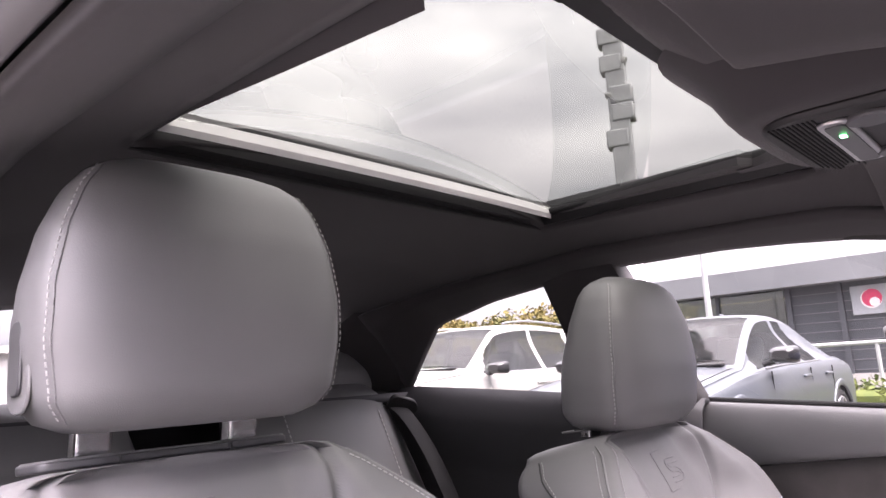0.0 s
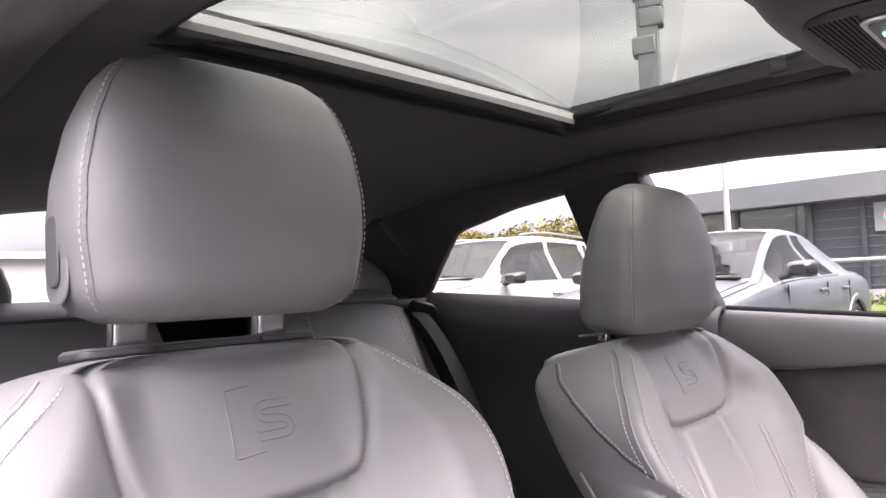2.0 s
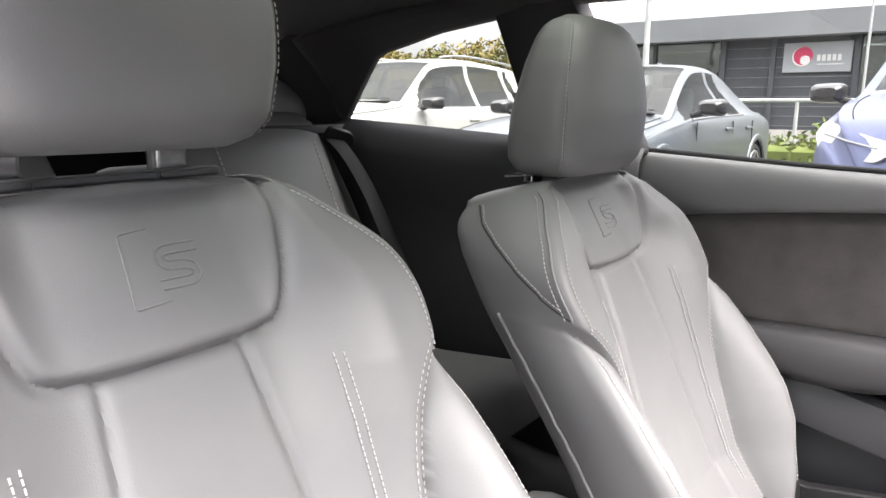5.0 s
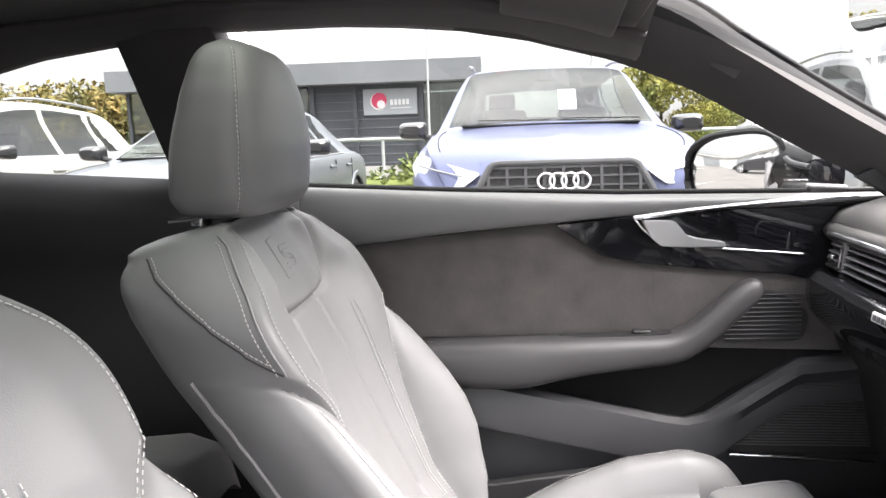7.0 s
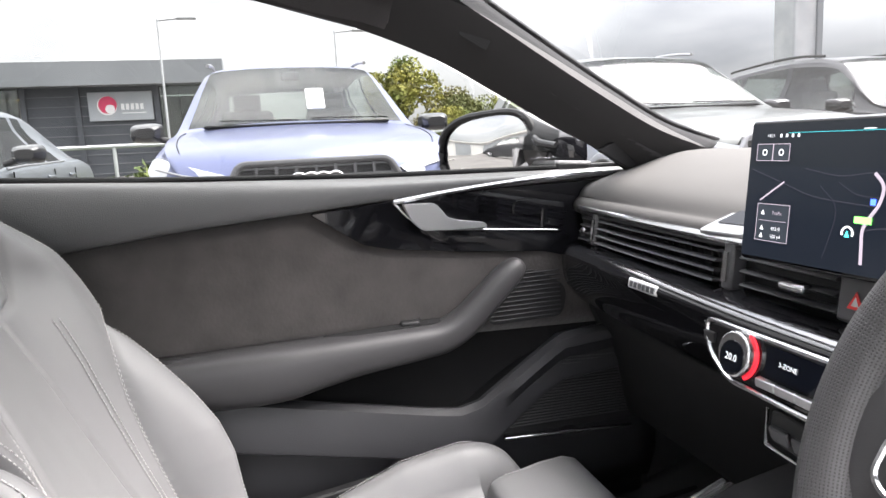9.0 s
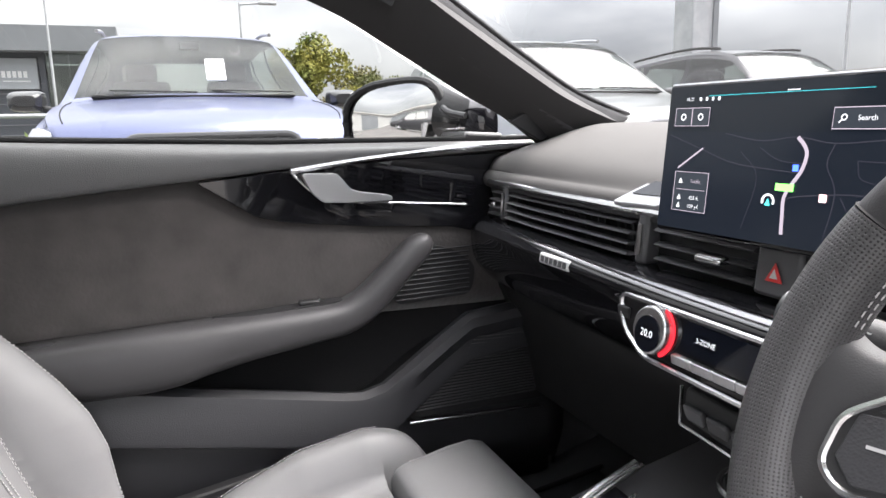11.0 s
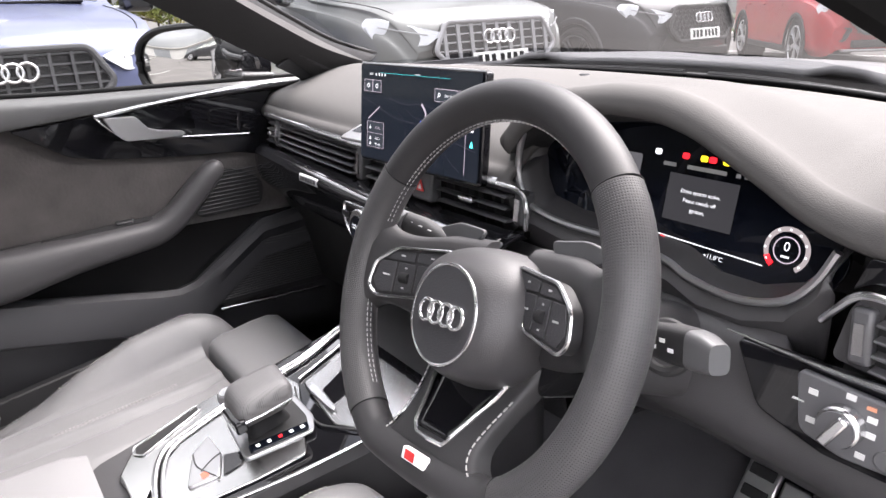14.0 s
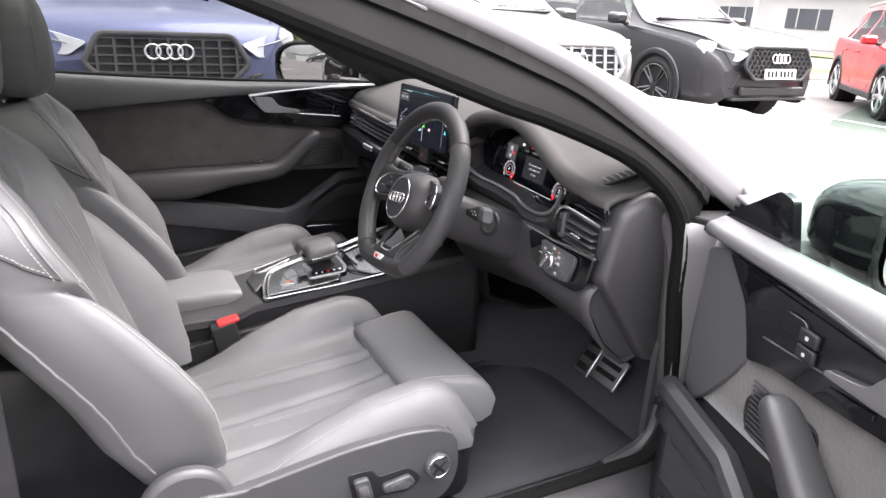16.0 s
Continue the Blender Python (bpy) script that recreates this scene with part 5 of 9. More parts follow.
def dash_top(x, hood=False):
    b = bow(x)
    lz = sum(lip_z(x + d) for d in (-0.012, -0.006, 0, 0.006, 0.012)) / 5 if hood else 0.861
    right = float(smooth(0.30, 0.60, x)) if hood else 0.0
    end = float(smooth(0.58, 0.71, -x))
    h = max(0.0, lz - 0.880) if hood else 0.0
    fr = (0.250 + b) * (1 - right) + 0.262 * right
    back = abs(x) / 0.70
    left = [(0.715 - 0.25 * back ** 2.2, 0.925), (0.60 - 0.18 * back ** 2.2, 0.940 - 0.015 * end), (0.45 - 0.05 * back ** 2, 0.932 - 0.02 * end),
            (0.36, 0.915 - 0.015 * end), (0.31, 0.897 - 0.012 * end), (0.28 + b * 0.5, 0.882 - 0.010 * end)]
    rgt = [(0.715 - 0.25 * back ** 2.2, 0.925), (0.60 - 0.17 * back ** 2.2, 0.925), (0.45 - 0.02 * back ** 2, 0.908), (0.385, 0.896), (0.33, 0.882), (0.295, 0.879)]
    add = (0.0, 0.12, 0.52, 0.80, 0.95, 1.0)
    k = max(right, min(1.0, h / 0.03))
    pts = [(x, p[0] * (1 - k) + q[0] * k, p[1] * (1 - k) + q[1] * k + a * h) for p, q, a in zip(left, rgt, add)]
    return pts + [(x, fr + 0.012, lz + 0.004), (x, fr + 0.002, lz - 0.001), (x, fr, lz - 0.006), (x, fr + 0.005, lz - 0.012)]


for x0, x1, n in ((-0.70, 0.172, 60), (0.160, 0.705, 61)):
    rows = [[tuple(q) for q in curve(dash_top(x, x0 > 0), 3)] for x in np.linspace(x0, x1, n)]
    part("dash_pad" if x0 < 0 else "instrument_hood", sheet(rows), M_DASH, dash, "grey padded dash top" if x0 < 0 else "grey padded hood over the instruments", solid=0.010, solid_off=1, sharp=50)
part("hood_flank", sheet([[(0.158, y, 0.86 + (z - 0.86) * q) for q in (0, 0.5, 1.0)] for y, z in ((0.262, 0.890), (0.275, 0.900), (0.30, 0.905), (0.36, 0.912), (0.45, 0.920))]), M_HARD, dash, "black flank of the hood", solid=0.004)
# body under the pad
rows = []
for x in np.linspace(-0.70, 0.165, 30):
    b = bow(x)
    rows.append([(x, 0.262 + b, 0.86), (x, 0.275 + b, 0.80), (x, 0.262 + b, 0.72), (x, 0.28 + b, 0.66), (x, 0.34, 0.60), (x, 0.37, 0.46), (x, 0.50, 0.41), (x, 0.62, 0.40)])
part("dash_body", sheet(rows), M_HARD, dash, "black dash body and glovebox", solid=0.01)
rows = []
for x in np.linspace(0.165, 0.564, 60):
    bz = bezel_z(x)
    rows.append([(x, 0.318, bz + 0.016), (x, 0.292, bz + 0.006), (x, 0.278, bz), (x, 0.268, bz - 0.004), (x, 0.262, bz - 0.014), (x, 0.268, bz - 0.026), (x, 0.275, 0.76)])
part("binnacle_sill", sheet(rows), M_SOFT, dash, "black sill under the instruments", solid=0.006)
part("dash_core", sheet([[(x, 0.29, 0.865), (x, 0.29, 0.78), (x, 0.27, 0.70)] for x in np.linspace(0.578, 0.70, 5)]), M_HARD, dash, solid=0.006)
# passenger half: chrome line, vents, gloss fascia
XL, XR = -0.665, 0.200


def strip(name, x0, x1, y, z, r, flat, mtl, label="", n=30):
    return part(name, tube([(x, y + bow(x), z) for x in np.linspace(x0, x1, n)], r, 8, flat, (0, 0, 1)), mtl, dash, label)


strip("upper_chrome_line", XL, 0.155, 0.2405, 0.8535, 0.0055, 1.0, M_CHROME, "thin satin chrome line")
strip("vent_top_edge", XL, XR, 0.246, 0.845, 0.006, 0.6, M_HARD)
for i, (dz, dy) in enumerate(((0.837, 0.0), (0.825, -0.004), (0.813, -0.006), (0.801, -0.008))):
    strip("vent_slat", -0.575, -0.225, 0.246 + dy, dz, 0.008, 0.28, M_SLAT, "grey-black air vent slat")
    strip("vent_slat", -0.650, -0.598, 0.246 + dy, dz, 0.008, 0.28, M_SLAT)
for i in range(22):
    x = -0.565 + i * 0.0155
    part("vent_fin", box(x, 0.258 + bow(x), 0.818, 0.002, 0.012, 0.05), M_HARD, dash)
for dz in (0.836, 0.820, 0.804):
    strip("vent_slat", -0.178, -0.036, 0.244, dz, 0.010, 0.28, M_SLAT, "grey-black air vent slat", 10)
    strip("vent_slat", 0.024, 0.172, 0.244, dz, 0.008, 0.25, M_SLAT, "", 8)
for i in range(8):
    part("vent_fin", box(0.030 + i * 0.0175, 0.258, 0.82, 0.002, 0.012, 0.05), M_HARD, dash)
part("vent_tab", box(-0.085, 0.232, 0.820, 0.034, 0.016, 0.008), M_CHROME, dash, "chrome vent tab", bevel=0.003)
part("vent_tab", box(0.10, 0.234, 0.822, 0.030, 0.012, 0.006), M_CHROME, dash, bevel=0.002)
part("vent_tab", box(-0.625, 0.262, 0.818, 0.014, 0.014, 0.008), M_CHROME, dash, bevel=0.002)
for x in (-0.587, -0.202, 0.187):
    c = part("vent_thumbwheel", box(x, (0.246 if x < 0 else 0.255) + bow(x), 0.822, 0.018, 0.022, 0.058 if x < 0 else 0.044, -6), M_GREY, dash, "vent wheel in a grey clip", bevel=0.004)
    part("wheel_face", box(x, (0.2335 if x < 0 else 0.2425) + bow(x), 0.822, 0.008, 0.004, 0.036 if x < 0 else 0.028, -6), M_CHROME, c)
hz = part("hazard_button", box(-0.008, 0.243, 0.820, 0.048, 0.02, 0.046, -6), M_GREY, dash, "square hazard button with red triangle", bevel=0.004)
tri = face_plane((-0.008, 0.2315, 0.820), (1, 0, 0), (0, 0.1, 1))
part("hazard_triangle", prism([(-0.009, -0.007), (0.009, -0.007), (0.0, 0.010)], tri, 0.001), M_REDP, hz)
part("hazard_core", prism([(-0.0042, -0.0040), (0.0042, -0.0040), (0.0, 0.0045)], tri @ Matrix.Translation((0, 0, 0.001)), 0.0006), M_PRINT, hz)
part("vent_chrome", tube(curve([(0.03, 0.2405, 0.852), (0.14, 0.2405, 0.852), (0.188, 0.243, 0.849), (0.203, 0.244, 0.835), (0.206, 0.243, 0.800)], 6), 0.0032, 8), M_CHROME, dash, "chrome line round the centre vent")
# ledge and fascia
rows = []
for x in np.linspace(XL, XR, 40):
    b = bow(x)
    k = float(np.interp(x, [-0.66, -0.45, -0.15, 0.17], [0.0, 0.35, 1.0, 1.0]))
    rows.append([(x, 0.252 + b, 0.795), (x, 0.228 + b, 0.793), (x, 0.214 + b - 0.012 * k, 0.786), (x, 0.205 + b - 0.012 * k, 0.778 - 0.006 * k), (x, 0.203 + b, 0.765 - 0.01 * k), (x, 0.205 + b, 0.735), (x, 0.218 + b, 0.705), (x, 0.25 + b, 0.675), (x, 0.30 + b, 0.655)])
part("gloss_fascia", sheet([[tuple(q) for q in curve(r, 3)] for r in rows]), M_GLOSS, dash, "piano black dash fascia", solid=0.008)
led = [(x, 0.2125 + bow(x) - 0.012 * float(np.interp(x, [-0.66, -0.45, -0.15], [0, 0.35, 1])), 0.786) for x in np.linspace(-0.56, 0.16, 30)]
part("ledge_chrome", tube(led, [float(np.interp(q[0], [-0.56, -0.40, -0.1, 0.16], [0.002, 0.004, 0.008, 0.009])) for q in led], 8, 0.35, (0, -0.6, 0.8)), mat("smoked_chrome", (0.30, 0.30, 0.31), 0.16, 1.0), dash, "satin chrome ledge widening to the centre")
bg = part("fascia_badge", box(-0.335, 0.206, 0.775, 0.076, 0.006, 0.015, -8), mat("bright_badge", (0.62, 0.62, 0.62), 0.35, 0.3), dash, "small bright fascia badge", bevel=0.003)
for i in range(6):
    part("badge_print", box(-0.362 + i * 0.0108, 0.2025, 0.775, 0.007, 0.002, 0.008, -8), M_GREY, bg)
# climate panel
cl = part("climate_panel", prism(rounded([(-0.162, 0.773), (-0.148, 0.742), (-0.112, 0.722), (0.16, 0.718), (0.18, 0.773)], 0.012), Matrix(((1, 0, 0, 0), (0, 0.18, -1, 0.196 - 0.1387), (0, 1, 0, 0), (0, 0, 0, 1))), 0.012), M_GLOSS, dash, "black climate control panel", bevel=0.002)
part("climate_frame", tube([(q[0], 0.1835 + 0.18 * (q[1] - 0.770), q[1]) for q in rounded([(-0.164, 0.775), (-0.150, 0.741), (-0.112, 0.720), (0.165, 0.716), (0.184, 0.775)], 0.014)], 0.0028, 6, 1, (0, 1, 0), closed=True), M_CHROME, cl)
for x in (-0.099, 0.14):
    kb = part("temperature_knob", moved(cyl(0.024, 0.022, 36), pose(x, 0.180, 0.751, 80)), M_CHROME, dash, "chrome temperature knob with display", bevel=0.002)
    part("knob_face", moved(cyl(0.018, 0.002, 30), pose(x, 0.1685, 0.749, 80)), M_SCREEN, kb)
    part("red_ring", moved(torus(0.0252, 0.0018, 30, 6, 130, -65), pose(x, 0.179, 0.751, 80)), glow("red_ring_light", (1, 0.03, 0.05), 0.28), kb)
M_WHITE_GLOW = glow("white_display_print", (0.9, 0.92, 0.95), 0.35)
M_RED_GLOW = glow("red_lamp", (1.0, 0.02, 0.03), 0.4)
M_YEL_GLOW = glow("yellow_lamp", (1.0, 0.7, 0.02), 0.4)


def text(word, size, m, mtl, parent, name="print"):
    cu = bpy.data.curves.new("txt", "FONT")
    cu.body, cu.size, cu.align_x, cu.align_y, cu.resolution_u = word, size, "CENTER", "CENTER", 2
    tmp = bpy.data.objects.new("txt", cu)
    scene.collection.objects.link(tmp)
    dg_ = bpy.context.evaluated_depsgraph_get()
    me = bpy.data.meshes.new_from_object(tmp.evaluated_get(dg_))
    bpy.data.objects.remove(tmp)
    bm_ = bmesh.new()
    bm_.from_mesh(me)
    moved(bm_, m)
    return part(name, bm_, mtl, parent, smooth=False)


kf = face_plane((-0.099, 0.1672, 0.7495), (1, 0, 0), (0, 0.18, 1))
text("20.0", 0.0105, kf, M_WHITE_GLOW, dash, "temperature_digits")
cd = part("climate_display", prism(rounded([(-0.060, 0.742), (0.095, 0.742), (0.095, 0.770), (-0.060, 0.771)], 0.004), Matrix(((1, 0, 0, 0), (0, 0.18, -1, 0.184 - 0.1387), (0, 1, 0, 0), (0, 0, 0, 1))), 0.003), M_SCREEN, dash, "climate display")
text("3-ZONE", 0.0068, face_plane((-0.030, 0.1775, 0.757), (1, 0, 0), (0, 0.18, 1)), M_WHITE_GLOW, cd)
for i in range(6):
    part("silver_key", box(-0.056 + i * 0.027, 0.1765, 0.7325, 0.0262, 0.008, 0.0095, 8), M_ALU, dash, "bright climate toggle key", bevel=0.0015)
for x in (-0.152, -0.086, 0.105, 0.170):
    part("climate_key", box(x, 0.1805, 0.757, 0.018, 0.004, 0.012, 8), M_HARD, dash, bevel=0.001)
lk = part("lower_switch_panel", prism(rounded([(-0.085, 0.695), (-0.072, 0.664), (0.14, 0.652), (0.16, 0.685)], 0.01), Matrix(((1, 0, 0, 0), (0, 0.35, -1, 0.212 - 0.236), (0, 1, 0, 0), (0, 0, 0, 1))), 0.014), M_HARD, dash, "black switch panel with a chrome edge", bevel=0.003)
for i in range(7):
    part("mode_key", box(-0.058 + i * 0.031, 0.196, 0.674 - i * 0.0012, 0.026, 0.006, 0.018, 18), M_GREY, lk, bevel=0.002)
part("lower_chrome", tube([(-0.086, 0.203, 0.694), (-0.072, 0.190, 0.662), (0.14, 0.188, 0.650)], 0.002, 6), M_CHROME, lk)
# dash-top loudspeaker plate beside the display
SPF = face_plane((-0.205, 0.262, 0.8715), (1, 0, 0), (0, 0.05, 0.031))
spl = part("speaker_plate", prism(rounded([(-0.048, -0.030), (0.030, -0.027), (0.030, 0.024), (-0.020, 0.022), (-0.044, -0.018)], 0.005), SPF, 0.006), M_ALU, dash, "bright speaker plate on the dash", bevel=0.0015)
part("plate_window", prism(rounded([(-0.030, -0.012), (0.024, -0.010), (0.024, 0.016), (-0.014, 0.015)], 0.003), SPF @ Matrix.Translation((0, 0, 0.006)), 0.0012), M_GLOSS, spl, "dark loudspeaker window")

# display
disp = thing("touch_display", "dark freestanding touch display showing a map", "display", (0, 0.24, 0.85))
DF = face_plane((-0.006, 0.226, 0.918), (1, 0.06, 0), (0, 0.10, 1))
part("display_body", prism(rounded([(-0.140, -0.074), (0.140, -0.074), (0.140, 0.072), (-0.140, 0.072)], 0.006), DF @ Matrix.Translation((0, 0, -0.016)), 0.014), M_GLOSS, disp, "black display body", bevel=0.002)
scr = part("screen", prism([(-0.136, -0.066), (0.136, -0.066), (0.136, 0.069), (-0.136, 0.069)], DF, 0.0005), glow("map_screen", (0.0012, 0.0021, 0.0036), 1.0), disp, "dark map screen", smooth=False)


def on_screen(name, pts, mtl, up=0.0011):
    part(name, prism(pts, DF @ Matrix.Translation((0, 0, up)), 0.0003), mtl, scr, smooth=False)


M_KEYBOX = glow("screen_key", (0.009, 0.011, 0.014), 1.0)
M_ROAD = glow("map_road", (0.010, 0.010, 0.014), 1.0)
M_ROUTE = glow("map_main_road", (0.15, 0.13, 0.15), 1.0)
M_GREEN = glow("map_label", (0.15, 0.85, 0.10), 1.0)
M_BLUE = glow("map_parking", (0.05, 0.12, 0.9), 1.0)
M_TEAL = glow("screen_teal", (0.02, 0.22, 0.24), 1.0)
M_PINK = glow("map_shop", (0.55, 0.36, 0.36), 1.0)
M_TEAL2 = glow("teal_icon", (0.05, 0.6, 0.6), 1.0)
M_HAZE = glow("map_land", (0.0014, 0.0024, 0.0045), 1.0)
on_screen("map_field", rect(0, -0.022, 0.270, 0.095), M_HAZE, 0.0007)


def key_box(name, x, y, w, h):
    on_screen(name, rect(x, y, w, h), M_KEYBOX)
    part(name + "_outline", tube([DF @ Vector((p[0], p[1], 0.0016)) for p in rect(x, y, w, h)], 0.0004, 4, 1, DF.to_3x3() @ Vector((0, 0, 1)), closed=True), M_ROUTE, scr)


for x in (-0.1145, -0.0925):
    key_box("key", x, 0.0395, 0.0215, 0.017)
    part("key_icon", moved(torus(0.0028, 0.0006, 16, 4), DF @ Matrix.Translation((x, 0.0395, 0.0016))), M_WHITE_GLOW, scr)
key_box("search_key", 0.068, 0.0365, 0.046, 0.0165)
text("Search", 0.0058, DF @ Matrix.Translation((0.073, 0.0365, 0.0016)), M_WHITE_GLOW, scr)
part("lens_icon", moved(torus(0.0022, 0.0005, 14, 4), DF @ Matrix.Translation((0.054, 0.0372, 0.0016))), M_WHITE_GLOW, scr)
part("lens_handle", tube([DF @ Vector((0.0522, 0.0352, 0.0016)), DF @ Vector((0.0500, 0.0330, 0.0016))], 0.0005, 4), M_WHITE_GLOW, scr)
key_box("menu_key", 0.104, 0.0365, 0.020, 0.0165)
on_screen("menu_icon", rect(0.104, 0.0365, 0.006, 0.005), M_WHITE_GLOW, 0.0015)
text("14:21", 0.0048, DF @ Matrix.Translation((-0.1085, 0.0563, 0.0012)), M_WHITE_GLOW, scr)
for i in range(4):
    on_screen("status_icon", rect(-0.095 + i * 0.0075, 0.0563, 0.0024, 0.0034), M_WHITE_GLOW)
on_screen("teal_line", rect(-0.005, 0.0590, 0.16, 0.0004), M_TEAL)
on_screen("pull_mark", rect(0.006, 0.0605, 0.012, 0.0008), M_WHITE_GLOW)
key_box("info_box", -0.0955, -0.0325, 0.043, 0.038)
text("Traffic", 0.0052, DF @ Matrix.Translation((-0.090, -0.0225, 0.0016)), M_ROUTE, scr)
text("455 ft", 0.0052, DF @ Matrix.Translation((-0.090, -0.0385, 0.0016)), M_WHITE_GLOW, scr)
text("100 yd", 0.0052, DF @ Matrix.Translation((-0.090, -0.0465, 0.0016)), M_WHITE_GLOW, scr)
on_screen("info_line", rect(-0.0955, -0.0305, 0.036, 0.0005), M_ROUTE, 0.0016)
for y in (-0.0225, -0.0385, -0.0465):
    on_screen("info_icon", [(-0.1115, y - 0.002), (-0.1065, y - 0.002), (-0.109, y + 0.003)], M_WHITE_GLOW, 0.0015)
for pts, r, mt in (([(0.016, 0.0216), (0.0235, 0.014), (0.026, 0.0065), (0.023, -0.006), (0.014, -0.020), (0.0098, -0.030), (0.0105, -0.044), (0.0117, -0.060)], 0.0017, M_ROUTE), ([(-0.130, 0.022), (-0.09, 0.010), (-0.05, -0.002), (-0.01, -0.006), (0.023, -0.008)], 0.0005, M_ROAD),
                   ([(-0.060, 0.024), (-0.02, 0.018), (0.016, 0.0216), (0.05, 0.017), (0.10, 0.021)], 0.0005, M_ROAD), ([(0.010, -0.03), (0.03, -0.026), (0.08, -0.022), (0.13, -0.03)], 0.0005, M_ROAD),
                   ([(-0.115, -0.010), (-0.10, 0.0), (-0.085, 0.010)], 0.0009, M_ROUTE), ([(0.05, 0.017), (0.045, 0.0), (0.055, -0.022), (0.05, -0.06)], 0.0005, M_ROAD), ([(-0.04, 0.008), (-0.02, -0.014), (-0.03, -0.06)], 0.0004, M_ROAD),
                   ([(0.06, -0.025), (0.075, -0.045), (0.10, -0.06)], 0.0005, M_ROAD), ([(0.07, 0.004), (0.10, 0.002), (0.10, -0.012), (0.075, -0.010), (0.07, 0.004)], 0.0004, M_ROAD), ([(-0.02, 0.012), (0.0, 0.002), (0.022, 0.0)], 0.0004, M_ROAD)):
    part("map_road", tube([DF @ Vector((p[0], p[1], 0.0013)) for p in curve(pts, 5)], r, 6, 0.15, DF.to_3x3() @ Vector((0, 0, 1))), mt, scr)
on_screen("place_label", rect(0.0098, -0.0205, 0.0175, 0.0062), M_GREEN, 0.002)
on_screen("parking_mark", rect(0.0180, -0.0038, 0.0052, 0.0055), M_BLUE, 0.002)
on_screen("shop_mark", rounded(rect(0.046, -0.0266, 0.0065, 0.0065), 0.001), M_PINK, 0.002)
part("user_mark", moved(torus(0.0058, 0.0010, 20, 5, 220, -20), DF @ Matrix.Translation((-0.005, -0.0335, 0.0018))), M_WHITE_GLOW, scr)
on_screen("user_arrow", [(-0.0075, -0.037), (-0.0025, -0.037), (-0.005, -0.031)], M_TEAL2, 0.002)
on_screen("side_bar", rect(0.1105, -0.012, 0.0006, 0.10), M_ROUTE, 0.0015)
for i, y in enumerate((0.018, -0.002, -0.022)):
    on_screen("side_icon", [(0.119, y - 0.003), (0.126, y - 0.003), (0.1225, y + 0.005)], M_WHITE_GLOW if i < 2 else M_TEAL2, 0.0015)
part("display_edge", tube([DF @ Vector((x, 0.0715, -0.004)) for x in np.linspace(-0.138, 0.138, 6)], 0.0016, 6), M_ALU, disp)

# instrument cluster
clus = thing("instrument_cluster", "black digital instrument cluster with lit warning lamps", "instrument cluster", (0.36, 0.30, 0.80))
CF = Matrix(((1, 0, 0, 0.36), (0, 0.20, -1, 0.305), (0, 0.98, 0.2, 0.855), (0, 0, 0, 1)))
out = [(-0.185, 0.045), (-0.205, -0.05), (-0.15, -0.06), (0.04, -0.060), (0.09, -0.075), (0.17, -0.070), (0.205, -0.02), (0.19, 0.012), (0.13, 0.045), (0.06, 0.078), (0.0, 0.088), (-0.09, 0.080), (-0.145, 0.068)]
face = part("glass_face", prism(rounded(out, 0.02), CF @ Matrix.Translation((0, 0, -0.0025)), 0.004), M_SCREEN, clus, "dark cluster glass", bevel=0.001)
bez = curve([(0.184, 0.264, 0.930), (0.174, 0.2625, 0.900), (0.171, 0.2615, 0.870), (0.176, 0.2615, 0.846), (0.196, 0.2615, 0.826), (0.25, 0.2615, 0.817), (0.327, 0.2615, 0.817), (0.395, 0.2615, 0.811), (0.425, 0.2615, 0.800),
             (0.465, 0.2615, 0.794), (0.50, 0.2615, 0.797), (0.53, 0.2615, 0.809), (0.552, 0.2615, 0.834), (0.566, 0.2615, 0.864)], 8)
part("chrome_bezel", tube([tuple(q) for q in bez], 0.0042, 8), M_ALU, clus, "satin chrome bezel line")
# hood: underside and side walls down to the glass
rows = [[(x, 0.262, lip_z(x) - 0.009), (x, 0.285, lip_z(x) - 0.016), (x, 0.322, lip_z(x) - 0.030), (x, 0.336, lip_z(x) - 0.06)] for x in np.linspace(0.158, 0.585, 50)]
part("hood_underside", sheet(rows), M_HARD, clus, "black underside of the hood", solid=0.004)
part("inner_arc", tube(curve([(0.20, 0.308, 0.90), (0.235, 0.312, 0.928), (0.30, 0.316, 0.940), (0.38, 0.316, 0.938), (0.44, 0.312, 0.915), (0.49, 0.308, 0.89)], 6), 0.0012, 5), M_GREY, clus)
part("side_wall", sheet([[(0.163, 0.268, z), (0.172, 0.30, z), (0.178, 0.33, z)] for z in np.linspace(0.80, 0.945, 6)]), M_SOFT, clus, "black side wall of the hood", solid=0.004)


def on_clus(name, pts, mtl, up=0.002):
    part(name, prism(pts, CF @ Matrix.Translation((0, 0, up)), 0.0004), mtl, face, smooth=False)


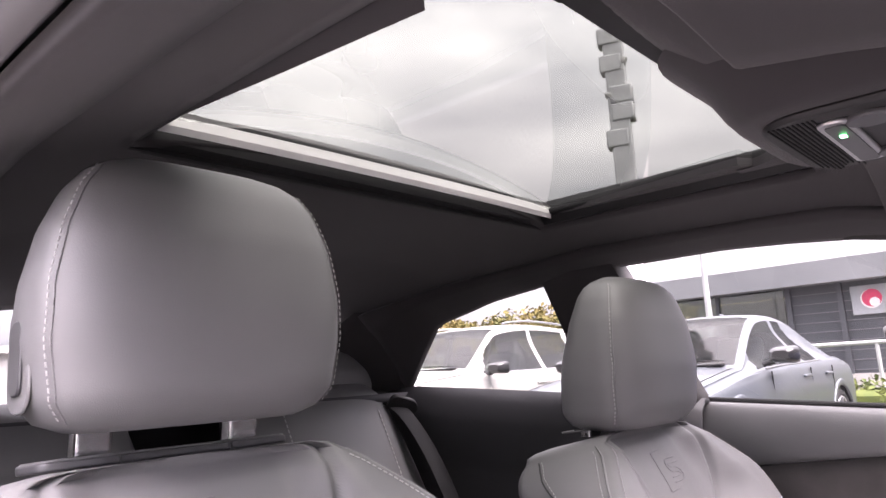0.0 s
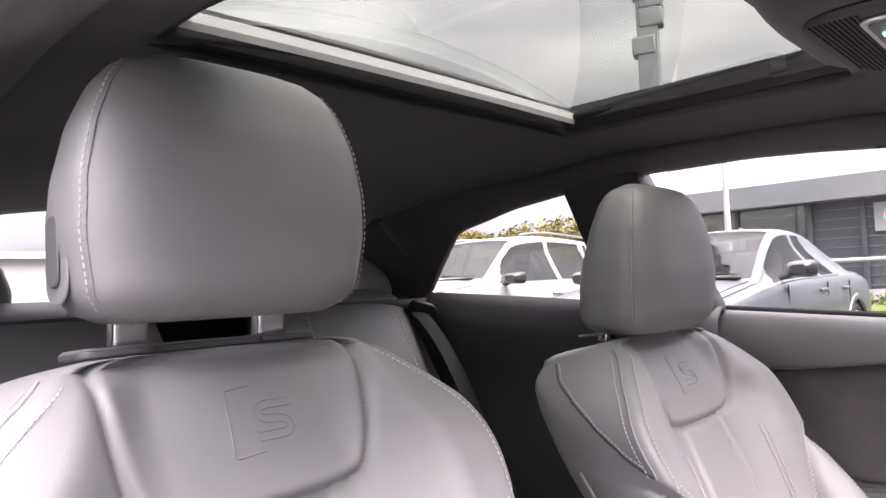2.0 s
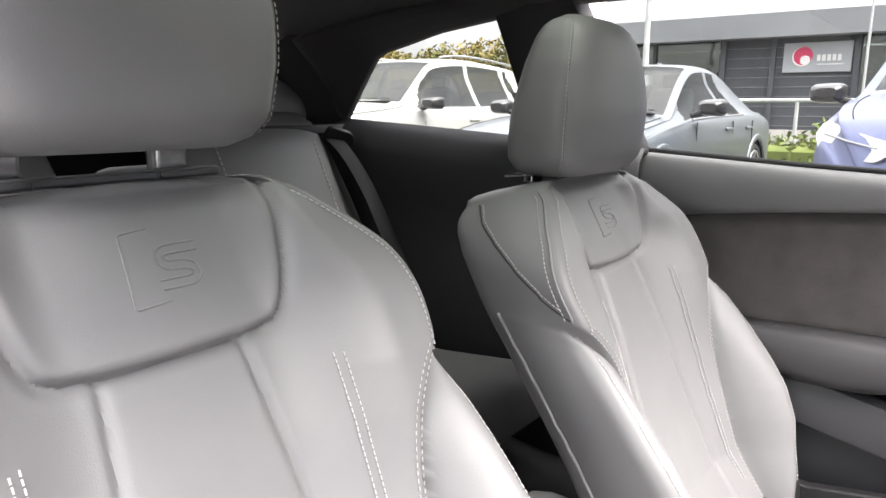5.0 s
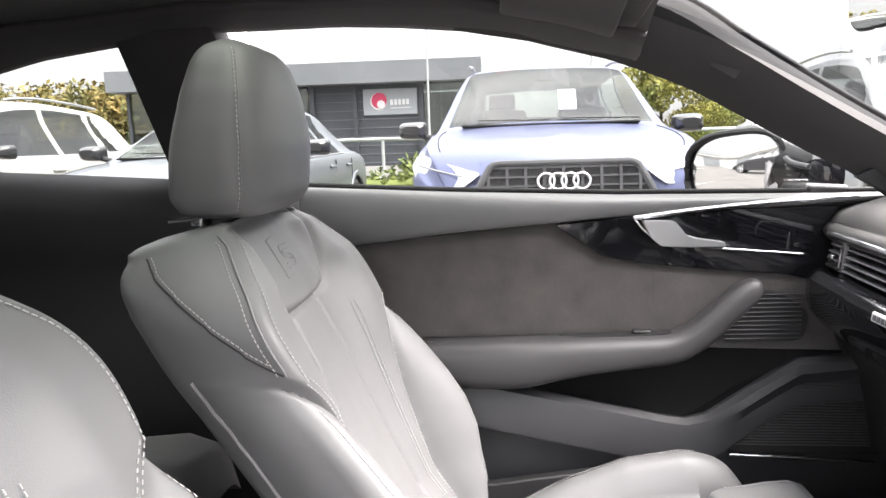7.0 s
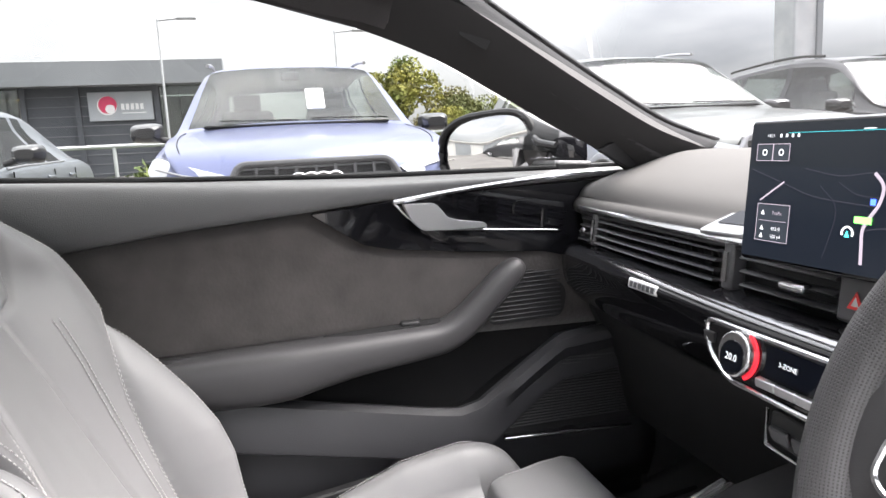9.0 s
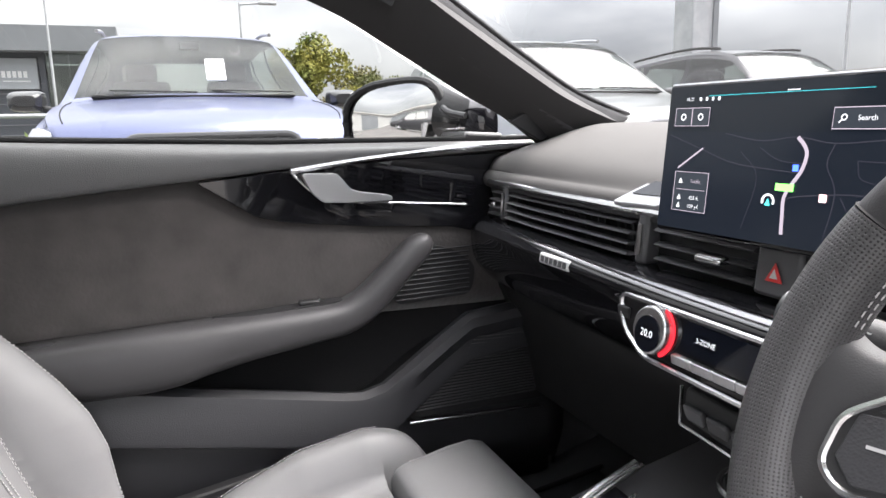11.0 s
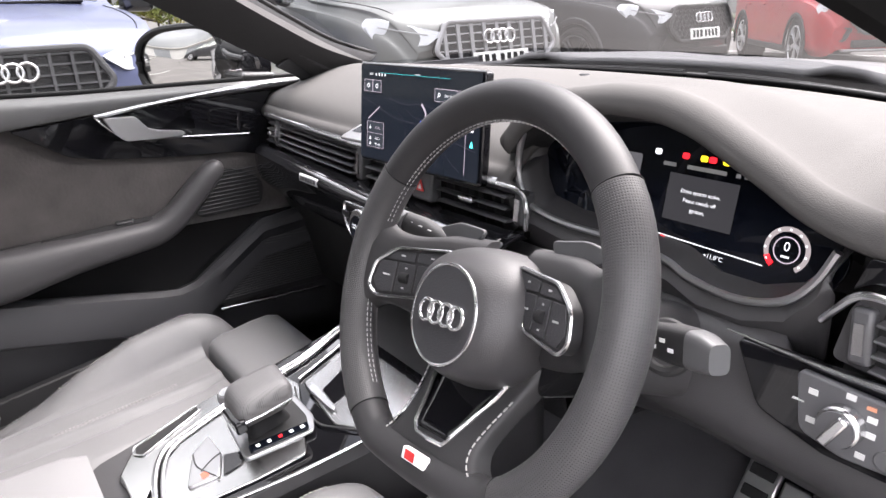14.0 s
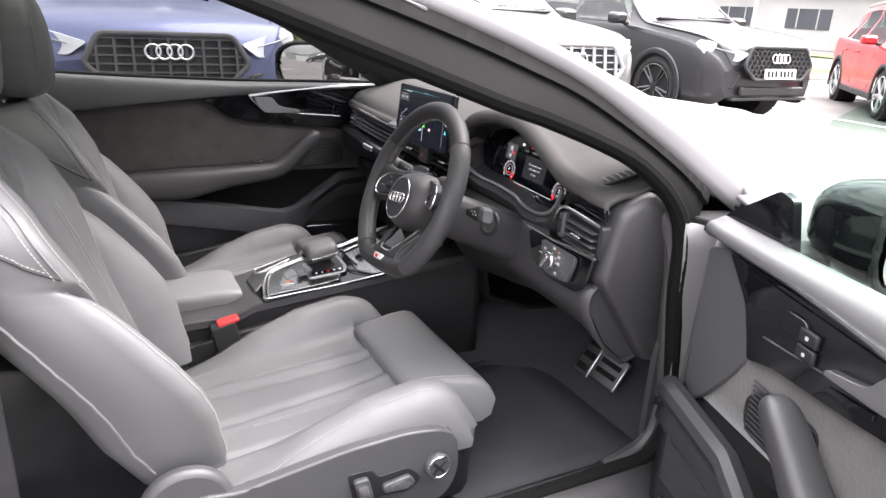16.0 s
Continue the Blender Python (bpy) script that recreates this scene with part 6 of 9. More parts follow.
on_clus("message_panel", rect(0.043, 0.010, 0.082, 0.050), glow("message_panel", (0.009, 0.009, 0.010), 1.0))
for i, wd in enumerate(("Drive system active.", "Please switch off", "ignition.")):
    text(wd, 0.0058, CF @ Matrix.Translation((0.043, 0.018 - i * 0.0095, 0.0027)), M_WHITE_GLOW, face)
for x, mt in ((-0.018, M_WHITE_GLOW), (0.017, M_RED_GLOW), (0.039, M_YEL_GLOW), (0.049, M_RED_GLOW), (0.065, M_YEL_GLOW)):
    on_clus("warning_lamp", rounded(rect(x, 0.0545, 0.0085, 0.0065), 0.0025), mt)
for x, w in ((-0.001, 0.016), (0.044, 0.046), (0.080, 0.005), (0.089, 0.005)):
    on_clus("message_print", rect(x, 0.0435, w, 0.0042), M_PRINT)
M_SCALE = glow("dial_scale", (0.095, 0.085, 0.086), 1.0)
for x, dz, ends, start in ((-0.051, -0.010, 285, -55), (0.143, -0.016, 285, -55)):
    part("dial_ring", moved(torus(0.0200, 0.0040, 48, 6, ends, start), CF @ Matrix.Translation((x, dz, -0.0012))), M_SCALE, face, "lit grey dial scale")
    for i in range(9):
        a = radians(start + ends * (i + 0.5) / 9)
        on_clus("dial_print", rect(x + 0.0200 * math.cos(a), dz + 0.0200 * math.sin(a), 0.0020, 0.0020), M_WHITE_GLOW, 0.0036)
    part("dial_hub", moved(torus(0.0125, 0.0006, 30, 5), CF @ Matrix.Translation((x, dz, 0.002))), M_ROUTE, face)
    part("dial_red", moved(torus(0.0200, 0.0032, 10, 6, 30, -50 if x < 0 else 205), CF @ Matrix.Translation((x, dz, 0.0010))), M_RED_GLOW, face)
text("P", 0.0115, CF @ Matrix.Translation((-0.052, -0.009, 0.0024)), M_WHITE_GLOW, face)
on_clus("gear_bar", rect(-0.051, -0.0155, 0.012, 0.0022), M_RED_GLOW)
text("0", 0.0130, CF @ Matrix.Translation((0.143, -0.013, 0.0024)), M_WHITE_GLOW, face)
on_clus("unit_print", rect(0.143, -0.0225, 0.008, 0.0018), M_WHITE_GLOW)
on_clus("car_panel", rounded(rect(-0.058, 0.031, 0.040, 0.036), 0.003), glow("car_panel", (0.026, 0.026, 0.028), 1.0))
on_clus("car_icon", rounded(rect(-0.060, 0.031, 0.010, 0.026), 0.004), glow("car_icon", (0.16, 0.16, 0.165), 1.0), 0.003)
on_clus("car_roof", rounded(rect(-0.060, 0.030, 0.007, 0.010), 0.002), glow("car_panel", (0.026, 0.026, 0.028), 1.0), 0.0035)
on_clus("door_icon", [(-0.055, 0.034), (-0.046, 0.030), (-0.046, 0.027), (-0.055, 0.031)], M_RED_GLOW, 0.003)
part("base_line", tube([CF @ Vector((x, -0.0315 - 0.03 * (x + 0.03), 0.003)) for x in np.linspace(-0.03, 0.124, 6)], 0.0006, 5), M_WHITE_GLOW, face)
text("14:21", 0.0066, CF @ Matrix.Translation((0.023, -0.0385, 0.0024)), M_WHITE_GLOW, face)
text("+11.0°C", 0.0066, CF @ Matrix.Translation((0.071, -0.0425, 0.0024)), M_WHITE_GLOW, face)
on_clus("time_mark", rect(0.008, -0.036, 0.005, 0.007), M_RED_GLOW, 0.003)

# driver-side vents, switches and knee panel
rv = part("outer_vent_frame", loft([[(x, y, z) for x, z in rounded([(0.578, 0.776), (0.708, 0.764), (0.710, 0.830), (0.600, 0.838), (0.588, 0.828)], 0.008)] for y in (0.250, 0.30)]), M_SOFT, dash, "black outer vent housing")
part("vent_hole", prism(rounded([(0.608, 0.778), (0.700, 0.768), (0.700, 0.825), (0.614, 0.832)], 0.005), Matrix(((1, 0, 0, 0), (0, 0, 1, 0.2475), (0, 1, 0, 0), (0, 0, 0, 1))), 0.002), M_RUBBER, dash)
for i in range(4):
    part("vent_slat", box(0.656, 0.243, 0.779 + i * 0.0135, 0.086, 0.016, 0.0028, 0, 4), M_SLAT, dash, "grey-black air vent slat", bevel=0.001)
for i in range(5):
    part("vent_fin", box(0.625 + i * 0.0165, 0.252, 0.800, 0.002, 0.008, 0.054), M_HARD, dash)
part("vent_tab", box(0.656, 0.233, 0.8015, 0.027, 0.010, 0.005, 0, 4), M_CHROME, dash, "chrome vent tab", bevel=0.002)
c = part("vent_thumbwheel", box(0.602, 0.248, 0.806, 0.018, 0.020, 0.048, -6, -6), M_GREY, dash, "vent wheel in a grey clip", bevel=0.004)
part("wheel_face", box(0.602, 0.2365, 0.806, 0.008, 0.004, 0.026, -6, -6), M_CHROME, c)
part("outer_chrome", tube(curve([(0.566, 0.250, 0.806), (0.580, 0.244, 0.824), (0.596, 0.242, 0.840), (0.625, 0.241, 0.842), (0.708, 0.244, 0.832)], 6), 0.0036, 8), M_CHROME, dash, "satin chrome line")
part("outer_gloss", prism(rounded([(0.584, 0.838), (0.594, 0.868), (0.704, 0.870), (0.708, 0.840), (0.60, 0.848)], 0.004), Matrix(((1, 0, 0, 0), (0, 0, 1, 0.254), (0, 1, 0, 0), (0, 0, 0, 1))), 0.006), M_GLOSS, dash, "piano black strip over the vent", bevel=0.001)
for z0, z1, x0, x1 in ((0.863, 0.862, 0.640, 0.704), (0.855, 0.851, 0.622, 0.706)):
    part("gloss_ridge", tube([(x, 0.250, z0 + (z1 - z0) * k + 0.002 * math.sin(k * 3)) for k, x in zip(np.linspace(0, 1, 10), np.linspace(x0, x1, 10))], [0.0008 + 0.0022 * k for k in np.linspace(0, 1, 10)], 6), M_GLOSS, dash)
part("lower_gloss", prism(rounded([(0.50, 0.770), (0.60, 0.773), (0.712, 0.776), (0.704, 0.722), (0.680, 0.697), (0.59, 0.696), (0.53, 0.712)], 0.010), Matrix(((1, 0, 0, 0), (0, 0.10, 1, 0.232 - 0.075), (0, 1, 0, 0), (0, 0, 0, 1))), 0.012), M_GLOSS, dash, "piano black switch surround", bevel=0.003)
part("lower_chrome_edge", tube(curve([(0.488, 0.240, 0.772), (0.545, 0.234, 0.773), (0.60, 0.230, 0.774), (0.66, 0.229, 0.777), (0.716, 0.230, 0.778)], 5), [0.0012 + 0.0030 * k for k in np.linspace(0, 1, 21)], 6), M_CHROME, dash, "thin chrome line widening outwards")
LSM = Matrix(((1, 0, 0, 0), (0, 0.10, 1, 0.222 - 0.075), (0, 1, 0, 0), (0, 0, 0, 1)))
ls = part("light_switch_panel", prism(rounded([(0.564, 0.768), (0.672, 0.764), (0.674, 0.750), (0.662, 0.711), (0.610, 0.707), (0.574, 0.716)], 0.008), LSM, 0.008), M_GREY, dash, "dark grey light switch panel", bevel=0.002)
part("light_knob", moved(cyl(0.0175, 0.016, 36), pose(0.609, 0.2135, 0.739, 85)), M_CHROME, ls, "round light knob with bright rim", bevel=0.003)
part("knob_face", moved(cyl(0.0150, 0.003, 30), pose(0.609, 0.2050, 0.739, 85)), M_GREY, ls)
part("knob_bar", box(0.609, 0.2015, 0.739, 0.009, 0.008, 0.030, -5, 28), M_CHROME, ls, bevel=0.002)
part("round_key", moved(cyl(0.0085, 0.004, 24), pose(0.643, 0.2195, 0.721, 85)), M_SLAT, ls, "small round key", bevel=0.001)
for x, z in ((0.581, 0.754), (0.583, 0.729), (0.628, 0.750), (0.629, 0.737), (0.625, 0.717), (0.610, 0.762)):
    part("switch_print", box(x, 0.2215 + 0.1 * (z - 0.745), z, 0.0075, 0.002, 0.005, -5), M_PRINT, ls)
part("orange_print", box(0.626, 0.2225, 0.759, 0.007, 0.002, 0.003, -5), mat("orange_print", (0.45, 0.20, 0.12), 0.6), ls)
part("switch_line", box(0.570, 0.2215, 0.742, 0.010, 0.002, 0.0012, -5), M_PRINT, ls)
rows = []
for x in np.linspace(0.15, 0.708, 20):
    low = float(np.interp(x, [0.15, 0.40, 0.62, 0.708], [0.545, 0.585, 0.575, 0.545]))
    rows.append([(x, 0.268, 0.772 if x < 0.55 else 0.71), (x, 0.240 + bow(x) * 0.3, 0.70), (x, 0.248, 0.66), (x, 0.29, low + 0.045), (x, 0.335, low + 0.005), (x, 0.36, low), (x, 0.46, low + 0.03), (x, 0.66, low + 0.08)])
part("knee_panel", sheet([[tuple(q) for q in curve(r, 2)] for r in rows]), M_SOFT, dash, "black knee panel", solid=0.008)
part("knee_panel_end", prism(rounded([(0.270, 0.74), (0.243, 0.70), (0.250, 0.66), (0.292, 0.592), (0.337, 0.553), (0.40, 0.558), (0.60, 0.612), (0.60, 0.74)], 0.008), side_plane(0.696), 0.010), M_SOFT, dash, "black end of the knee panel")
END = [(0.352, 0.893), (0.315, 0.882), (0.279, 0.862), (0.262, 0.80), (0.247, 0.730), (0.30, 0.655), (0.38, 0.545), (0.425, 0.530), (0.435, 0.60), (0.43, 0.704), (0.41, 0.80), (0.385, 0.87)]
part("dash_end_panel", loft([[(x, 0.34 + (y - 0.34) * k, 0.71 + (z - 0.71) * k) for y, z in rounded(END, 0.015)] for x, k in ((0.69, 1.0), (0.712, 1.0), (0.724, 0.96), (0.730, 0.88))]), M_SOFT, dash, "grey-black dash end panel", sharp=60)
# defroster outlets on the dash top
DV = face_plane((0.630, 0.345, 0.8965), (1, -0.32, 0), (-0.2, 0.9, 0.26))
dv = part("side_defroster", prism(rounded([(-0.020, -0.034), (0.021, -0.036), (0.020, 0.034), (-0.019, 0.034)], 0.008), DV, 0.006), M_RUBBER, dash, "slatted side window defroster")
for i in range(5):
    part("defroster_slat", moved(box(0.0, -0.026 + i * 0.013, 0.0066, 0.033, 0.0024, 0.0016), DV), M_ROLL, dv)
part("windscreen_defroster", sheet([[(x, 0.66 - 0.20 * (abs(x) / 0.7) ** 2.2 + dy, 0.939 - dy * 0.1) for x in np.linspace(-0.45, 0.12, 20)] for dy in (0, 0.03)]), M_RUBBER, dash, "black windscreen defroster slot", solid=0.003)
part("sun_sensor", moved(cyl(0.012, 0.006, 20, 0.008), pose(0.0, 0.56, 0.948)), M_GLOSS, dash)

# interior mirror
rmir = thing("interior_mirror", "black frameless interior mirror under the windscreen", "mirror", (0.0, 0.0, 1.13))
TOWARDS = Matrix.Translation((0, 0.078, 1.163)) @ Matrix.Rotation(radians(10), 4, "Z") @ Matrix.Rotation(radians(4), 4, "X") @ Matrix.Translation((0, 0, -1.15))   # turned to the driver
part("mirror_shell", moved(loft([[(0.0 + x * (1 - 0.12 * k), -0.02 + 0.045 * k, 1.150 + z * (1 - 0.35 * k)) for x, z in rounded([(-0.125, -0.036), (0.125, -0.036), (0.12, 0.036), (-0.12, 0.036)], 0.025)] for k in (0, 0.4, 1.0)]), TOWARDS), M_HARD, rmir)
part("mirror_face", moved(prism(rounded([(-0.122, -0.033), (0.122, -0.033), (0.117, 0.033), (-0.117, 0.033)], 0.023), Matrix(((1, 0, 0, 0), (0, 0, 1, -0.0235), (0, 1, 0, 1.150), (0, 0, 0, 1))), 0.002), TOWARDS), M_MIRROR, rmir)
part("mirror_stem", tube([(0, 0.085, 1.168), (0, 0.10, 1.185), (0, 0.11, 1.20)], 0.014), M_HARD, rmir)
part("sensor_cover", loft([[(x * w, y, z) for x, z in ((-1, 1.175), (1, 1.175), (0.9, 1.245), (-0.9, 1.245))] for y, w in ((0.05, 0.05), (0.11, 0.055))]), M_HARD, rmir, "black sensor cover", bevel=0.01)

# overhead console
ovc = thing("overhead_console", "black overhead console with reading lamps and a green lit key", "roof console", (-0.05, -0.28, 1.29))
part("console_shell", loft([[(x * q, -0.205 + y * q, z) for x, y in rounded([(-0.125, -0.120), (0.125, -0.120), (0.115, 0.10), (-0.115, 0.10)], 0.07, 8)]
                           for z, q in ((1.302, 1.42), (1.285, 1.26), (1.266, 1.14), (1.248, 1.06), (1.238, 1.0), (1.233, 0.93))]), M_HEAD, ovc, "black cloth bulge of the roof console", sharp=60)
part("console_face", prism(rounded([(-0.105, -0.305), (0.105, -0.305), (0.098, -0.130), (-0.098, -0.130)], 0.05, 8), Matrix.Translation((0, 0, 1.227)), 0.008), M_HARD, ovc, "black console face", bevel=0.004)
for i in range(10):
    part("grille_rib", tube([(-0.090 + 0.010 * math.cos(i), -0.293 + i * 0.0038, 1.2265), (0.090, -0.293 + i * 0.0038, 1.2265)], 0.0009, 5), M_RUBBER, ovc)
for x in (-0.062, 0.062):
    part("reading_lamp", moved(cyl(0.019, 0.006, 24), pose(x, -0.222, 1.2255)), M_GREY, ovc, "round reading lamp", bevel=0.002)
kp = part("key_plate", prism(rounded(rect(0.0, -0.248, 0.155, 0.026), 0.010), Matrix.Translation((0, 0, 1.2235)), 0.004), M_ALU, ovc, "bright key plate", bevel=0.0015)
part("key_bar", prism(rounded(rect(0.0, -0.248, 0.140, 0.016), 0.006), Matrix.Translation((0, 0, 1.2222)), 0.002), M_GREY, kp)
part("lit_key", box(0.038, -0.248, 1.2218, 0.007, 0.005, 0.002), glow("green_key_light", (0.1, 1.0, 0.25), 1.5), ovc)
for s in (-1, 1):
    vis = thing("sun_visor", "black cloth sun visor folded against the roof", "sun visor", (s * 0.33, -0.16, 1.25))
    rows = [[(s * (0.16 + 0.34 * u), -0.115 - 0.175 * v - 0.02 * u, float(roof_z(0.16 + 0.34 * u, -0.115 - 0.175 * v)) - 0.012) for v in np.linspace(0, 1, 8)] for u in np.linspace(0, 1, 12)]
    part("visor_panel", sheet(rows), M_HEAD, vis, solid=0.016, solid_off=0, bevel=0.005)
    part("visor_pivot", moved(cyl(0.009, 0.06, 12), pose(s * 0.50, -0.10, 1.222, 0, 90)), M_HARD, vis)

# ---- steering wheel ----
wheel = thing("steering_wheel", "black leather flat-bottomed steering wheel with perforated grips", "steering wheel", (0.37, 0.02, 0.81))
WF = pose(0.367, 0.0235, 0.829, 67.0, 0, -2.2) @ Matrix.Rotation(radians(8), 4, "Z")   # x right, y up the wheel, z towards the driver; steered a little to the left
RIM_R, RIM_T = 0.175, 0.0183


def rim_point(a):
    x, y = RIM_R * math.sin(a), RIM_R * math.cos(a)
    if y < -0.152:
        y = -0.152 - (abs(y) - 0.152) * 0.22
    return x, y


wz = WF.to_3x3() @ Vector((0, 0, 1))


def rim_piece(name, a0, a1, mtl, label, fat=1.0):
    """A stretch of the rim; its UV runs in metres along and round it."""
    n, k = max(4, int(abs(a1 - a0) / 3)), 20
    line = [Vector((*rim_point(radians(a)), 0.0)) for a in np.linspace(a0, a1, n)]
    run = [0.0]
    for a, b in zip(line, line[1:]):
        run.append(run[-1] + (b - a).length)
    bm = bmesh.new()
    uv = bm.loops.layers.uv.new("UVMap")
    rows = []
    for i, c in enumerate(line):
        t = (line[min(i + 1, n - 1)] - line[max(i - 1, 0)]).normalized()
        out = Vector((t.y, -t.x, 0)) * (1 if (c.x * t.y - c.y * t.x) > 0 else -1)
        rows.append([bm.verts.new(WF @ (c + out * RIM_T * fat * math.cos(2 * math.pi * j / k) + Vector((0, 0, RIM_T * fat * 1.04 * math.sin(2 * math.pi * j / k))))) for j in range(k)])
    for i in range(n - 1):
        for j in range(k):
            f = bm.faces.new((rows[i][j], rows[i][(j + 1) % k], rows[i + 1][(j + 1) % k], rows[i + 1][j]))
            for lp, (di, dj) in zip(f.loops, ((0, 0), (0, 1), (1, 1), (1, 0))):
                lp[uv].uv = (run[i + di], (j + dj) * 2 * math.pi * RIM_T * fat / k)
    bm.faces.new(rows[0])
    bm.faces.new(rows[-1][::-1])
    bmesh.ops.recalc_face_normals(bm, faces=bm.faces)
    return part(name, bm, mtl, wheel, label, sharp=60)


rim_piece("rim_top", -54, 54, M_RIM, "smooth leather rim")
rim_piece("rim_grip", 54.5, 146, M_RIM_HOLES, "perforated leather grip", 1.05)
rim_piece("rim_grip", -141, -54.5, M_RIM_HOLES, "perforated leather grip", 1.05)
rim_piece("rim_bottom", 146.5, 218.5, M_RIM, "flat leather rim foot")
for a0, a1 in ((-136, -88), (-72, 72), (80, 140)):
    for off, z in ((0.8935, -0.0035), (0.8930, 0.0010)):
        inner = [WF @ Vector((rim_point(radians(a))[0] * off, rim_point(radians(a))[1] * off, z)) for a in np.linspace(a0, a1, 90)]
        part("rim_stitching", stitches(inner, wz, 0.0055, 0.0036, 0.0011), M_PRINT, wheel, "grey cross stitching inside the rim")
for a in (54.2, -54.2, 146.2, -141.2):
    x, y = rim_point(radians(a))
    t = Vector((math.cos(radians(a)), -math.sin(radians(a)), 0))
    part("rim_joint", moved(torus(RIM_T * 1.035, 0.0010, 24, 5), WF @ Matrix.Translation((x, y, 0)) @ t.to_track_quat("Z", "Y").to_matrix().to_4x4()), M_RUBBER, wheel)
WH = WF @ Matrix.Translation((0.0, -0.020, 0.0))
# hub: a domed pad with a flat round face
rings = []
for k in np.linspace(0, 1, 16):
    z = -0.054 + 0.074 * k
    q = float(np.interp(k, [0, 0.25, 0.5, 0.7, 0.82, 0.9, 0.95, 1.0], [0.98, 1.0, 0.975, 0.915, 0.84, 0.76, 0.69, 0.62]))
    ring = []
    for a in np.linspace(0, 2 * math.pi, 65)[:-1]:
        c, sn = math.cos(a), math.sin(a)
        x, y = math.copysign(abs(c) ** 0.88, c) * 0.075, math.copysign(abs(sn) ** 0.88, sn) * (0.066 if sn > 0 else 0.061)
        x *= 1 + 0.05 * sn
        ring.append(WH @ Vector((x * q, y * q, z)))
    rings.append(ring)
hub = part("hub_pad", loft(rings), M_SOFT, wheel, "round black airbag pad", sharp=60)
part("hub_ring", moved(torus(0.0435, 0.0017, 64, 8), WH @ Matrix.Translation((0, 0, 0.0205))), M_CHROME, hub, "chrome hub ring")
part("hub_disc", moved(cyl(0.043, 0.003, 48), WH @ Matrix.Translation((0, 0, 0.0200))), M_LOWER, hub)
for i in range(4):
    part("emblem_ring", moved(torus(0.0095, 0.0018, 32, 8), WH @ Matrix.Translation((-0.0213 + i * 0.0142, 0, 0.0225 + 0.0004 * (i % 2)))), M_CHROME, hub, "bright emblem ring")
# side spokes with key islands
for s in (-1, 1):
    top_e = curve([(0.030, 0.054), (0.080, 0.052), (0.120, 0.044), (0.145, 0.046), (0.162, 0.062)], 6)
    low_e = curve([(0.030, -0.050), (0.080, -0.046), (0.120, -0.036), (0.146, -0.034), (0.164, -0.052)], 6)
    rows = []
    for i, (a, b) in enumerate(zip(top_e, low_e)):
        q = i / (len(top_e) - 1)
        zc = -0.040 + 0.044 * float(smooth(0.0, 1.0, q))
        prof = ((0.0, -0.014), (0.03, -0.003), (0.10, 0.004), (0.3, 0.006), (0.7, 0.006), (0.90, 0.004), (0.97, -0.003), (1.0, -0.014))
        rows.append([WF @ Vector((s * (a[0] + (b[0] - a[0]) * f), a[1] + (b[1] - a[1]) * f, zc + dz)) for f, dz in prof])
    bm = loft(rows)
    spk = part("spoke", bm, M_RIM, wheel, "black leather-covered spoke", sharp=50)
    key = [(0.050, 0.034), (0.120, 0.027), (0.144, 0.010), (0.149, -0.014), (0.138, -0.024), (0.078, -0.016)]
    isl = WF @ Matrix.Translation((0, 0, -0.0400)) @ Matrix.Rotation(radians(-s * 17), 4, "Y")
    fld = rounded([(s * x, y) for x, y in key], 0.007)
    part("key_field", prism(fld, isl, 0.0105), M_HARD, spk, "black key island")
    part("key_surround", tube([isl @ Vector((*p, 0.0108)) for p in fld], 0.0019, 6, 1, wz, closed=True), M_CHROME, spk, "chrome key surround")
    for poly in ([(0.056, 0.030), (0.092, 0.026), (0.092, 0.017), (0.062, 0.017)], [(0.095, 0.0257), (0.119, 0.0235), (0.130, 0.015), (0.095, 0.016)],
                 [(0.064, 0.0145), (0.090, 0.0145), (0.090, -0.0135), (0.080, -0.0135)], [(0.093, 0.0135), (0.114, 0.0135), (0.114, -0.0165), (0.093, -0.014)],
                 [(0.117, 0.0135), (0.137, 0.0125), (0.143, -0.009), (0.134, -0.0195), (0.117, -0.0175)]):
        part("wheel_key", prism(rounded([(s * x, y) for x, y in poly], 0.0015), isl @ Matrix.Translation((0, 0, 0.0095)), 0.0022), M_LOWER, spk, bevel=0.0006)
    part("key_roller", moved(cyl(0.0055, 0.010, 16), isl @ Matrix.Translation((s * 0.1035, -0.001, 0.0105)) @ pose(0, 0, 0, 0, 90)), M_RUBBER, spk, "ribbed roller")
    for x, y, w in ((0.074, 0.0235, 0.004), (0.110, 0.0205, 0.005), (0.078, 0.002, 0.006), (0.127, -0.001, 0.009), (0.1035, 0.009, 0.003), (0.1035, -0.011, 0.003)):
        part("key_print", prism(rect(s * x, y, w, 0.0016), isl @ Matrix.Translation((0, 0, 0.0118)), 0.0003), M_PRINT, spk, smooth=False)
    # bright blade behind the spoke, from the pad to the rim
    bl = [(s * x, y) for x, y in ((0.045, 0.062), (0.085, 0.066), (0.118, 0.058), (0.100, 0.046), (0.050, 0.050))]
    part("shift_paddle", prism(rounded(bl, 0.006), WF @ Matrix.Translation((0, 0, -0.050)), 0.005), M_GREY, wheel, "dark shift paddle", bevel=0.0015)
    # black panel added below the blade as the spoke's shadow
    part("spoke_shadow_panel", prism(rounded([(s * x, y) for x, y in ((0.060, -0.030), (0.135, -0.028), (0.120, -0.055), (0.070, -0.070))], 0.008), WF @ Matrix.Translation((0, 0, -0.048)), 0.008), M_GLOSS, wheel, "gloss black panel added as the shadow behind the spoke", bevel=0.002)
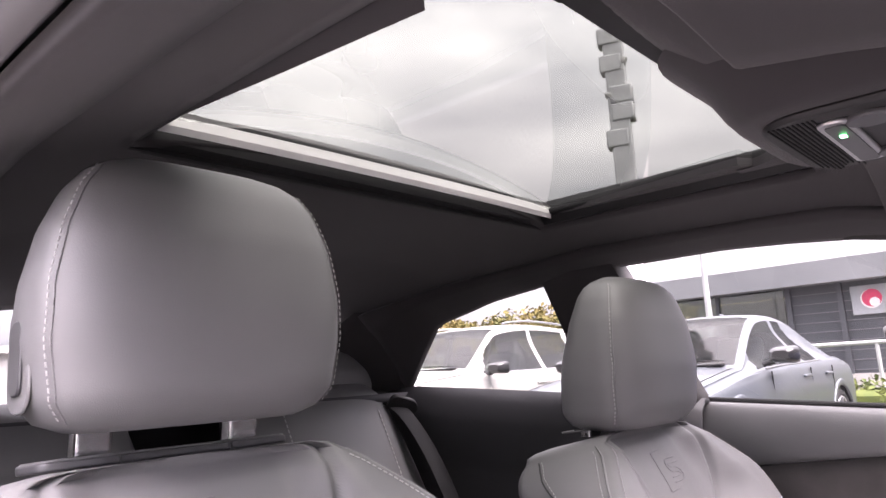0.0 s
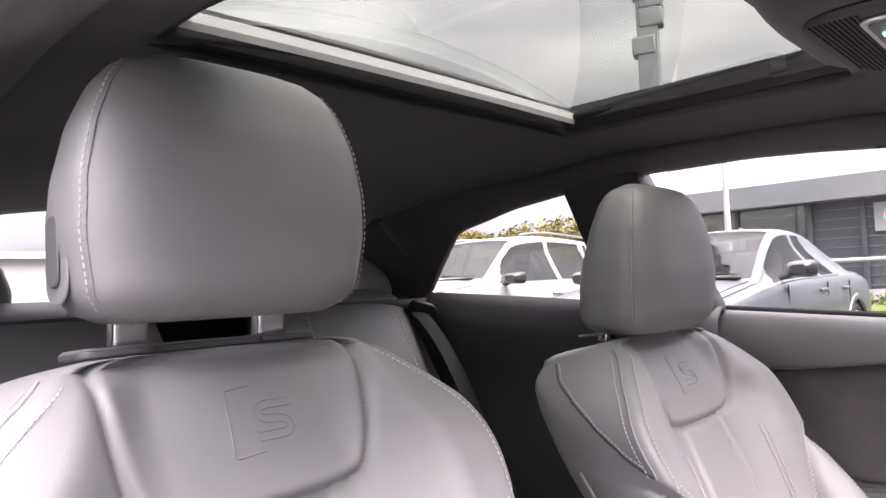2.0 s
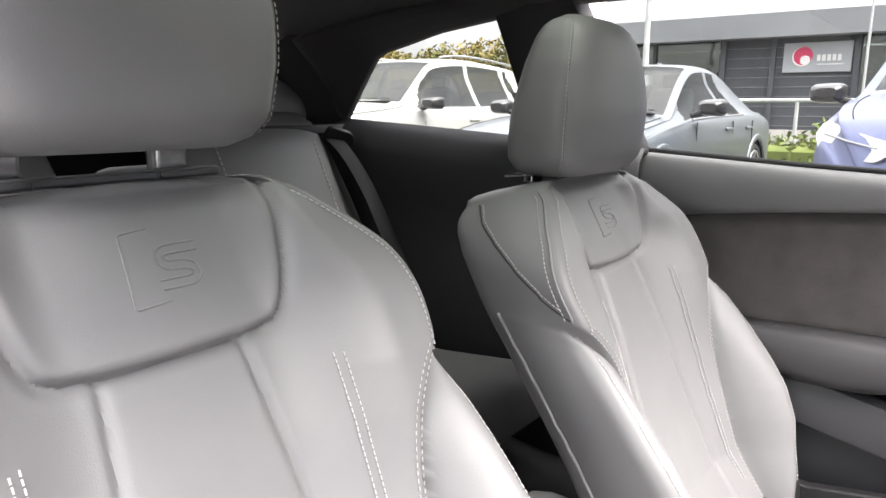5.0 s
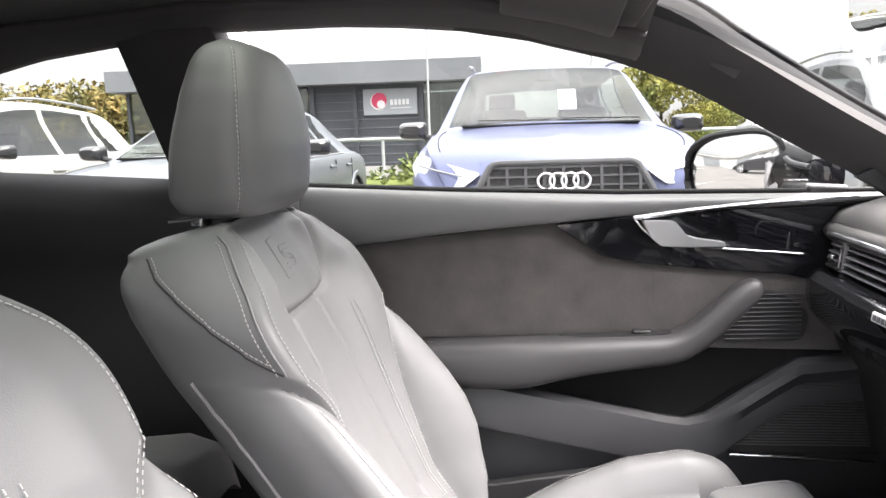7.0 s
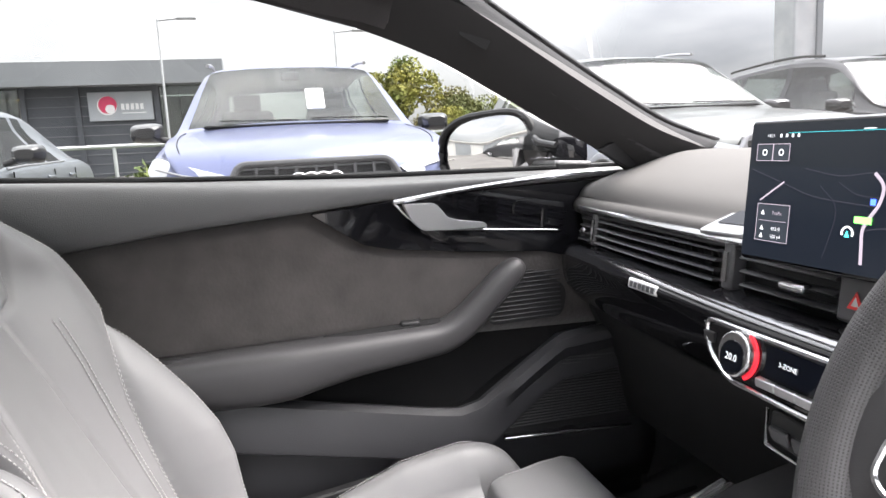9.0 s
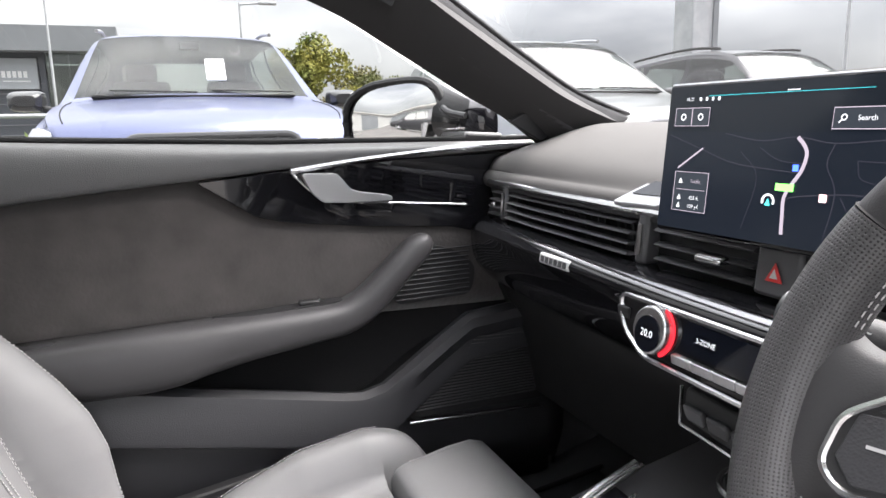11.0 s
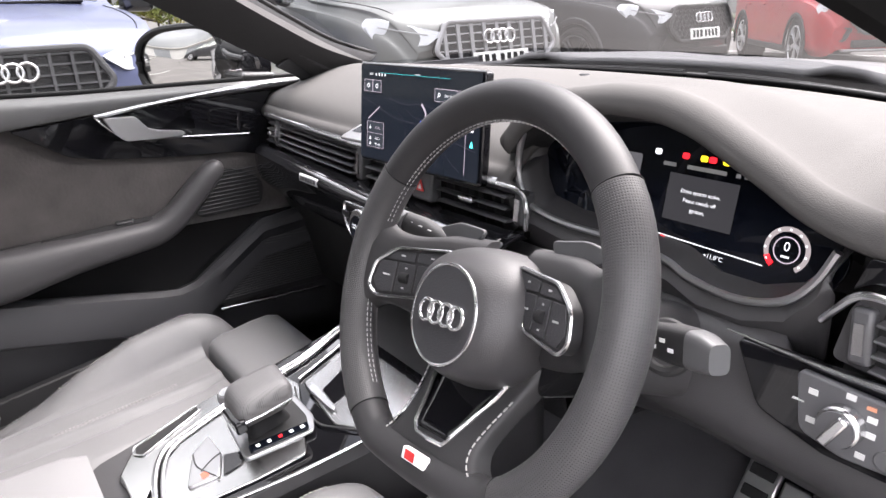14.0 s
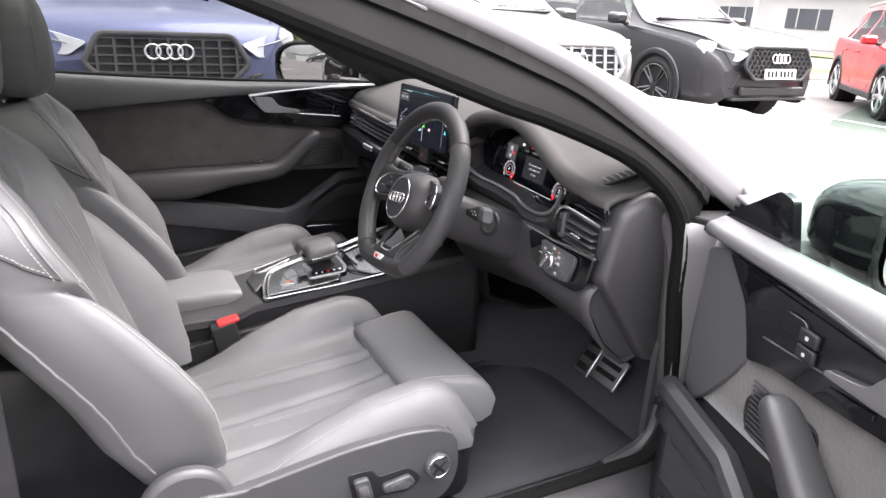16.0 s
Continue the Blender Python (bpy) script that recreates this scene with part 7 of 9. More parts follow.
# lower spoke: two leather legs about a gloss inlay, sinking towards the hub
rows = []
LEG = [(-0.160, 0.080, -0.006), (-0.150, 0.078, 0.004), (-0.140, 0.066, 0.008), (-0.130, 0.058, 0.006), (-0.118, 0.055, 0.000), (-0.100, 0.057, -0.012), (-0.080, 0.063, -0.024), (-0.060, 0.070, -0.034), (-0.040, 0.074, -0.040)]
for y, w, z in [tuple(q) for q in curve(LEG, 4)]:
    rows.append([WF @ Vector((x * w, y, z + dz)) for x, dz in ((-1.0, -0.022), (-1.0, -0.008), (-0.95, -0.002), (-0.85, 0.0), (-0.4, 0.0), (0.4, 0.0), (0.85, 0.0), (0.95, -0.002), (1.0, -0.008), (1.0, -0.022))])
part("lower_spoke", loft(rows), M_RIM, wheel, "broad leather lower spoke", sharp=60)
INL = [(-0.124, 0.0235, 0.0035), (-0.118, 0.0265, 0.0015), (-0.100, 0.034, -0.0105), (-0.080, 0.043, -0.0225), (-0.055, 0.050, -0.035)]
inl = [tuple(q) for q in curve(INL, 4)]
part("spoke_inlay", sheet([[WF @ Vector((x * w, y, z + 0.0012)) for x in np.linspace(-1, 1, 7)] for y, w, z in inl]), M_GLOSS, wheel, "gloss black spoke inlay", solid=0.002)
trim_l = [(-w, y, z + 0.002) for y, w, z in inl[::-1]] + [(-0.019, -0.1285, 0.0065), (0.0, -0.1295, 0.007), (0.019, -0.1285, 0.0065)] + [(w, y, z + 0.002) for y, w, z in inl]
part("spoke_trim", tube([WF @ Vector(p) for p in trim_l], 0.0023, 8, 1, wz), M_CHROME, wheel, "bright spoke trim")
for s in (-1, 1):
    edge = [WF @ Vector((s * (w - 0.0035), y, z + 0.0012)) for y, w, z in [tuple(q) for q in curve(LEG, 6)][8:38]]
    part("spoke_stitching", stitches(edge, wz, 0.0065, 0.0048, 0.0014), M_STITCH, wheel)
bd = part("rim_badge", prism(rounded(rect(0, -0.1465, 0.034, 0.011), 0.002), WF @ Matrix.Translation((0, 0, 0.0135)), 0.006), M_MARK, wheel, "small red and white badge", bevel=0.0006)
part("badge_red", prism(rect(-0.005, -0.1465, 0.014, 0.0080), WF @ Matrix.Translation((0, 0, 0.0197)), 0.0005), M_REDP, bd, smooth=False)
# column
col = thing("steering_column", "black steering column shroud with stalks", "steering column", (0.37, 0.16, 0.74))
rings = []
for k in np.linspace(0, 1, 6):
    rings.append([WF @ Vector((x * (1 - 0.1 * (1 - k)), y * (1 - 0.1 * (1 - k)) - 0.012, -0.03 - 0.23 * k)) for x, y in rounded([(-0.075, -0.055), (0.075, -0.055), (0.08, 0.045), (-0.08, 0.045)], 0.03)])
part("column_shroud", loft(rings), M_SOFT, col)
for s in (-1, 1):
    way = ((s * 0.06, 0.025, -0.075), (s * 0.11, 0.035, -0.072), (s * 0.165, 0.052, -0.06), (s * 0.215, 0.062, -0.045)) if s < 0 else ((0.06, -0.002, -0.125), (0.11, 0.008, -0.117), (0.145, 0.021, -0.100), (0.165, 0.028, -0.090))
    tip = ((s * 0.190, 0.056, -0.050), (s * 0.226, 0.064, -0.041)) if s < 0 else ((0.150, 0.024, -0.098), (0.186, 0.035, -0.080))
    if s < 0:
        st = part("stalk", tube([WF @ Vector(p) for p in way], [0.012, 0.013, 0.014, 0.011], 12, 0.75, wz), M_HARD, col, "black control stalk")
        part("stalk_end", tube([WF @ Vector(p) for p in tip], [0.0130, 0.0125], 12, 0.8, wz), M_GREY, st, "grey stalk end")
        for i in range(3):
            part("stalk_print", box(*(WF @ Vector((s * (0.14 + 0.018 * i), 0.052 + 0.003 * i, -0.048))), 0.005, 0.001, 0.002, 69), M_PRINT, st)
    else:
        SF = face_plane((0.486, 0.112, 0.808), (0.088, -0.022, 0.022), (-0.1, 0.2, 0.97))
        sec = lambda x, h, d, lift=0.0: [SF @ Vector((x, y + lift, z)) for y, z in rounded([(-h, -d), (h, -d), (h, d), (-h, d)], min(h, d) * 0.7)]
        st = part("stalk", loft([sec(-0.03, 0.009, 0.009), sec(0.0, 0.010, 0.010), sec(0.018, 0.0125, 0.012), sec(0.045, 0.0150, 0.013), sec(0.068, 0.0150, 0.012)]), M_HARD, col, "black control stalk", sharp=50)
        part("stalk_end", loft([sec(0.068, 0.0148, 0.0118), sec(0.080, 0.0142, 0.0112, -0.001), sec(0.092, 0.0110, 0.0095, -0.003)]), M_SLAT, st, "light grey stalk end", sharp=50)
        for i in range(4):
            part("stalk_print", moved(box(0.026 + 0.010 * i, 0.003 - 0.006 * (i % 2), 0.0135, 0.006, 0.003, 0.0006), SF), M_MARK, st)
part("ignition_ring", moved(torus(0.021, 0.005, 28, 8), pose(0.486, 0.150, 0.782, 72, 0, 12)), M_HARD, col, "black lock ring")

# ---- centre console ----
con = thing("centre_console", "piano black centre console with satin metal plates and chrome rails", "console", (-0.02, 0.0, 0.25))


def con_z(y):
    return float(np.interp(y, [-0.62, -0.28, -0.25, 0.15, 0.36], [0.47, 0.485, 0.5038, 0.5698, 0.590]))


rows = []
for y in np.linspace(-0.62, 0.36, 40):
    z = con_z(y)
    xl = float(np.interp(y, [-0.62, -0.26, -0.20, -0.10, 0.15, 0.36], [-0.125, -0.110, -0.118, -0.128, -0.150, -0.175]))
    xr = float(np.interp(y, [-0.62, -0.26, -0.20, 0.05, 0.20, 0.36], [0.080, 0.090, 0.097, 0.134, 0.138, 0.145]))
    rows.append([(xl + 0.03, y, 0.24), (xl + 0.028, y, z - 0.10), (xl + 0.004, y, z - 0.03), (xl, y, z - 0.010), (xl + 0.004, y, z - 0.004), (xr - 0.004, y, z - 0.004), (xr, y, z - 0.008), (xr + 0.002, y, z - 0.024),
                 (xr - 0.010, y, z - 0.032), (xr - 0.024, y, z - 0.10), (xr - 0.024, y, 0.24)])
part("console_body", sheet(rows), M_SOFT, con, "black console sides", solid=0.01, sharp=30)


CON_M = Matrix(((1, 0, 0, 0), (0, 1, 0, 0), (0, 0.165, 1, 0.545), (0, 0, 0, 1)))


def con_plate(name, pts, up, mtl, label="", bevel=0.001, parent=con, thick=0.004):
    return part(name, prism(pts, CON_M @ Matrix.Translation((0, 0, up)), thick), mtl, parent, label, bevel=bevel)


def con_line(name, pts, r, flat, mtl, label="", up=0.004, parent=con, n=6, closed=False):
    line = [(x, y, 0.545 + 0.165 * y + up) for x, y in (curve(pts, n) if not closed else pts)]
    return part(name, tube(line, r, 8, flat, (0, 0, 1), closed=closed), mtl, parent, label)


con_plate("gloss_plate", rounded([(-0.050, -0.232), (0.098, -0.222), (0.118, -0.06), (0.140, 0.05), (0.146, 0.16), (-0.150, 0.16), (-0.128, 0.0), (-0.124, -0.10), (-0.100, -0.20)], 0.008), -0.004, M_GLOSS, "piano black console top")
# plate beside the passenger with its key tray
con_plate("side_plate", rounded([(-0.048, -0.229), (0.044, -0.229), (0.000, -0.199), (-0.054, -0.168), (-0.086, -0.080), (-0.096, -0.012), (-0.122, -0.012), (-0.121, -0.10), (-0.092, -0.20)], 0.006), 0.0005, M_CONSOLE, "satin metal side plate", 0.0015)
tray = con_plate("key_tray", rounded([(-0.074, -0.203), (-0.064, -0.196), (-0.101, -0.108), (-0.114, -0.108), (-0.088, -0.200)], 0.004), 0.0016, M_RUBBER, "black key tray", 0.0005)
con_line("tray_rim", rounded([(-0.076, -0.206), (-0.062, -0.197), (-0.100, -0.106), (-0.116, -0.106), (-0.091, -0.202)], 0.005), 0.0012, 1.0, M_CHROME, "", 0.006, tray, closed=True)
# double chrome rail sweeping round the rear of the shift plate
RAIL = [(0.093, -0.213), (0.050, -0.205), (0.003, -0.194), (-0.036, -0.178), (-0.056, -0.158), (-0.068, -0.120), (-0.080, -0.079), (-0.091, -0.033), (-0.098, 0.043), (-0.112, 0.09), (-0.130, 0.135), (-0.146, 0.20)]
for off, r in ((-0.0045, 0.0042), (0.0050, 0.0030)):
    sh = []
    for i, q in enumerate(RAIL):
        a, b = RAIL[max(i - 1, 0)], RAIL[min(i + 1, len(RAIL) - 1)]
        d = Vector((b[0] - a[0], b[1] - a[1])).normalized()
        sh.append((q[0] + d.y * off, q[1] - d.x * off))
    con_line("chrome_rail", sh, r, 0.8, M_CHROME, "polished chrome console rail", 0.004)
con_line("chrome_rail", [(-0.056, 0.03), (-0.070, 0.07), (-0.088, 0.12), (-0.104, 0.165)], 0.0026, 0.8, M_CHROME, "", 0.003)
con_line("edge_rail", [(0.093, -0.213), (0.110, -0.13), (0.127, -0.054), (0.139, 0.043), (0.146, 0.15)], 0.0022, 0.8, M_CHROME, "thin chrome edge line", 0.002)
# shift gate: metal surround, inner frame, dark gate, keys
gp = con_plate("shift_plate", rounded([(0.080, -0.207), (0.006, -0.188), (-0.030, -0.172), (-0.048, -0.150), (-0.072, -0.060), (-0.080, 0.018), (-0.042, 0.024), (0.106, -0.036), (0.100, -0.10)], 0.006), 0.0008, M_CONSOLE, "satin metal shift gate plate", 0.0015)
con_plate("shift_gate", rounded([(-0.036, -0.090), (0.058, -0.099), (0.076, -0.010), (0.046, 0.004), (-0.040, 0.006)], 0.008), 0.004, M_ALU, "bright shift gate frame", 0.0015, gp)
gi = con_plate("gate_inlay", rounded([(-0.026, -0.066), (0.052, -0.090), (0.068, -0.014), (0.040, -0.004), (-0.032, -0.002)], 0.006), 0.0056, M_HARD, "dark shift gate", 0.001, gp)
con_plate("gear_scale", rounded([(0.040, -0.088), (0.056, -0.090), (0.070, -0.014), (0.056, -0.010)], 0.004), 0.0072, M_SCREEN, "dark lit gear scale", 0.0006, gp)
for i in range(5):
    y = -0.078 + i * 0.0145
    con_plate("gear_print", rect(0.0505 + i * 0.0027, y, 0.006, 0.005), 0.0114, M_RED_GLOW if i == 2 else M_MARK, "", 0, gi, 0.0005)
kp = con_plate("key_pad", rounded([(0.052, -0.172), (0.062, -0.134), (0.020, -0.117), (-0.028, -0.118), (-0.008, -0.146)], 0.006), 0.0046, M_ALU, "bright start and brake keys", 0.0012, gp)
con_line("key_line", [(-0.006, -0.146), (0.024, -0.150), (0.064, -0.136)], 0.0010, 0.8, M_HARD, "", 0.0088, kp, 3)
con_line("key_line", [(0.020, -0.118), (0.026, -0.134), (0.036, -0.149)], 0.0010, 0.8, M_HARD, "", 0.0088, kp, 3)
con_plate("brake_print", rounded(rect(0.046, -0.148, 0.012, 0.009), 0.003), 0.0088, glow("brake_key_lamp", (0.7, 0.16, 0.10), 0.5), "lit red brake key", 0, kp, 0.0005)
con_plate("dark_key", rounded([(0.024, -0.116), (0.064, -0.130), (0.060, -0.102), (0.036, -0.096)], 0.004), 0.0030, M_GLOSS, "black gloss key", 0.001, gp)
# cup holder lid with its handle
cup = con_plate("cup_lid", rounded([(-0.040, 0.030), (0.082, 0.016), (0.128, 0.043), (0.134, 0.140), (-0.085, 0.140), (-0.050, 0.068)], 0.006), 0.0008, M_CONSOLE, "satin metal cup holder lid", 0.0015)
con_line("lid_gap", [(-0.040, 0.016), (0.000, 0.004), (0.060, 0.002), (0.085, 0.012), (0.128, 0.040)], 0.0016, 0.6, M_HARD, "", 0.0046, cup, 3)
con_plate("lid_handle", rounded([(-0.022, 0.026), (-0.010, 0.024), (0.056, 0.024), (0.060, 0.032), (-0.012, 0.038)], 0.004), 0.006, M_CHROME, "chrome lid handle", 0.0015, cup, 0.005)
# thin black patch stands for the dark reflection on the lid
con_plate("lid_recess", rounded([(0.000, 0.040), (0.044, 0.036), (0.030, 0.098), (-0.030, 0.104)], 0.006), 0.0045, M_GLOSS, "dark reflection on the lid, laid on as a black patch", 0.0006, cup, 0.001)
vk = part("volume_knob", moved(cyl(0.0135, 0.012, 32), CON_M @ pose(-0.098, -0.066, 0.008)), M_ALU, con, "aluminium volume knob", bevel=0.0015)
part("knob_cap", moved(cyl(0.0105, 0.002, 28), CON_M @ pose(-0.098, -0.066, 0.0148)), M_CHROME, vk)
for i in range(2):
    part("cup_ring", moved(torus(0.038, 0.0035, 36, 8), pose(-0.045 + i * 0.085, 0.27, 0.590, 6)), M_CHROME, con, "chrome cup holder ring")
    part("cup_well", moved(cyl(0.036, 0.05, 28), pose(-0.045 + i * 0.085, 0.275, 0.565)), M_RUBBER, con)
M_KNOB = dotted(mat("perforated_knob_leather", (0.085, 0.084, 0.086), 0.42), 0.0052, 0.0003, 0.55)
gear = thing("gear_selector", "perforated black leather gear selector with chrome key", "gear lever", (0.0, -0.050, 0.54))
part("gaiter", loft([[(0.004 + x * s, -0.044 + y * s - dy, z) for x, y in rounded([(-0.030, -0.034), (0.030, -0.034), (0.030, 0.034), (-0.030, 0.034)], 0.012)] for s, dy, z in ((1.0, 0.0, 0.540), (0.86, 0.003, 0.548), (0.80, 0.004, 0.553), (0.62, 0.008, 0.564), (0.60, 0.010, 0.576))]), M_RUBBER, gear, "black leather gaiter", sharp=40)
rings = []
for k in np.linspace(0, 1, 15):
    z = 0.570 + 0.040 * k
    s = float(np.interp(k, [0, 0.12, 0.30, 0.62, 0.80, 0.92, 1], [0.80, 0.93, 1.0, 0.97, 0.88, 0.74, 0.42]))
    rings.append([(0.004 + x * s, -0.054 + y * s + 0.004 * k, z + 0.18 * (y * s) - 0.05 * x * s) for x, y in rounded([(-0.036, -0.040), (0.036, -0.044), (0.040, 0.036), (-0.036, 0.040)], 0.016, 6)])
kn = loft(rings)
uvl = kn.loops.layers.uv.new("UVMap")
for f in kn.faces:
    for l in f.loops:
        l[uvl].uv = (l.vert.co.x + 0.4 * (l.vert.co.z - 0.6), l.vert.co.y)
part("knob", kn, M_KNOB, gear, "perforated leather knob", sharp=60)
part("release_key", box(0.018, -0.092, 0.571, 0.050, 0.016, 0.018, 10), M_GLOSS, gear, "black gloss release key", bevel=0.003)
part("key_trim", tube([(0.045, -0.088, 0.579), (0.047, -0.062, 0.583), (0.046, -0.024, 0.590)], 0.0025, 8, 0.7), M_CHROME, gear, "chrome trim under the knob")
part("release_button", box(0.006, -0.1005, 0.571, 0.012, 0.002, 0.008, 10), M_ALU, gear, bevel=0.0006)
arm = thing("storage_box", "grey leather lidded storage box between the seats", "storage box", (-0.06, -0.42, 0.45))
rings = []
for y in np.linspace(-0.62, -0.255, 14):
    e = max(0.0, (abs(y + 0.4375) - 0.1525) / 0.03)
    s = 1 - 0.05 * e * e
    rings.append([(-0.065 + x * s, y, 0.478 + z * (1 - 0.2 * e * e)) for x, z in rounded([(-0.085, -0.030), (0.085, -0.030), (0.085, 0.034), (-0.085, 0.034)], 0.020)])
part("lid", loft(rings), M_LEATHER, arm, sharp=60)
part("stitching", stitches([(0.0215, y, 0.474) for y in np.linspace(-0.60, -0.26, 40)], Vector((1, 0, 0)), 0.007, 0.005, 0.002), M_STITCH, arm)
part("stitching", stitches([(-0.065 + x, -0.2535, 0.474) for x in np.linspace(-0.07, 0.07, 20)], Vector((0, 1, 0)), 0.007, 0.005, 0.002), M_STITCH, arm)
part("box_body", box(-0.062, -0.44, 0.42, 0.18, 0.36, 0.10), M_HARD, arm, bevel=0.01)
bk = thing("belt_buckle", "black belt buckle with red release key", "belt buckle", (0.115, -0.31, 0.42))
part("buckle_shell", box(0.113, -0.315, 0.435, 0.032, 0.060, 0.085, 12, 0, 0), M_HARD, bk, bevel=0.006)
part("release_key", box(0.113, -0.310, 0.479, 0.030, 0.050, 0.010, 12), M_REDP, bk, bevel=0.003)

# ---- pedals and mats ----
for nm, x, y, z, w, h, lab, rot in (("brake_pedal", 0.372, 0.565, 0.345, 0.055, 0.11, "steel faced brake pedal with rubber pads", 55), ("accelerator_pedal", 0.452, 0.56, 0.345, 0.095, 0.085, "steel framed accelerator pedal with rubber pads", 55)):
    pd = thing(nm, lab, "pedal", (x, y, z))
    part("pad", box(x, y, z, w, h, 0.010, rot), M_ALU, pd, bevel=0.004)
    nn = 3 if h > 0.1 else 2
    for i in range(nn):
        part("rubber_stud", moved(box(0, (i - (nn - 1) / 2) * h * 0.32, 0.007, w * 0.72, h * 0.16, 0.005), pose(x, y, z, rot)), M_RUBBER, pd, bevel=0.002)
    part("arm", tube([(x, y + 0.02, z + 0.01), (x, y + 0.06, z + 0.12), (x, y + 0.10, z + 0.25)], 0.012), M_HARD, pd)
for s in (-1, 1):
    mt = thing("floor_mat", "black carpet floor mat on the cabin floor", "floor mat", (s * 0.40, 0.25, 0.25), "floor mats")
    part("mat_carpet", sheet([[(s * 0.40 + x, y, z) for x in np.linspace(-0.24, 0.26, 10)] for y, z in ((0.02, 0.258), (0.35, 0.256), (0.42, 0.262), (0.50, 0.275))]), M_CARPET, mt, solid=0.008)
    part("mat_edge", tube([(s * 0.40 + x, y, z) for x, y, z in ((-0.24, 0.50, 0.277), (-0.24, 0.35, 0.258), (-0.24, 0.02, 0.26), (0.26, 0.02, 0.26), (0.26, 0.35, 0.258), (0.26, 0.50, 0.277))], 0.005), M_RUBBER, mt)
# driver door opening: rubber seal and hinge post
post = thing("hinge_post", "silver door post with black rubber seal", "door post", (0.78, 0.42, 0.3))
rows = [[(x, y + float(np.interp(z, [0.3, 0.6, 0.9], [0.02, 0.0, -0.03])), z) for x, y in ((0.765, 0.41), (0.768, 0.425), (0.782, 0.44), (0.80, 0.47), (0.84, 0.50), (0.87, 0.50), (0.89, 0.47))] for z in np.linspace(0.26, 0.845, 12)]
part("post_skin", sheet(rows), M_SILVER, post, "silver painted post", solid=0.008)
seal = curve([(0.645, -0.40, 1.205), (0.672, -0.20, 1.135), (0.688, -0.05, 1.082), (0.695, 0.03, 1.054), (0.702, 0.117, 1.027), (0.715, 0.23, 0.984), (0.728, 0.30, 0.948), (0.745, 0.36, 0.895), (0.757, 0.393, 0.83), (0.758, 0.405, 0.70), (0.762, 0.425, 0.55), (0.762, 0.44, 0.42), (0.762, 0.40, 0.345), (0.765, 0.30, 0.335), (0.765, 0.0, 0.33), (0.765, -0.5, 0.33)], 8)
part("door_seal", tube(seal, 0.017, 10), M_SEAL, post, "black rubber door seal")
rows = []
for i in range(66):
    q = np.array(seal[i])
    e = min(A_LO, key=lambda p: abs(p[1] - q[1] - 0.05))
    rows.append([tuple(q + np.array((-0.015, 0, 0.0))), tuple(q + np.array((0.012, 0.0, 0.012))), tuple(q * 0.6 + e * 0.4 + np.array((0.012, 0, 0.0))), tuple(q * 0.3 + e * 0.7 + np.array((0.004, 0, 0))), tuple(q * 0.25 + e * 0.75 + np.array((0.012, 0, 0))), tuple(e + np.array((0.002, 0, 0.004)))])
part("seal_channel", sheet(rows), M_SEAL, post, "dark pillar channel beside the seal", solid=0.006)
seal2 = curve([(0.60, -0.80, 1.248), (0.63, -0.60, 1.238), (0.645, -0.48, 1.215), (0.655, -0.40, 1.195)], 8)
part("roof_seal", tube(seal2, 0.014, 10), M_SEAL, post)
inner_trim = curve([(0.70, 0.36, 0.88), (0.735, 0.395, 0.80), (0.742, 0.41, 0.65), (0.742, 0.43, 0.45), (0.742, 0.40, 0.36), (0.745, 0.30, 0.33)], 8)
part("seal_lip", tube(inner_trim, 0.016, 10), M_SOFT, post, "dark inner seal trim")
part("check_strap", box(0.86, 0.475, 0.63, 0.10, 0.02, 0.022, 0, 0, 20), M_RUBBER, post, "black door check strap", bevel=0.003)
part("kick_panel", loft([[(0.728, y, z) for y, z in ((0.40, 0.28), (0.40, 0.56), (0.43, 0.75), (0.66, 0.72), (0.70, 0.28))], [(0.742, y, z) for y, z in ((0.40, 0.28), (0.40, 0.56), (0.43, 0.75), (0.66, 0.72), (0.70, 0.28))]]), M_SOFT, post, "black kick panel")
part("post_cap", loft([[(x, y, z) for x, y in rounded([(0.735, 0.40), (0.80, 0.415), (0.90, 0.47), (0.87, 0.56), (0.76, 0.56)], 0.02)] for z in (0.835, 0.850, 0.856)]), M_RUBBER, post, "black cap on the door post", bevel=0.003)

# ---- parked cars ----
def paint(name, color, metal=0.25, rough=0.36):
    return mat(name, color, rough, metal, tone=0.06, tone_scale=2.0, coat=0.4, spec=0.4)


M_TYRE = mat("tyre_rubber", (0.018, 0.018, 0.019), 0.85, grain=0.4, grain_scale=200)
M_GRILLE = mat("satin_grey_grille", (0.30, 0.30, 0.31), 0.4, 0.5)
M_CLAD = mat("black_cladding", (0.02, 0.02, 0.021), 0.6, grain=0.3, grain_scale=300)
M_LAMP = mat("headlamp_lens", (0.72, 0.74, 0.77), 0.16, 0.1, coat=0.6)
M_DARKLENS = mat("dark_lamp_housing", (0.10, 0.105, 0.11), 0.15, coat=1.0)
M_PLATE = mat("white_plate", (0.75, 0.75, 0.74), 0.45)
M_CABIN = mat("dark_cabin", (0.03, 0.03, 0.032), 0.8)
M_RIMSIL = mat("silver_wheel", (0.55, 0.55, 0.56), 0.3, 0.8)
M_RIMBLK = mat("black_wheel", (0.025, 0.025, 0.026), 0.25, 0.3, coat=0.6)


def spline(xs_, table):
    """Smooth columns over stations."""
    xs0 = [r[0] for r in table]
    dense = curve([np.array(r, float) for r in table], 8)
    d = np.array(dense)
    return [np.interp(xs_, d[:, 0], d[:, i]) for i in range(1, d.shape[1])]


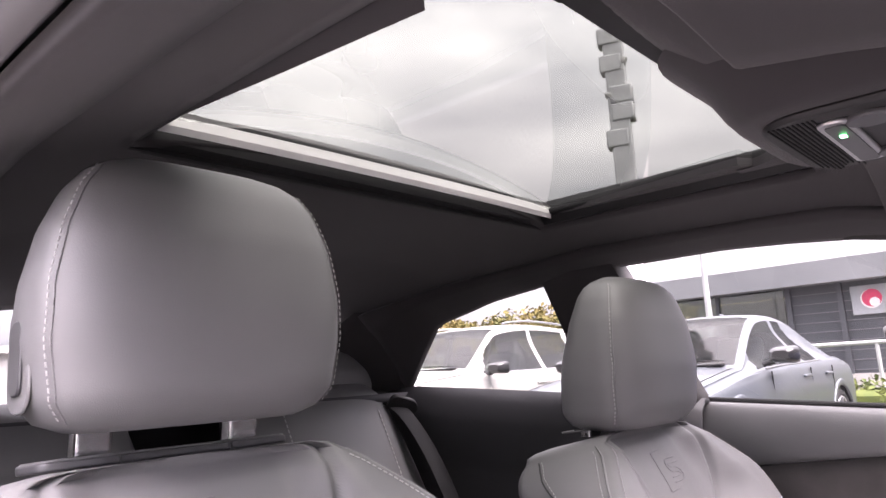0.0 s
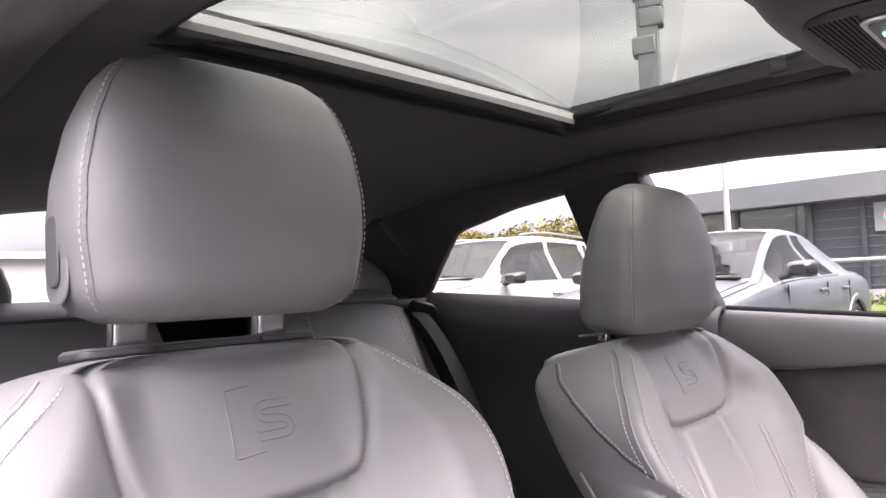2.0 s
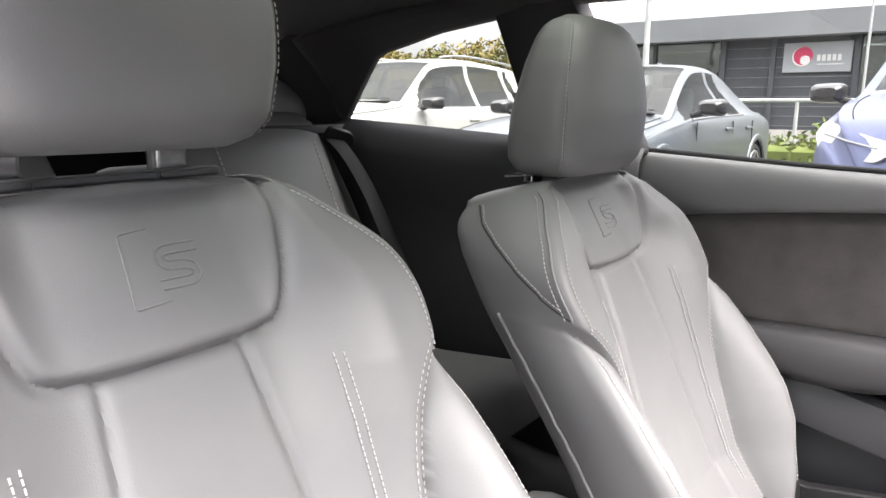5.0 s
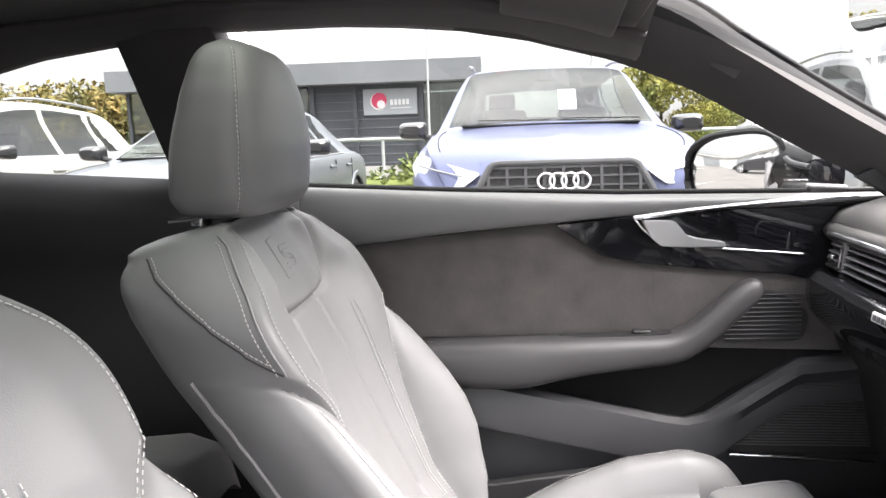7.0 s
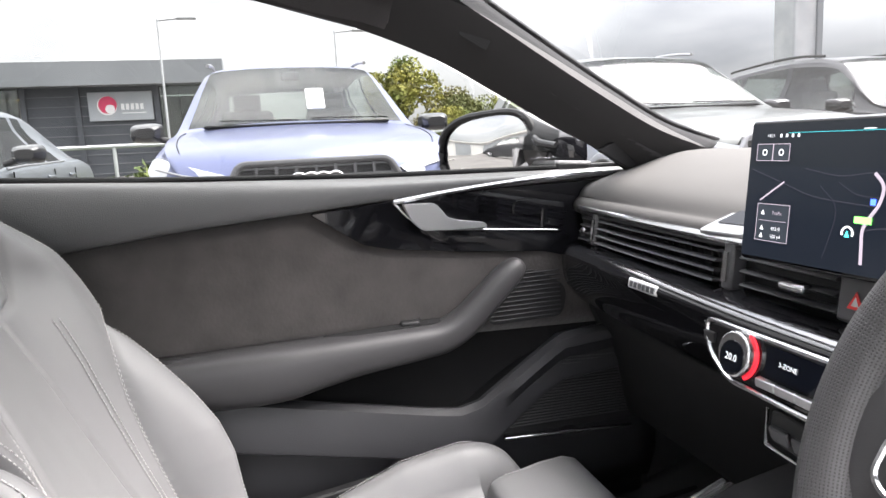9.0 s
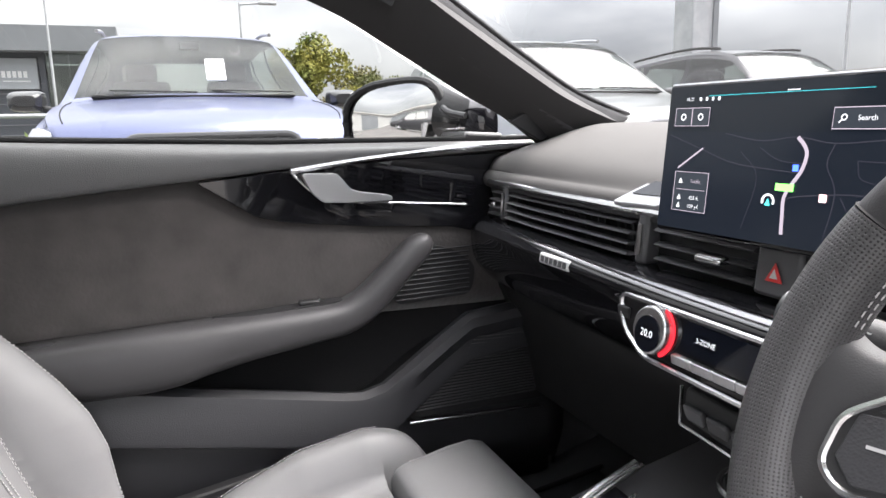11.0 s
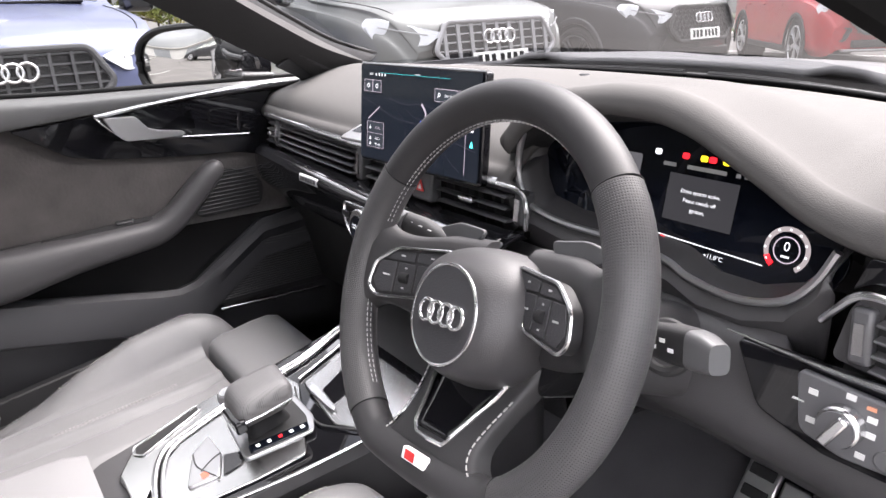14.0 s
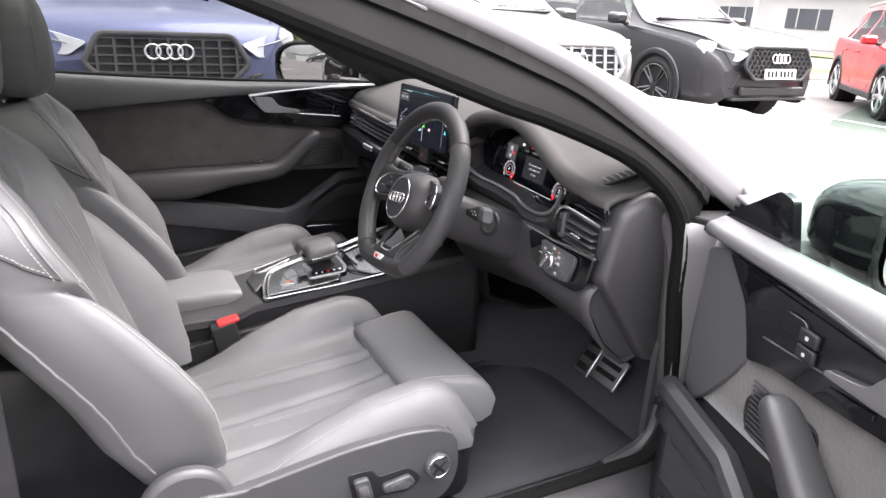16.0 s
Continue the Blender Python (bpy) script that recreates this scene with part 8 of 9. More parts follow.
SUV = dict(L=4.68, W=0.945, belt=1.02, axle=(1.36, -1.46), R=0.365,
           # y (front +), hood or roof height, half-width at that height, half-width at belt, belt height, bottom
           rows=[(2.33, 0.70, 0.62, 0.74, 0.62, 0.34), (2.26, 0.86, 0.70, 0.82, 0.74, 0.27), (2.10, 0.965, 0.76, 0.895, 0.83, 0.24), (1.70, 1.03, 0.80, 0.93, 0.92, 0.24), (1.25, 1.075, 0.82, 0.94, 0.98, 0.24),
                 (0.98, 1.115, 0.80, 0.945, 1.01, 0.24), (0.74, 1.27, 0.75, 0.945, 1.03, 0.24), (0.48, 1.46, 0.69, 0.945, 1.04, 0.24), (0.22, 1.60, 0.64, 0.945, 1.045, 0.24), (-0.4, 1.67, 0.62, 0.945, 1.05, 0.24),
                 (-1.2, 1.64, 0.61, 0.94, 1.07, 0.24), (-1.75, 1.58, 0.585, 0.925, 1.09, 0.26), (-2.05, 1.38, 0.60, 0.90, 1.10, 0.30), (-2.25, 1.08, 0.68, 0.86, 1.0, 0.34), (-2.34, 0.80, 0.66, 0.76, 0.72, 0.40)],
           cowl=0.98, head=0.22, tail=-1.80, pil=(-0.42, -1.32))
SEDAN = dict(L=4.94, W=0.94, belt=0.95, axle=(1.46, -1.46), R=0.345,
             rows=[(2.46, 0.58, 0.60, 0.72, 0.52, 0.26), (2.38, 0.70, 0.68, 0.82, 0.62, 0.22), (2.2, 0.79, 0.74, 0.89, 0.72, 0.2), (1.7, 0.88, 0.78, 0.925, 0.81, 0.2), (1.2, 0.945, 0.78, 0.935, 0.88, 0.2),
                   (0.95, 0.975, 0.76, 0.94, 0.90, 0.2), (0.65, 1.12, 0.70, 0.94, 0.92, 0.2), (0.25, 1.31, 0.62, 0.94, 0.935, 0.2), (-0.1, 1.43, 0.575, 0.94, 0.94, 0.2), (-0.6, 1.455, 0.565, 0.94, 0.95, 0.2),
                   (-1.1, 1.40, 0.56, 0.935, 0.96, 0.2), (-1.6, 1.22, 0.60, 0.925, 0.965, 0.2), (-1.95, 1.03, 0.70, 0.91, 0.93, 0.22), (-2.3, 0.99, 0.72, 0.87, 0.86, 0.26), (-2.46, 0.85, 0.66, 0.78, 0.70, 0.32)],
             cowl=0.95, head=-0.08, tail=-1.1, pil=(-0.45, -1.25))


def parked_car(name, spec, body, label, m, grille="frame", lamp_h=None, dark=False, wheels=None, plate=True, scale=(1, 1, 1), rails=True, glass_m=None, group="parked cars", clad=False, mirror_mat=None):
    """A parked car; forward is +y in its own frame, m carries it."""
    root = thing(name, label, "car", m.translation, group)
    M = m @ Matrix.Diagonal((*scale, 1))
    flip = False

    def put(nm, bm, mtl, parent=None, lab="", **kw):
        return part(nm, moved(bm, M), mtl, parent or root, lab, **kw)

    NS = 116
    yy = np.linspace(spec["rows"][-1][0], spec["rows"][0][0], NS)
    tab = sorted(spec["rows"])
    top, wt, wb, zb, bot = spline(yy, tab)
    cowl, head, tail = spec["cowl"], spec["head"], spec["tail"]
    J = 40
    pts = np.zeros((NS, J, 3))
    for i, y in enumerate(yy):
        crown = 0.035 * (1 if y > cowl else 0.9)
        ctl = [(wb[i] * 0.90, bot[i]), (wb[i] * 0.985, bot[i] + 0.10), (wb[i], bot[i] + (zb[i] - bot[i]) * 0.45), (wb[i] * 1.0, bot[i] + (zb[i] - bot[i]) * 0.75), (wb[i] * 0.975, zb[i]),
               (wb[i] * 0.93 * 0.9 + wt[i] * 0.1, zb[i] + (top[i] - zb[i]) * 0.12), (wt[i] * 0.78 + wb[i] * 0.22, zb[i] + (top[i] - zb[i]) * 0.62), (wt[i], zb[i] + (top[i] - zb[i]) * 0.96), (wt[i] * 0.55, top[i] + crown * 0.7), (0, top[i] + crown)]
        c = np.array(curve(ctl, 6))
        t = np.linspace(0, len(c) - 1, J)
        pts[i, :, 0] = np.interp(t, np.arange(len(c)), c[:, 0])
        pts[i, :, 2] = np.interp(t, np.arange(len(c)), c[:, 1])
        pts[i, :, 1] = y
        if y > 1.9:  # rounded nose in plan
            pts[i, :, 1] -= 0.16 * (pts[i, :, 0] / spec["W"]) ** 2 * (y - 1.9) / 0.45
    jb, jt, jr = int(J * 4.15 / 9), int(J * 6.6 / 9), int(J * 7.0 / 9)
    jbelt = [int(round((J - 1) * 4.35 / 9))] * NS
    jroof = int(round((J - 1) * 6.75 / 9))
    bmb, bmw, bms, bmr = bmesh.new(), bmesh.new(), {}, bmesh.new()
    p1, p2 = spec["pil"]

    for s in (-1, 1):
        V = {}

        def vert(b, i, j):
            key = (id(b), i, j)
            if key not in V:
                q = pts[i, j]
                V[key] = b.verts.new((s * q[0], q[1], q[2]))
            return V[key]
        for i in range(NS - 1):
            y = (yy[i] + yy[i + 1]) / 2
            for j in range(J - 1):
                z = pts[i:i + 2, j:j + 2, 2].mean()
                tgt = bmb
                if any(math.hypot(y - ay, z - spec["R"]) < spec["R"] + 0.055 for ay in spec["axle"]) and pts[i, j, 0] > 0.6 * spec["W"]:
                    continue
                frac = (y - head) / (cowl - head)
                if head < y < cowl - 0.03 and j >= jroof + 2:
                    tgt = bmw
                elif jbelt[0] <= j < jroof and tail + 0.10 < y < cowl - 0.20 and z > zb[i] + 0.03:
                    lean = 0.35 * (z - spec["belt"])
                    if y + lean * 1.6 < cowl - 0.22 and y > tail + 0.15 + 0.5 * max(0, z - spec["belt"]):
                        if abs(y - p1 + lean * 0.1) > 0.045 and abs(y - p2 - lean * 0.3) > 0.05:
                            seg_ = 0 if y > p1 else (1 if y > p2 else 2)
                            tgt = bms.setdefault((s, seg_), bmesh.new())
                elif tail - 0.32 < y < tail - 0.02 and j >= jroof + 2:
                    tgt = bmr
                f = [vert(tgt, i, j), vert(tgt, i, j + 1), vert(tgt, i + 1, j + 1), vert(tgt, i + 1, j)]
                tgt.faces.new(f if s < 0 else f[::-1])
        # nose and tail caps
        for i in (0, NS - 1):
            ring = [vert(bmb, i, j) for j in range(J)]
            lo = bmb.verts.new((0, yy[i], bot[i]))
            bmb.faces.new(ring + [lo])
    bmesh.ops.remove_doubles(bmb, verts=bmb.verts, dist=1e-4)
    shell = put("body_shell", bmb, body, None, "", sharp=42)
    gm = glass_m or G_CAR
    bmesh.ops.remove_doubles(bmw, verts=bmw.verts, dist=1e-4)
    w = put("windscreen", bmw, gm, None, "tinted windscreen")
    put("rear_screen", bmr, gm)
    for k, b in bms.items():
        put("side_window", b, gm)
    # cabin inside
    put("cabin_floor", box(0, -0.35, spec["belt"] - 0.12, 1.55, 2.6, 0.04), M_CABIN)
    for x in (-0.36, 0.36):
        put("front_seat_back", box(x, -0.25, spec["belt"] + 0.08, 0.44, 0.14, 0.42, 12), M_CABIN, bevel=0.05, seg=3)
        put("headrest", box(x, -0.34, spec["belt"] + 0.36, 0.24, 0.09, 0.15, 12), M_CABIN, bevel=0.03, seg=3)
    put("dash_top", box(0, cowl - 0.35, spec["belt"] - 0.02, 1.4, 0.55, 0.06), M_CABIN, bevel=0.02)
    # arches and wheels
    wm = wheels or M_RIMSIL
    for ay in spec["axle"]:
        for s in (-1, 1):
            arch = [Vector((s * (spec["W"] - 0.008), ay + (spec["R"] + 0.05) * math.cos(a), spec["R"] + (spec["R"] + 0.05) * math.sin(a))) for a in np.linspace(-0.30, math.pi + 0.30, 26)]
            put("arch_trim", tube(arch, 0.034, 8, 0.6, (1, 0, 0)), M_CLAD if clad else body, None, "black arch trim" if clad else "")
            put("arch_liner", moved(cyl(spec["R"] + 0.045, 0.32, 30), pose(s * (spec["W"] - 0.20), ay, spec["R"] + 0.01, 0, 90)), M_RUBBER)
            wf = pose(s * (spec["W"] - 0.125), ay, spec["R"], 0, 90 * s)
            wl_ = put("wheel", moved(torus(spec["R"] - 0.062, 0.062, 44, 14), wf @ Matrix.Diagonal((1, 1, 1.85, 1))), M_TYRE, None, "black tyre")
            r = spec["R"] - 0.105
            put("wheel_dish", moved(cyl(r, 0.10, 36), wf @ Matrix.Translation((0, 0, 0.02))), M_RUBBER, wl_)
            put("rim_edge", moved(torus(r, 0.013, 40, 8), wf @ Matrix.Translation((0, 0, 0.10))), wm, wl_)
            for q in range(5):
                a = 2 * math.pi * q / 5
                for da in (-0.11, 0.11):
                    put("spoke", tube([wf @ Vector((0.05 * math.cos(a + da * 2), 0.05 * math.sin(a + da * 2), 0.085)), wf @ Vector((r * math.cos(a + da * 1.2), r * math.sin(a + da * 1.2), 0.10))], 0.017, 6), wm, wl_)
            put("hub_cap", moved(cyl(0.05, 0.02, 20), wf @ Matrix.Translation((0, 0, 0.09))), wm, wl_)
    # nose
    yf = spec["rows"][0][0]
    zt = spec["rows"][2][1]
    gz0, gz1 = zt - 0.42, zt - 0.075
    gw = 0.56
    GF = Matrix(((1, 0, 0, 0), (0, -0.16, 1, yf + 0.012), (0, 1, 0.16, (gz0 + gz1) / 2), (0, 0, 0, 1)))
    h = (gz1 - gz0) / 2
    octo = [(-gw * 0.72, -h), (gw * 0.72, -h), (gw, -h * 0.15), (gw * 0.80, h), (-gw * 0.80, h), (-gw, -h * 0.15)]
    if grille == "frame" and not clad:
        octo = [(x * 0.90, z * 0.93) for x, z in octo]
        gw, h = gw * 0.90, h * 0.93
    gcol = M_CLAD if dark else (M_GREY if grille == "frame" else M_GRILLE)
    gb = put("grille_back", prism(rounded(octo, 0.03), GF @ Matrix.Translation((0, 0, -0.05)), 0.055), M_RUBBER)
    fr = [GF @ Vector((p[0], p[1], 0.012)) for p in rounded(octo, 0.04)]
    put("grille_frame", tube(fr, 0.020, 8, 0.8, (0, 1, 0), closed=True), gcol, gb, "grille surround")

    def inside(x, z):
        lim = gw * (0.72 + (0.28) * (z + h) / (h * 0.85)) if z < -h * 0.15 else gw * (1 - 0.20 * (z + h * 0.15) / (h * 1.15))
        return abs(x) < lim - 0.015
    if grille == "comb":
        for r_ in range(7):
            for c_ in range(15):
                x, z = (c_ - 7 + (0.5 if r_ % 2 else 0)) * 0.075, -h + 0.03 + r_ * h * 2 / 7
                if inside(x, z):
                    put("grille_cell", moved(torus(0.034, 0.006, 6, 5), GF @ Matrix.Translation((x, z, 0.012))), M_CLAD, gb)
    else:
        for i in range(9):
            x = (i - 4) * gw * 0.21
            if inside(x, 0):
                put("grille_bar", moved(box(x, 0, 0.008, 0.016 if grille == "frame" else 0.03, h * 1.9, 0.02), GF), M_GREY if grille == "frame" else gcol, gb)
        for i in range(6):
            z = -h + h * 2 * (i + 0.5) / 6
            lim = max(x for x in np.linspace(0, gw, 60) if inside(x, z))
            bmx = bmesh.new()
            bmesh.ops.create_cube(bmx, size=1)
            moved(bmx, GF @ Matrix.Translation((0, z, 0.006)) @ Matrix.Diagonal((lim * 2, 0.010, 0.014, 1)))
            put("grille_slat", bmx, M_GREY if grille == "frame" else M_GRILLE, gb)
    for i in range(4):
        put("emblem_ring", moved(torus(0.046, 0.0095, 30, 8), GF @ Matrix.Translation(((i - 1.5) * 0.066, h * 0.30, 0.034))), M_CHROME, gb, "bright emblem ring")
    for s in (-1, 1):
        lz = (zt - 0.135) if lamp_h is None else lamp_h
        lam = [(0.47, lz - 0.010), (0.86, lz + 0.110), (0.905, lz + 0.04), (0.86, lz - 0.090), (0.58, lz - 0.095)]
        ring0 = [(s * x, yf + 0.005 - 0.50 * ((x - 0.35) / 0.55) ** 2.0 * 0.62 - 0.25 * max(0, z - lz + 0.02), z) for x, z in rounded(lam, 0.02)]
        ring1 = [(x * 0.98, y - 0.12, z) for x, y, z in ring0]
        hl = put("headlamp", loft([ring1, ring0, [(x * 0.995, y + 0.006, z * 0.94 + lz * 0.06) for x, y, z in ring0]]), M_LAMP, None, "clear headlamp")
        strip_ = [(s * x, yf + 0.018 - 0.50 * ((x - 0.35) / 0.55) ** 2.0 * 0.62 - 0.25 * max(0, z - lz + 0.02), z) for x, z in ((0.58, lz - 0.02), (0.72, lz + 0.01), (0.85, lz + 0.045))]
        put("daylight_strip", tube(strip_, 0.006, 6), M_GRILLE, hl)
        inlet = rounded([(0.52, gz0 + 0.06), (0.80, gz0 + 0.10), (0.84, gz0 - 0.04), (0.60, gz0 - 0.10)], 0.03)
        r0 = [(s * x, yf - 0.015 - 0.30 * ((x - 0.35) / 0.55) ** 2.0 * 0.8, z) for x, z in inlet]
        put("side_intake", loft([[(x, y - 0.10, z) for x, y, z in r0], r0]), M_CLAD, None, "black side intake")
        put("intake_trim", tube(r0, 0.013, 6, 1, (0, 1, 0), closed=True), M_CLAD if dark else gcol)
        # mirrors
        mz = spec["belt"] + 0.10
        rg = []
        for k in np.linspace(0, 1, 6):
            g_ = math.sqrt(max(0.02, 1 - k ** 2))
            rg.append([(s * (spec["W"] + 0.115) + a * 0.115 * (0.5 + 0.5 * g_), cowl - 0.30 + 0.15 * k, mz + b_ * 0.075 * (0.4 + 0.6 * g_)) for a, b_ in rounded([(-1, -1), (1, -0.9), (1, 0.9), (-1, 1)], 0.6)])
        mr = put("door_mirror", loft(rg), mirror_mat or M_RIMBLK, None, "door mirror")
        put("mirror_arm", tube([(s * (spec["W"] - 0.06), cowl - 0.26, mz - 0.07), (s * (spec["W"] + 0.05), cowl - 0.25, mz - 0.04)], 0.025), M_CLAD, mr)
        # handles, door shuts and lower cladding
        for yh in (p1 + 0.16, p2 + 0.22):
            put("door_handle", box(s * (spec["W"] + 0.004), yh, spec["belt"] - 0.10, 0.03, 0.20, 0.03), body, None, "", bevel=0.01)
        for ys_ in (cowl - 0.28, p1, p2 + 0.05):
            put("door_shut", box(s * (spec["W"] - 0.006), ys_, 0.66, 0.010, 0.006, 0.52), M_RUBBER)
        put("sill_cladding", box(s * (spec["W"] - 0.055), (spec["axle"][0] + spec["axle"][1]) / 2, 0.29, 0.10, 1.95, 0.10), M_CLAD, None, "", bevel=0.02)
        wl = [(s * (np.interp(y, yy, wb) * 0.955), y, np.interp(y, yy, zb) + 0.028) for y in np.linspace(tail + 0.15, cowl - 0.25, 20)]
        put("window_trim", tube(wl, 0.010, 6), M_ALU if not dark else M_CLAD, None, "bright window trim")
        if rails:
            rl = [(s * (np.interp(y, yy, wt) + 0.005), y, np.interp(y, yy, top) + 0.045) for y in np.linspace(tail + 0.2, head - 0.15, 14)]
            put("roof_rail", tube(rl, 0.016, 6), M_ALU if not dark else M_CLAD, None, "roof rail")
    put("lower_grille", box(0, yf - 0.015, gz0 - 0.13, 1.05, 0.06, 0.10), M_CLAD, None, "black lower grille", bevel=0.02)
    put("skid_plate", box(0, yf - 0.05, gz0 - 0.215, 1.25, 0.10, 0.035), M_ALU if clad else M_CLAD, None, "", bevel=0.01)
    if plate:
        pl = put("number_plate", moved(box(0, -0.02, 0, 0.52, 0.11, 0.010), GF @ Matrix.Translation((0, -h * 0.52, 0.035))), M_PLATE, None, "white number plate", bevel=0.003)
        for i in range(7):
            put("plate_bar", moved(box(-0.19 + i * 0.062 + (0.02 if i > 3 else 0), -0.02, 0.006, 0.038, 0.07, 0.002), GF @ Matrix.Translation((0, -h * 0.52, 0.035))), M_RUBBER, pl)
    # bonnet shut lines and washer shelf
    for s in (-1, 1):
        bl = []
        for y in np.linspace(cowl + 0.05, yf - 0.22, 16):
            i = int(np.argmin(abs(yy - y)))
            j = int(round((J - 1) * 7.15 / 9))
            bl.append((s * pts[i, j, 0], pts[i, j, 1], pts[i, j, 2] + 0.001))
        put("bonnet_shut", tube(bl, 0.004, 5), M_RUBBER)
    put("wiper_cowl", box(0, cowl + 0.015, np.interp(cowl, yy, top) + 0.02, 1.30, 0.09, 0.02), M_RUBBER, None, "", bevel=0.008)
    for x in (-0.35, 0.3):
        put("wiper", tube([(x - 0.3, cowl - 0.02, np.interp(cowl, yy, top) + 0.052), (x + 0.25, cowl - 0.06, np.interp(cowl, yy, top) + 0.066)], 0.005, 6), M_RUBBER)
    put("roof_fin", box(0, tail + 0.25, np.interp(tail + 0.25, yy, top) + 0.06, 0.03, 0.10, 0.06), body, None, "", bevel=0.012)
    put("mirror_foot", box(0, head + 0.10, np.interp(head + 0.10, yy, top) - 0.02, 0.14, 0.08, 0.06), M_CABIN, None, "", bevel=0.01)
    return root


FRONT = -3.80      # the row's noses stand on this line


def nose_at(y, spec, x=FRONT, turn=0.0):
    """Facing +x with the nose on the line."""
    return pose(x, y, 0, 0, 0, -90 + turn) @ Matrix.Translation((0, -spec["rows"][0][0], 0))


P_BLUE = paint("blue_paint", (0.11, 0.125, 0.225), 0.4)
P_GREY = paint("warm_silver_paint", (0.135, 0.14, 0.135), 0.4)
P_BLACK = paint("dark_grey_paint", (0.035, 0.035, 0.038), 0.3)
P_RED = mat("red_paint", (0.40, 0.004, 0.012), 0.35, 0.0, tone=0.06, tone_scale=2.0, coat=0.3)
P_WHITE = paint("white_paint", (0.32, 0.32, 0.305), 0.0)
P_NAVY = paint("silver_blue_paint", (0.12, 0.135, 0.15), 0.4)
blue = parked_car("suv", SUV, P_BLUE, "blue SUV with barred grille parked nose-on, black mirrors", nose_at(0.03, SUV, -3.74), "frame", plate=False, scale=(1.07, 1.04, 1.035))
card = part("dash_card", box(-4.83, 0.15, 1.35, 0.01, 0.13, 0.19, 0, -38), M_PLATE, blue, "white card behind the windscreen")
parked_car("suv", SUV, P_GREY, "silver-grey electric SUV with pale barred grille", nose_at(3.38, SUV, -3.68), "wide", scale=(1.08, 1.05, 1.04))
parked_car("suv", SUV, P_BLACK, "dark grey SUV with black honeycomb grille and white plate", nose_at(6.75, SUV, -4.1), "comb", dark=True, wheels=M_RIMBLK, scale=(1.02, 1.02, 1.04))
parked_car("suv", SUV, P_RED, "bright red compact SUV with black cladding", pose(-4.66, 10.8, 0, 0, 0, -133), "frame", clad=True, scale=(0.94, 0.90, 0.93), mirror_mat=P_RED)
parked_car("saloon", SEDAN, P_NAVY, "silver-blue saloon with bright window trim", nose_at(-3.05, SEDAN, -3.75), "comb", rails=False, scale=(1, 1, 1))
parked_car("suv", SUV, P_WHITE, "white SUV with roof rails and black mirrors", nose_at(-6.05, SUV, -3.9), "frame", scale=(1, 1, 0.97))

# ---- car park and surroundings ----
def noise_mat(name, c1, c2, scale, rough=0.9, bump=0.3, bscale=None):
    m = bpy.data.materials.new(name)
    m.use_nodes = True
    n, l = m.node_tree.nodes, m.node_tree.links
    b = n["Principled BSDF"]
    b.inputs["Roughness"].default_value = rough
    tc = n.new("ShaderNodeTexCoord")
    a, c = n.new("ShaderNodeTexNoise"), n.new("ShaderNodeTexNoise")
    a.inputs["Scale"].default_value, a.inputs["Detail"].default_value = scale, 8
    c.inputs["Scale"].default_value, c.inputs["Detail"].default_value = bscale or scale * 60, 3
    r = n.new("ShaderNodeValToRGB")
    r.color_ramp.elements[0].position, r.color_ramp.elements[0].color = 0.35, (*c1, 1)
    r.color_ramp.elements[1].position, r.color_ramp.elements[1].color = 0.65, (*c2, 1)
    bp = n.new("ShaderNodeBump")
    bp.inputs["Strength"].default_value, bp.inputs["Distance"].default_value = bump, 0.01
    l.new(tc.outputs["Object"], a.inputs["Vector"])
    l.new(tc.outputs["Object"], c.inputs["Vector"])
    l.new(a.outputs["Fac"], r.inputs["Fac"])
    l.new(r.outputs["Color"], b.inputs["Base Color"])
    l.new(c.outputs["Fac"], bp.inputs["Height"])
    l.new(bp.outputs["Normal"], b.inputs["Normal"])
    return m


M_TARMAC = noise_mat("worn_tarmac", (0.090, 0.084, 0.080), (0.130, 0.121, 0.114), 0.8)
M_GRASS = noise_mat("grass", (0.025, 0.045, 0.010), (0.06, 0.075, 0.016), 9.0)
M_LEAF = noise_mat("hedge_leaf", (0.055, 0.088, 0.018), (0.14, 0.165, 0.036), 3.0)
M_AUTUMN = noise_mat("autumn_leaf", (0.09, 0.10, 0.03), (0.22, 0.16, 0.05), 0.25)
M_TREE = noise_mat("tree_leaf", (0.09, 0.12, 0.025), (0.28, 0.25, 0.05), 0.7)
M_BARK = noise_mat("bark", (0.06, 0.05, 0.04), (0.12, 0.10, 0.08), 6)
M_WALLDK = noise_mat("dark_cladding_panel", (0.055, 0.06, 0.07), (0.075, 0.08, 0.09), 0.5)
M_FASCIA = noise_mat("grey_fascia", (0.16, 0.17, 0.18), (0.20, 0.21, 0.22), 0.4)
M_STEEL = noise_mat("galvanised_steel", (0.36, 0.37, 0.38), (0.46, 0.47, 0.48), 4, 0.45)
M_CONC = noise_mat("concrete", (0.36, 0.35, 0.33), (0.48, 0.46, 0.44), 1.2)
M_SIGN = noise_mat("grey_sign", (0.30, 0.32, 0.34), (0.36, 0.38, 0.40), 0.8)
M_PALEWALL = noise_mat("pale_render", (0.36, 0.36, 0.35), (0.44, 0.435, 0.42), 0.4)

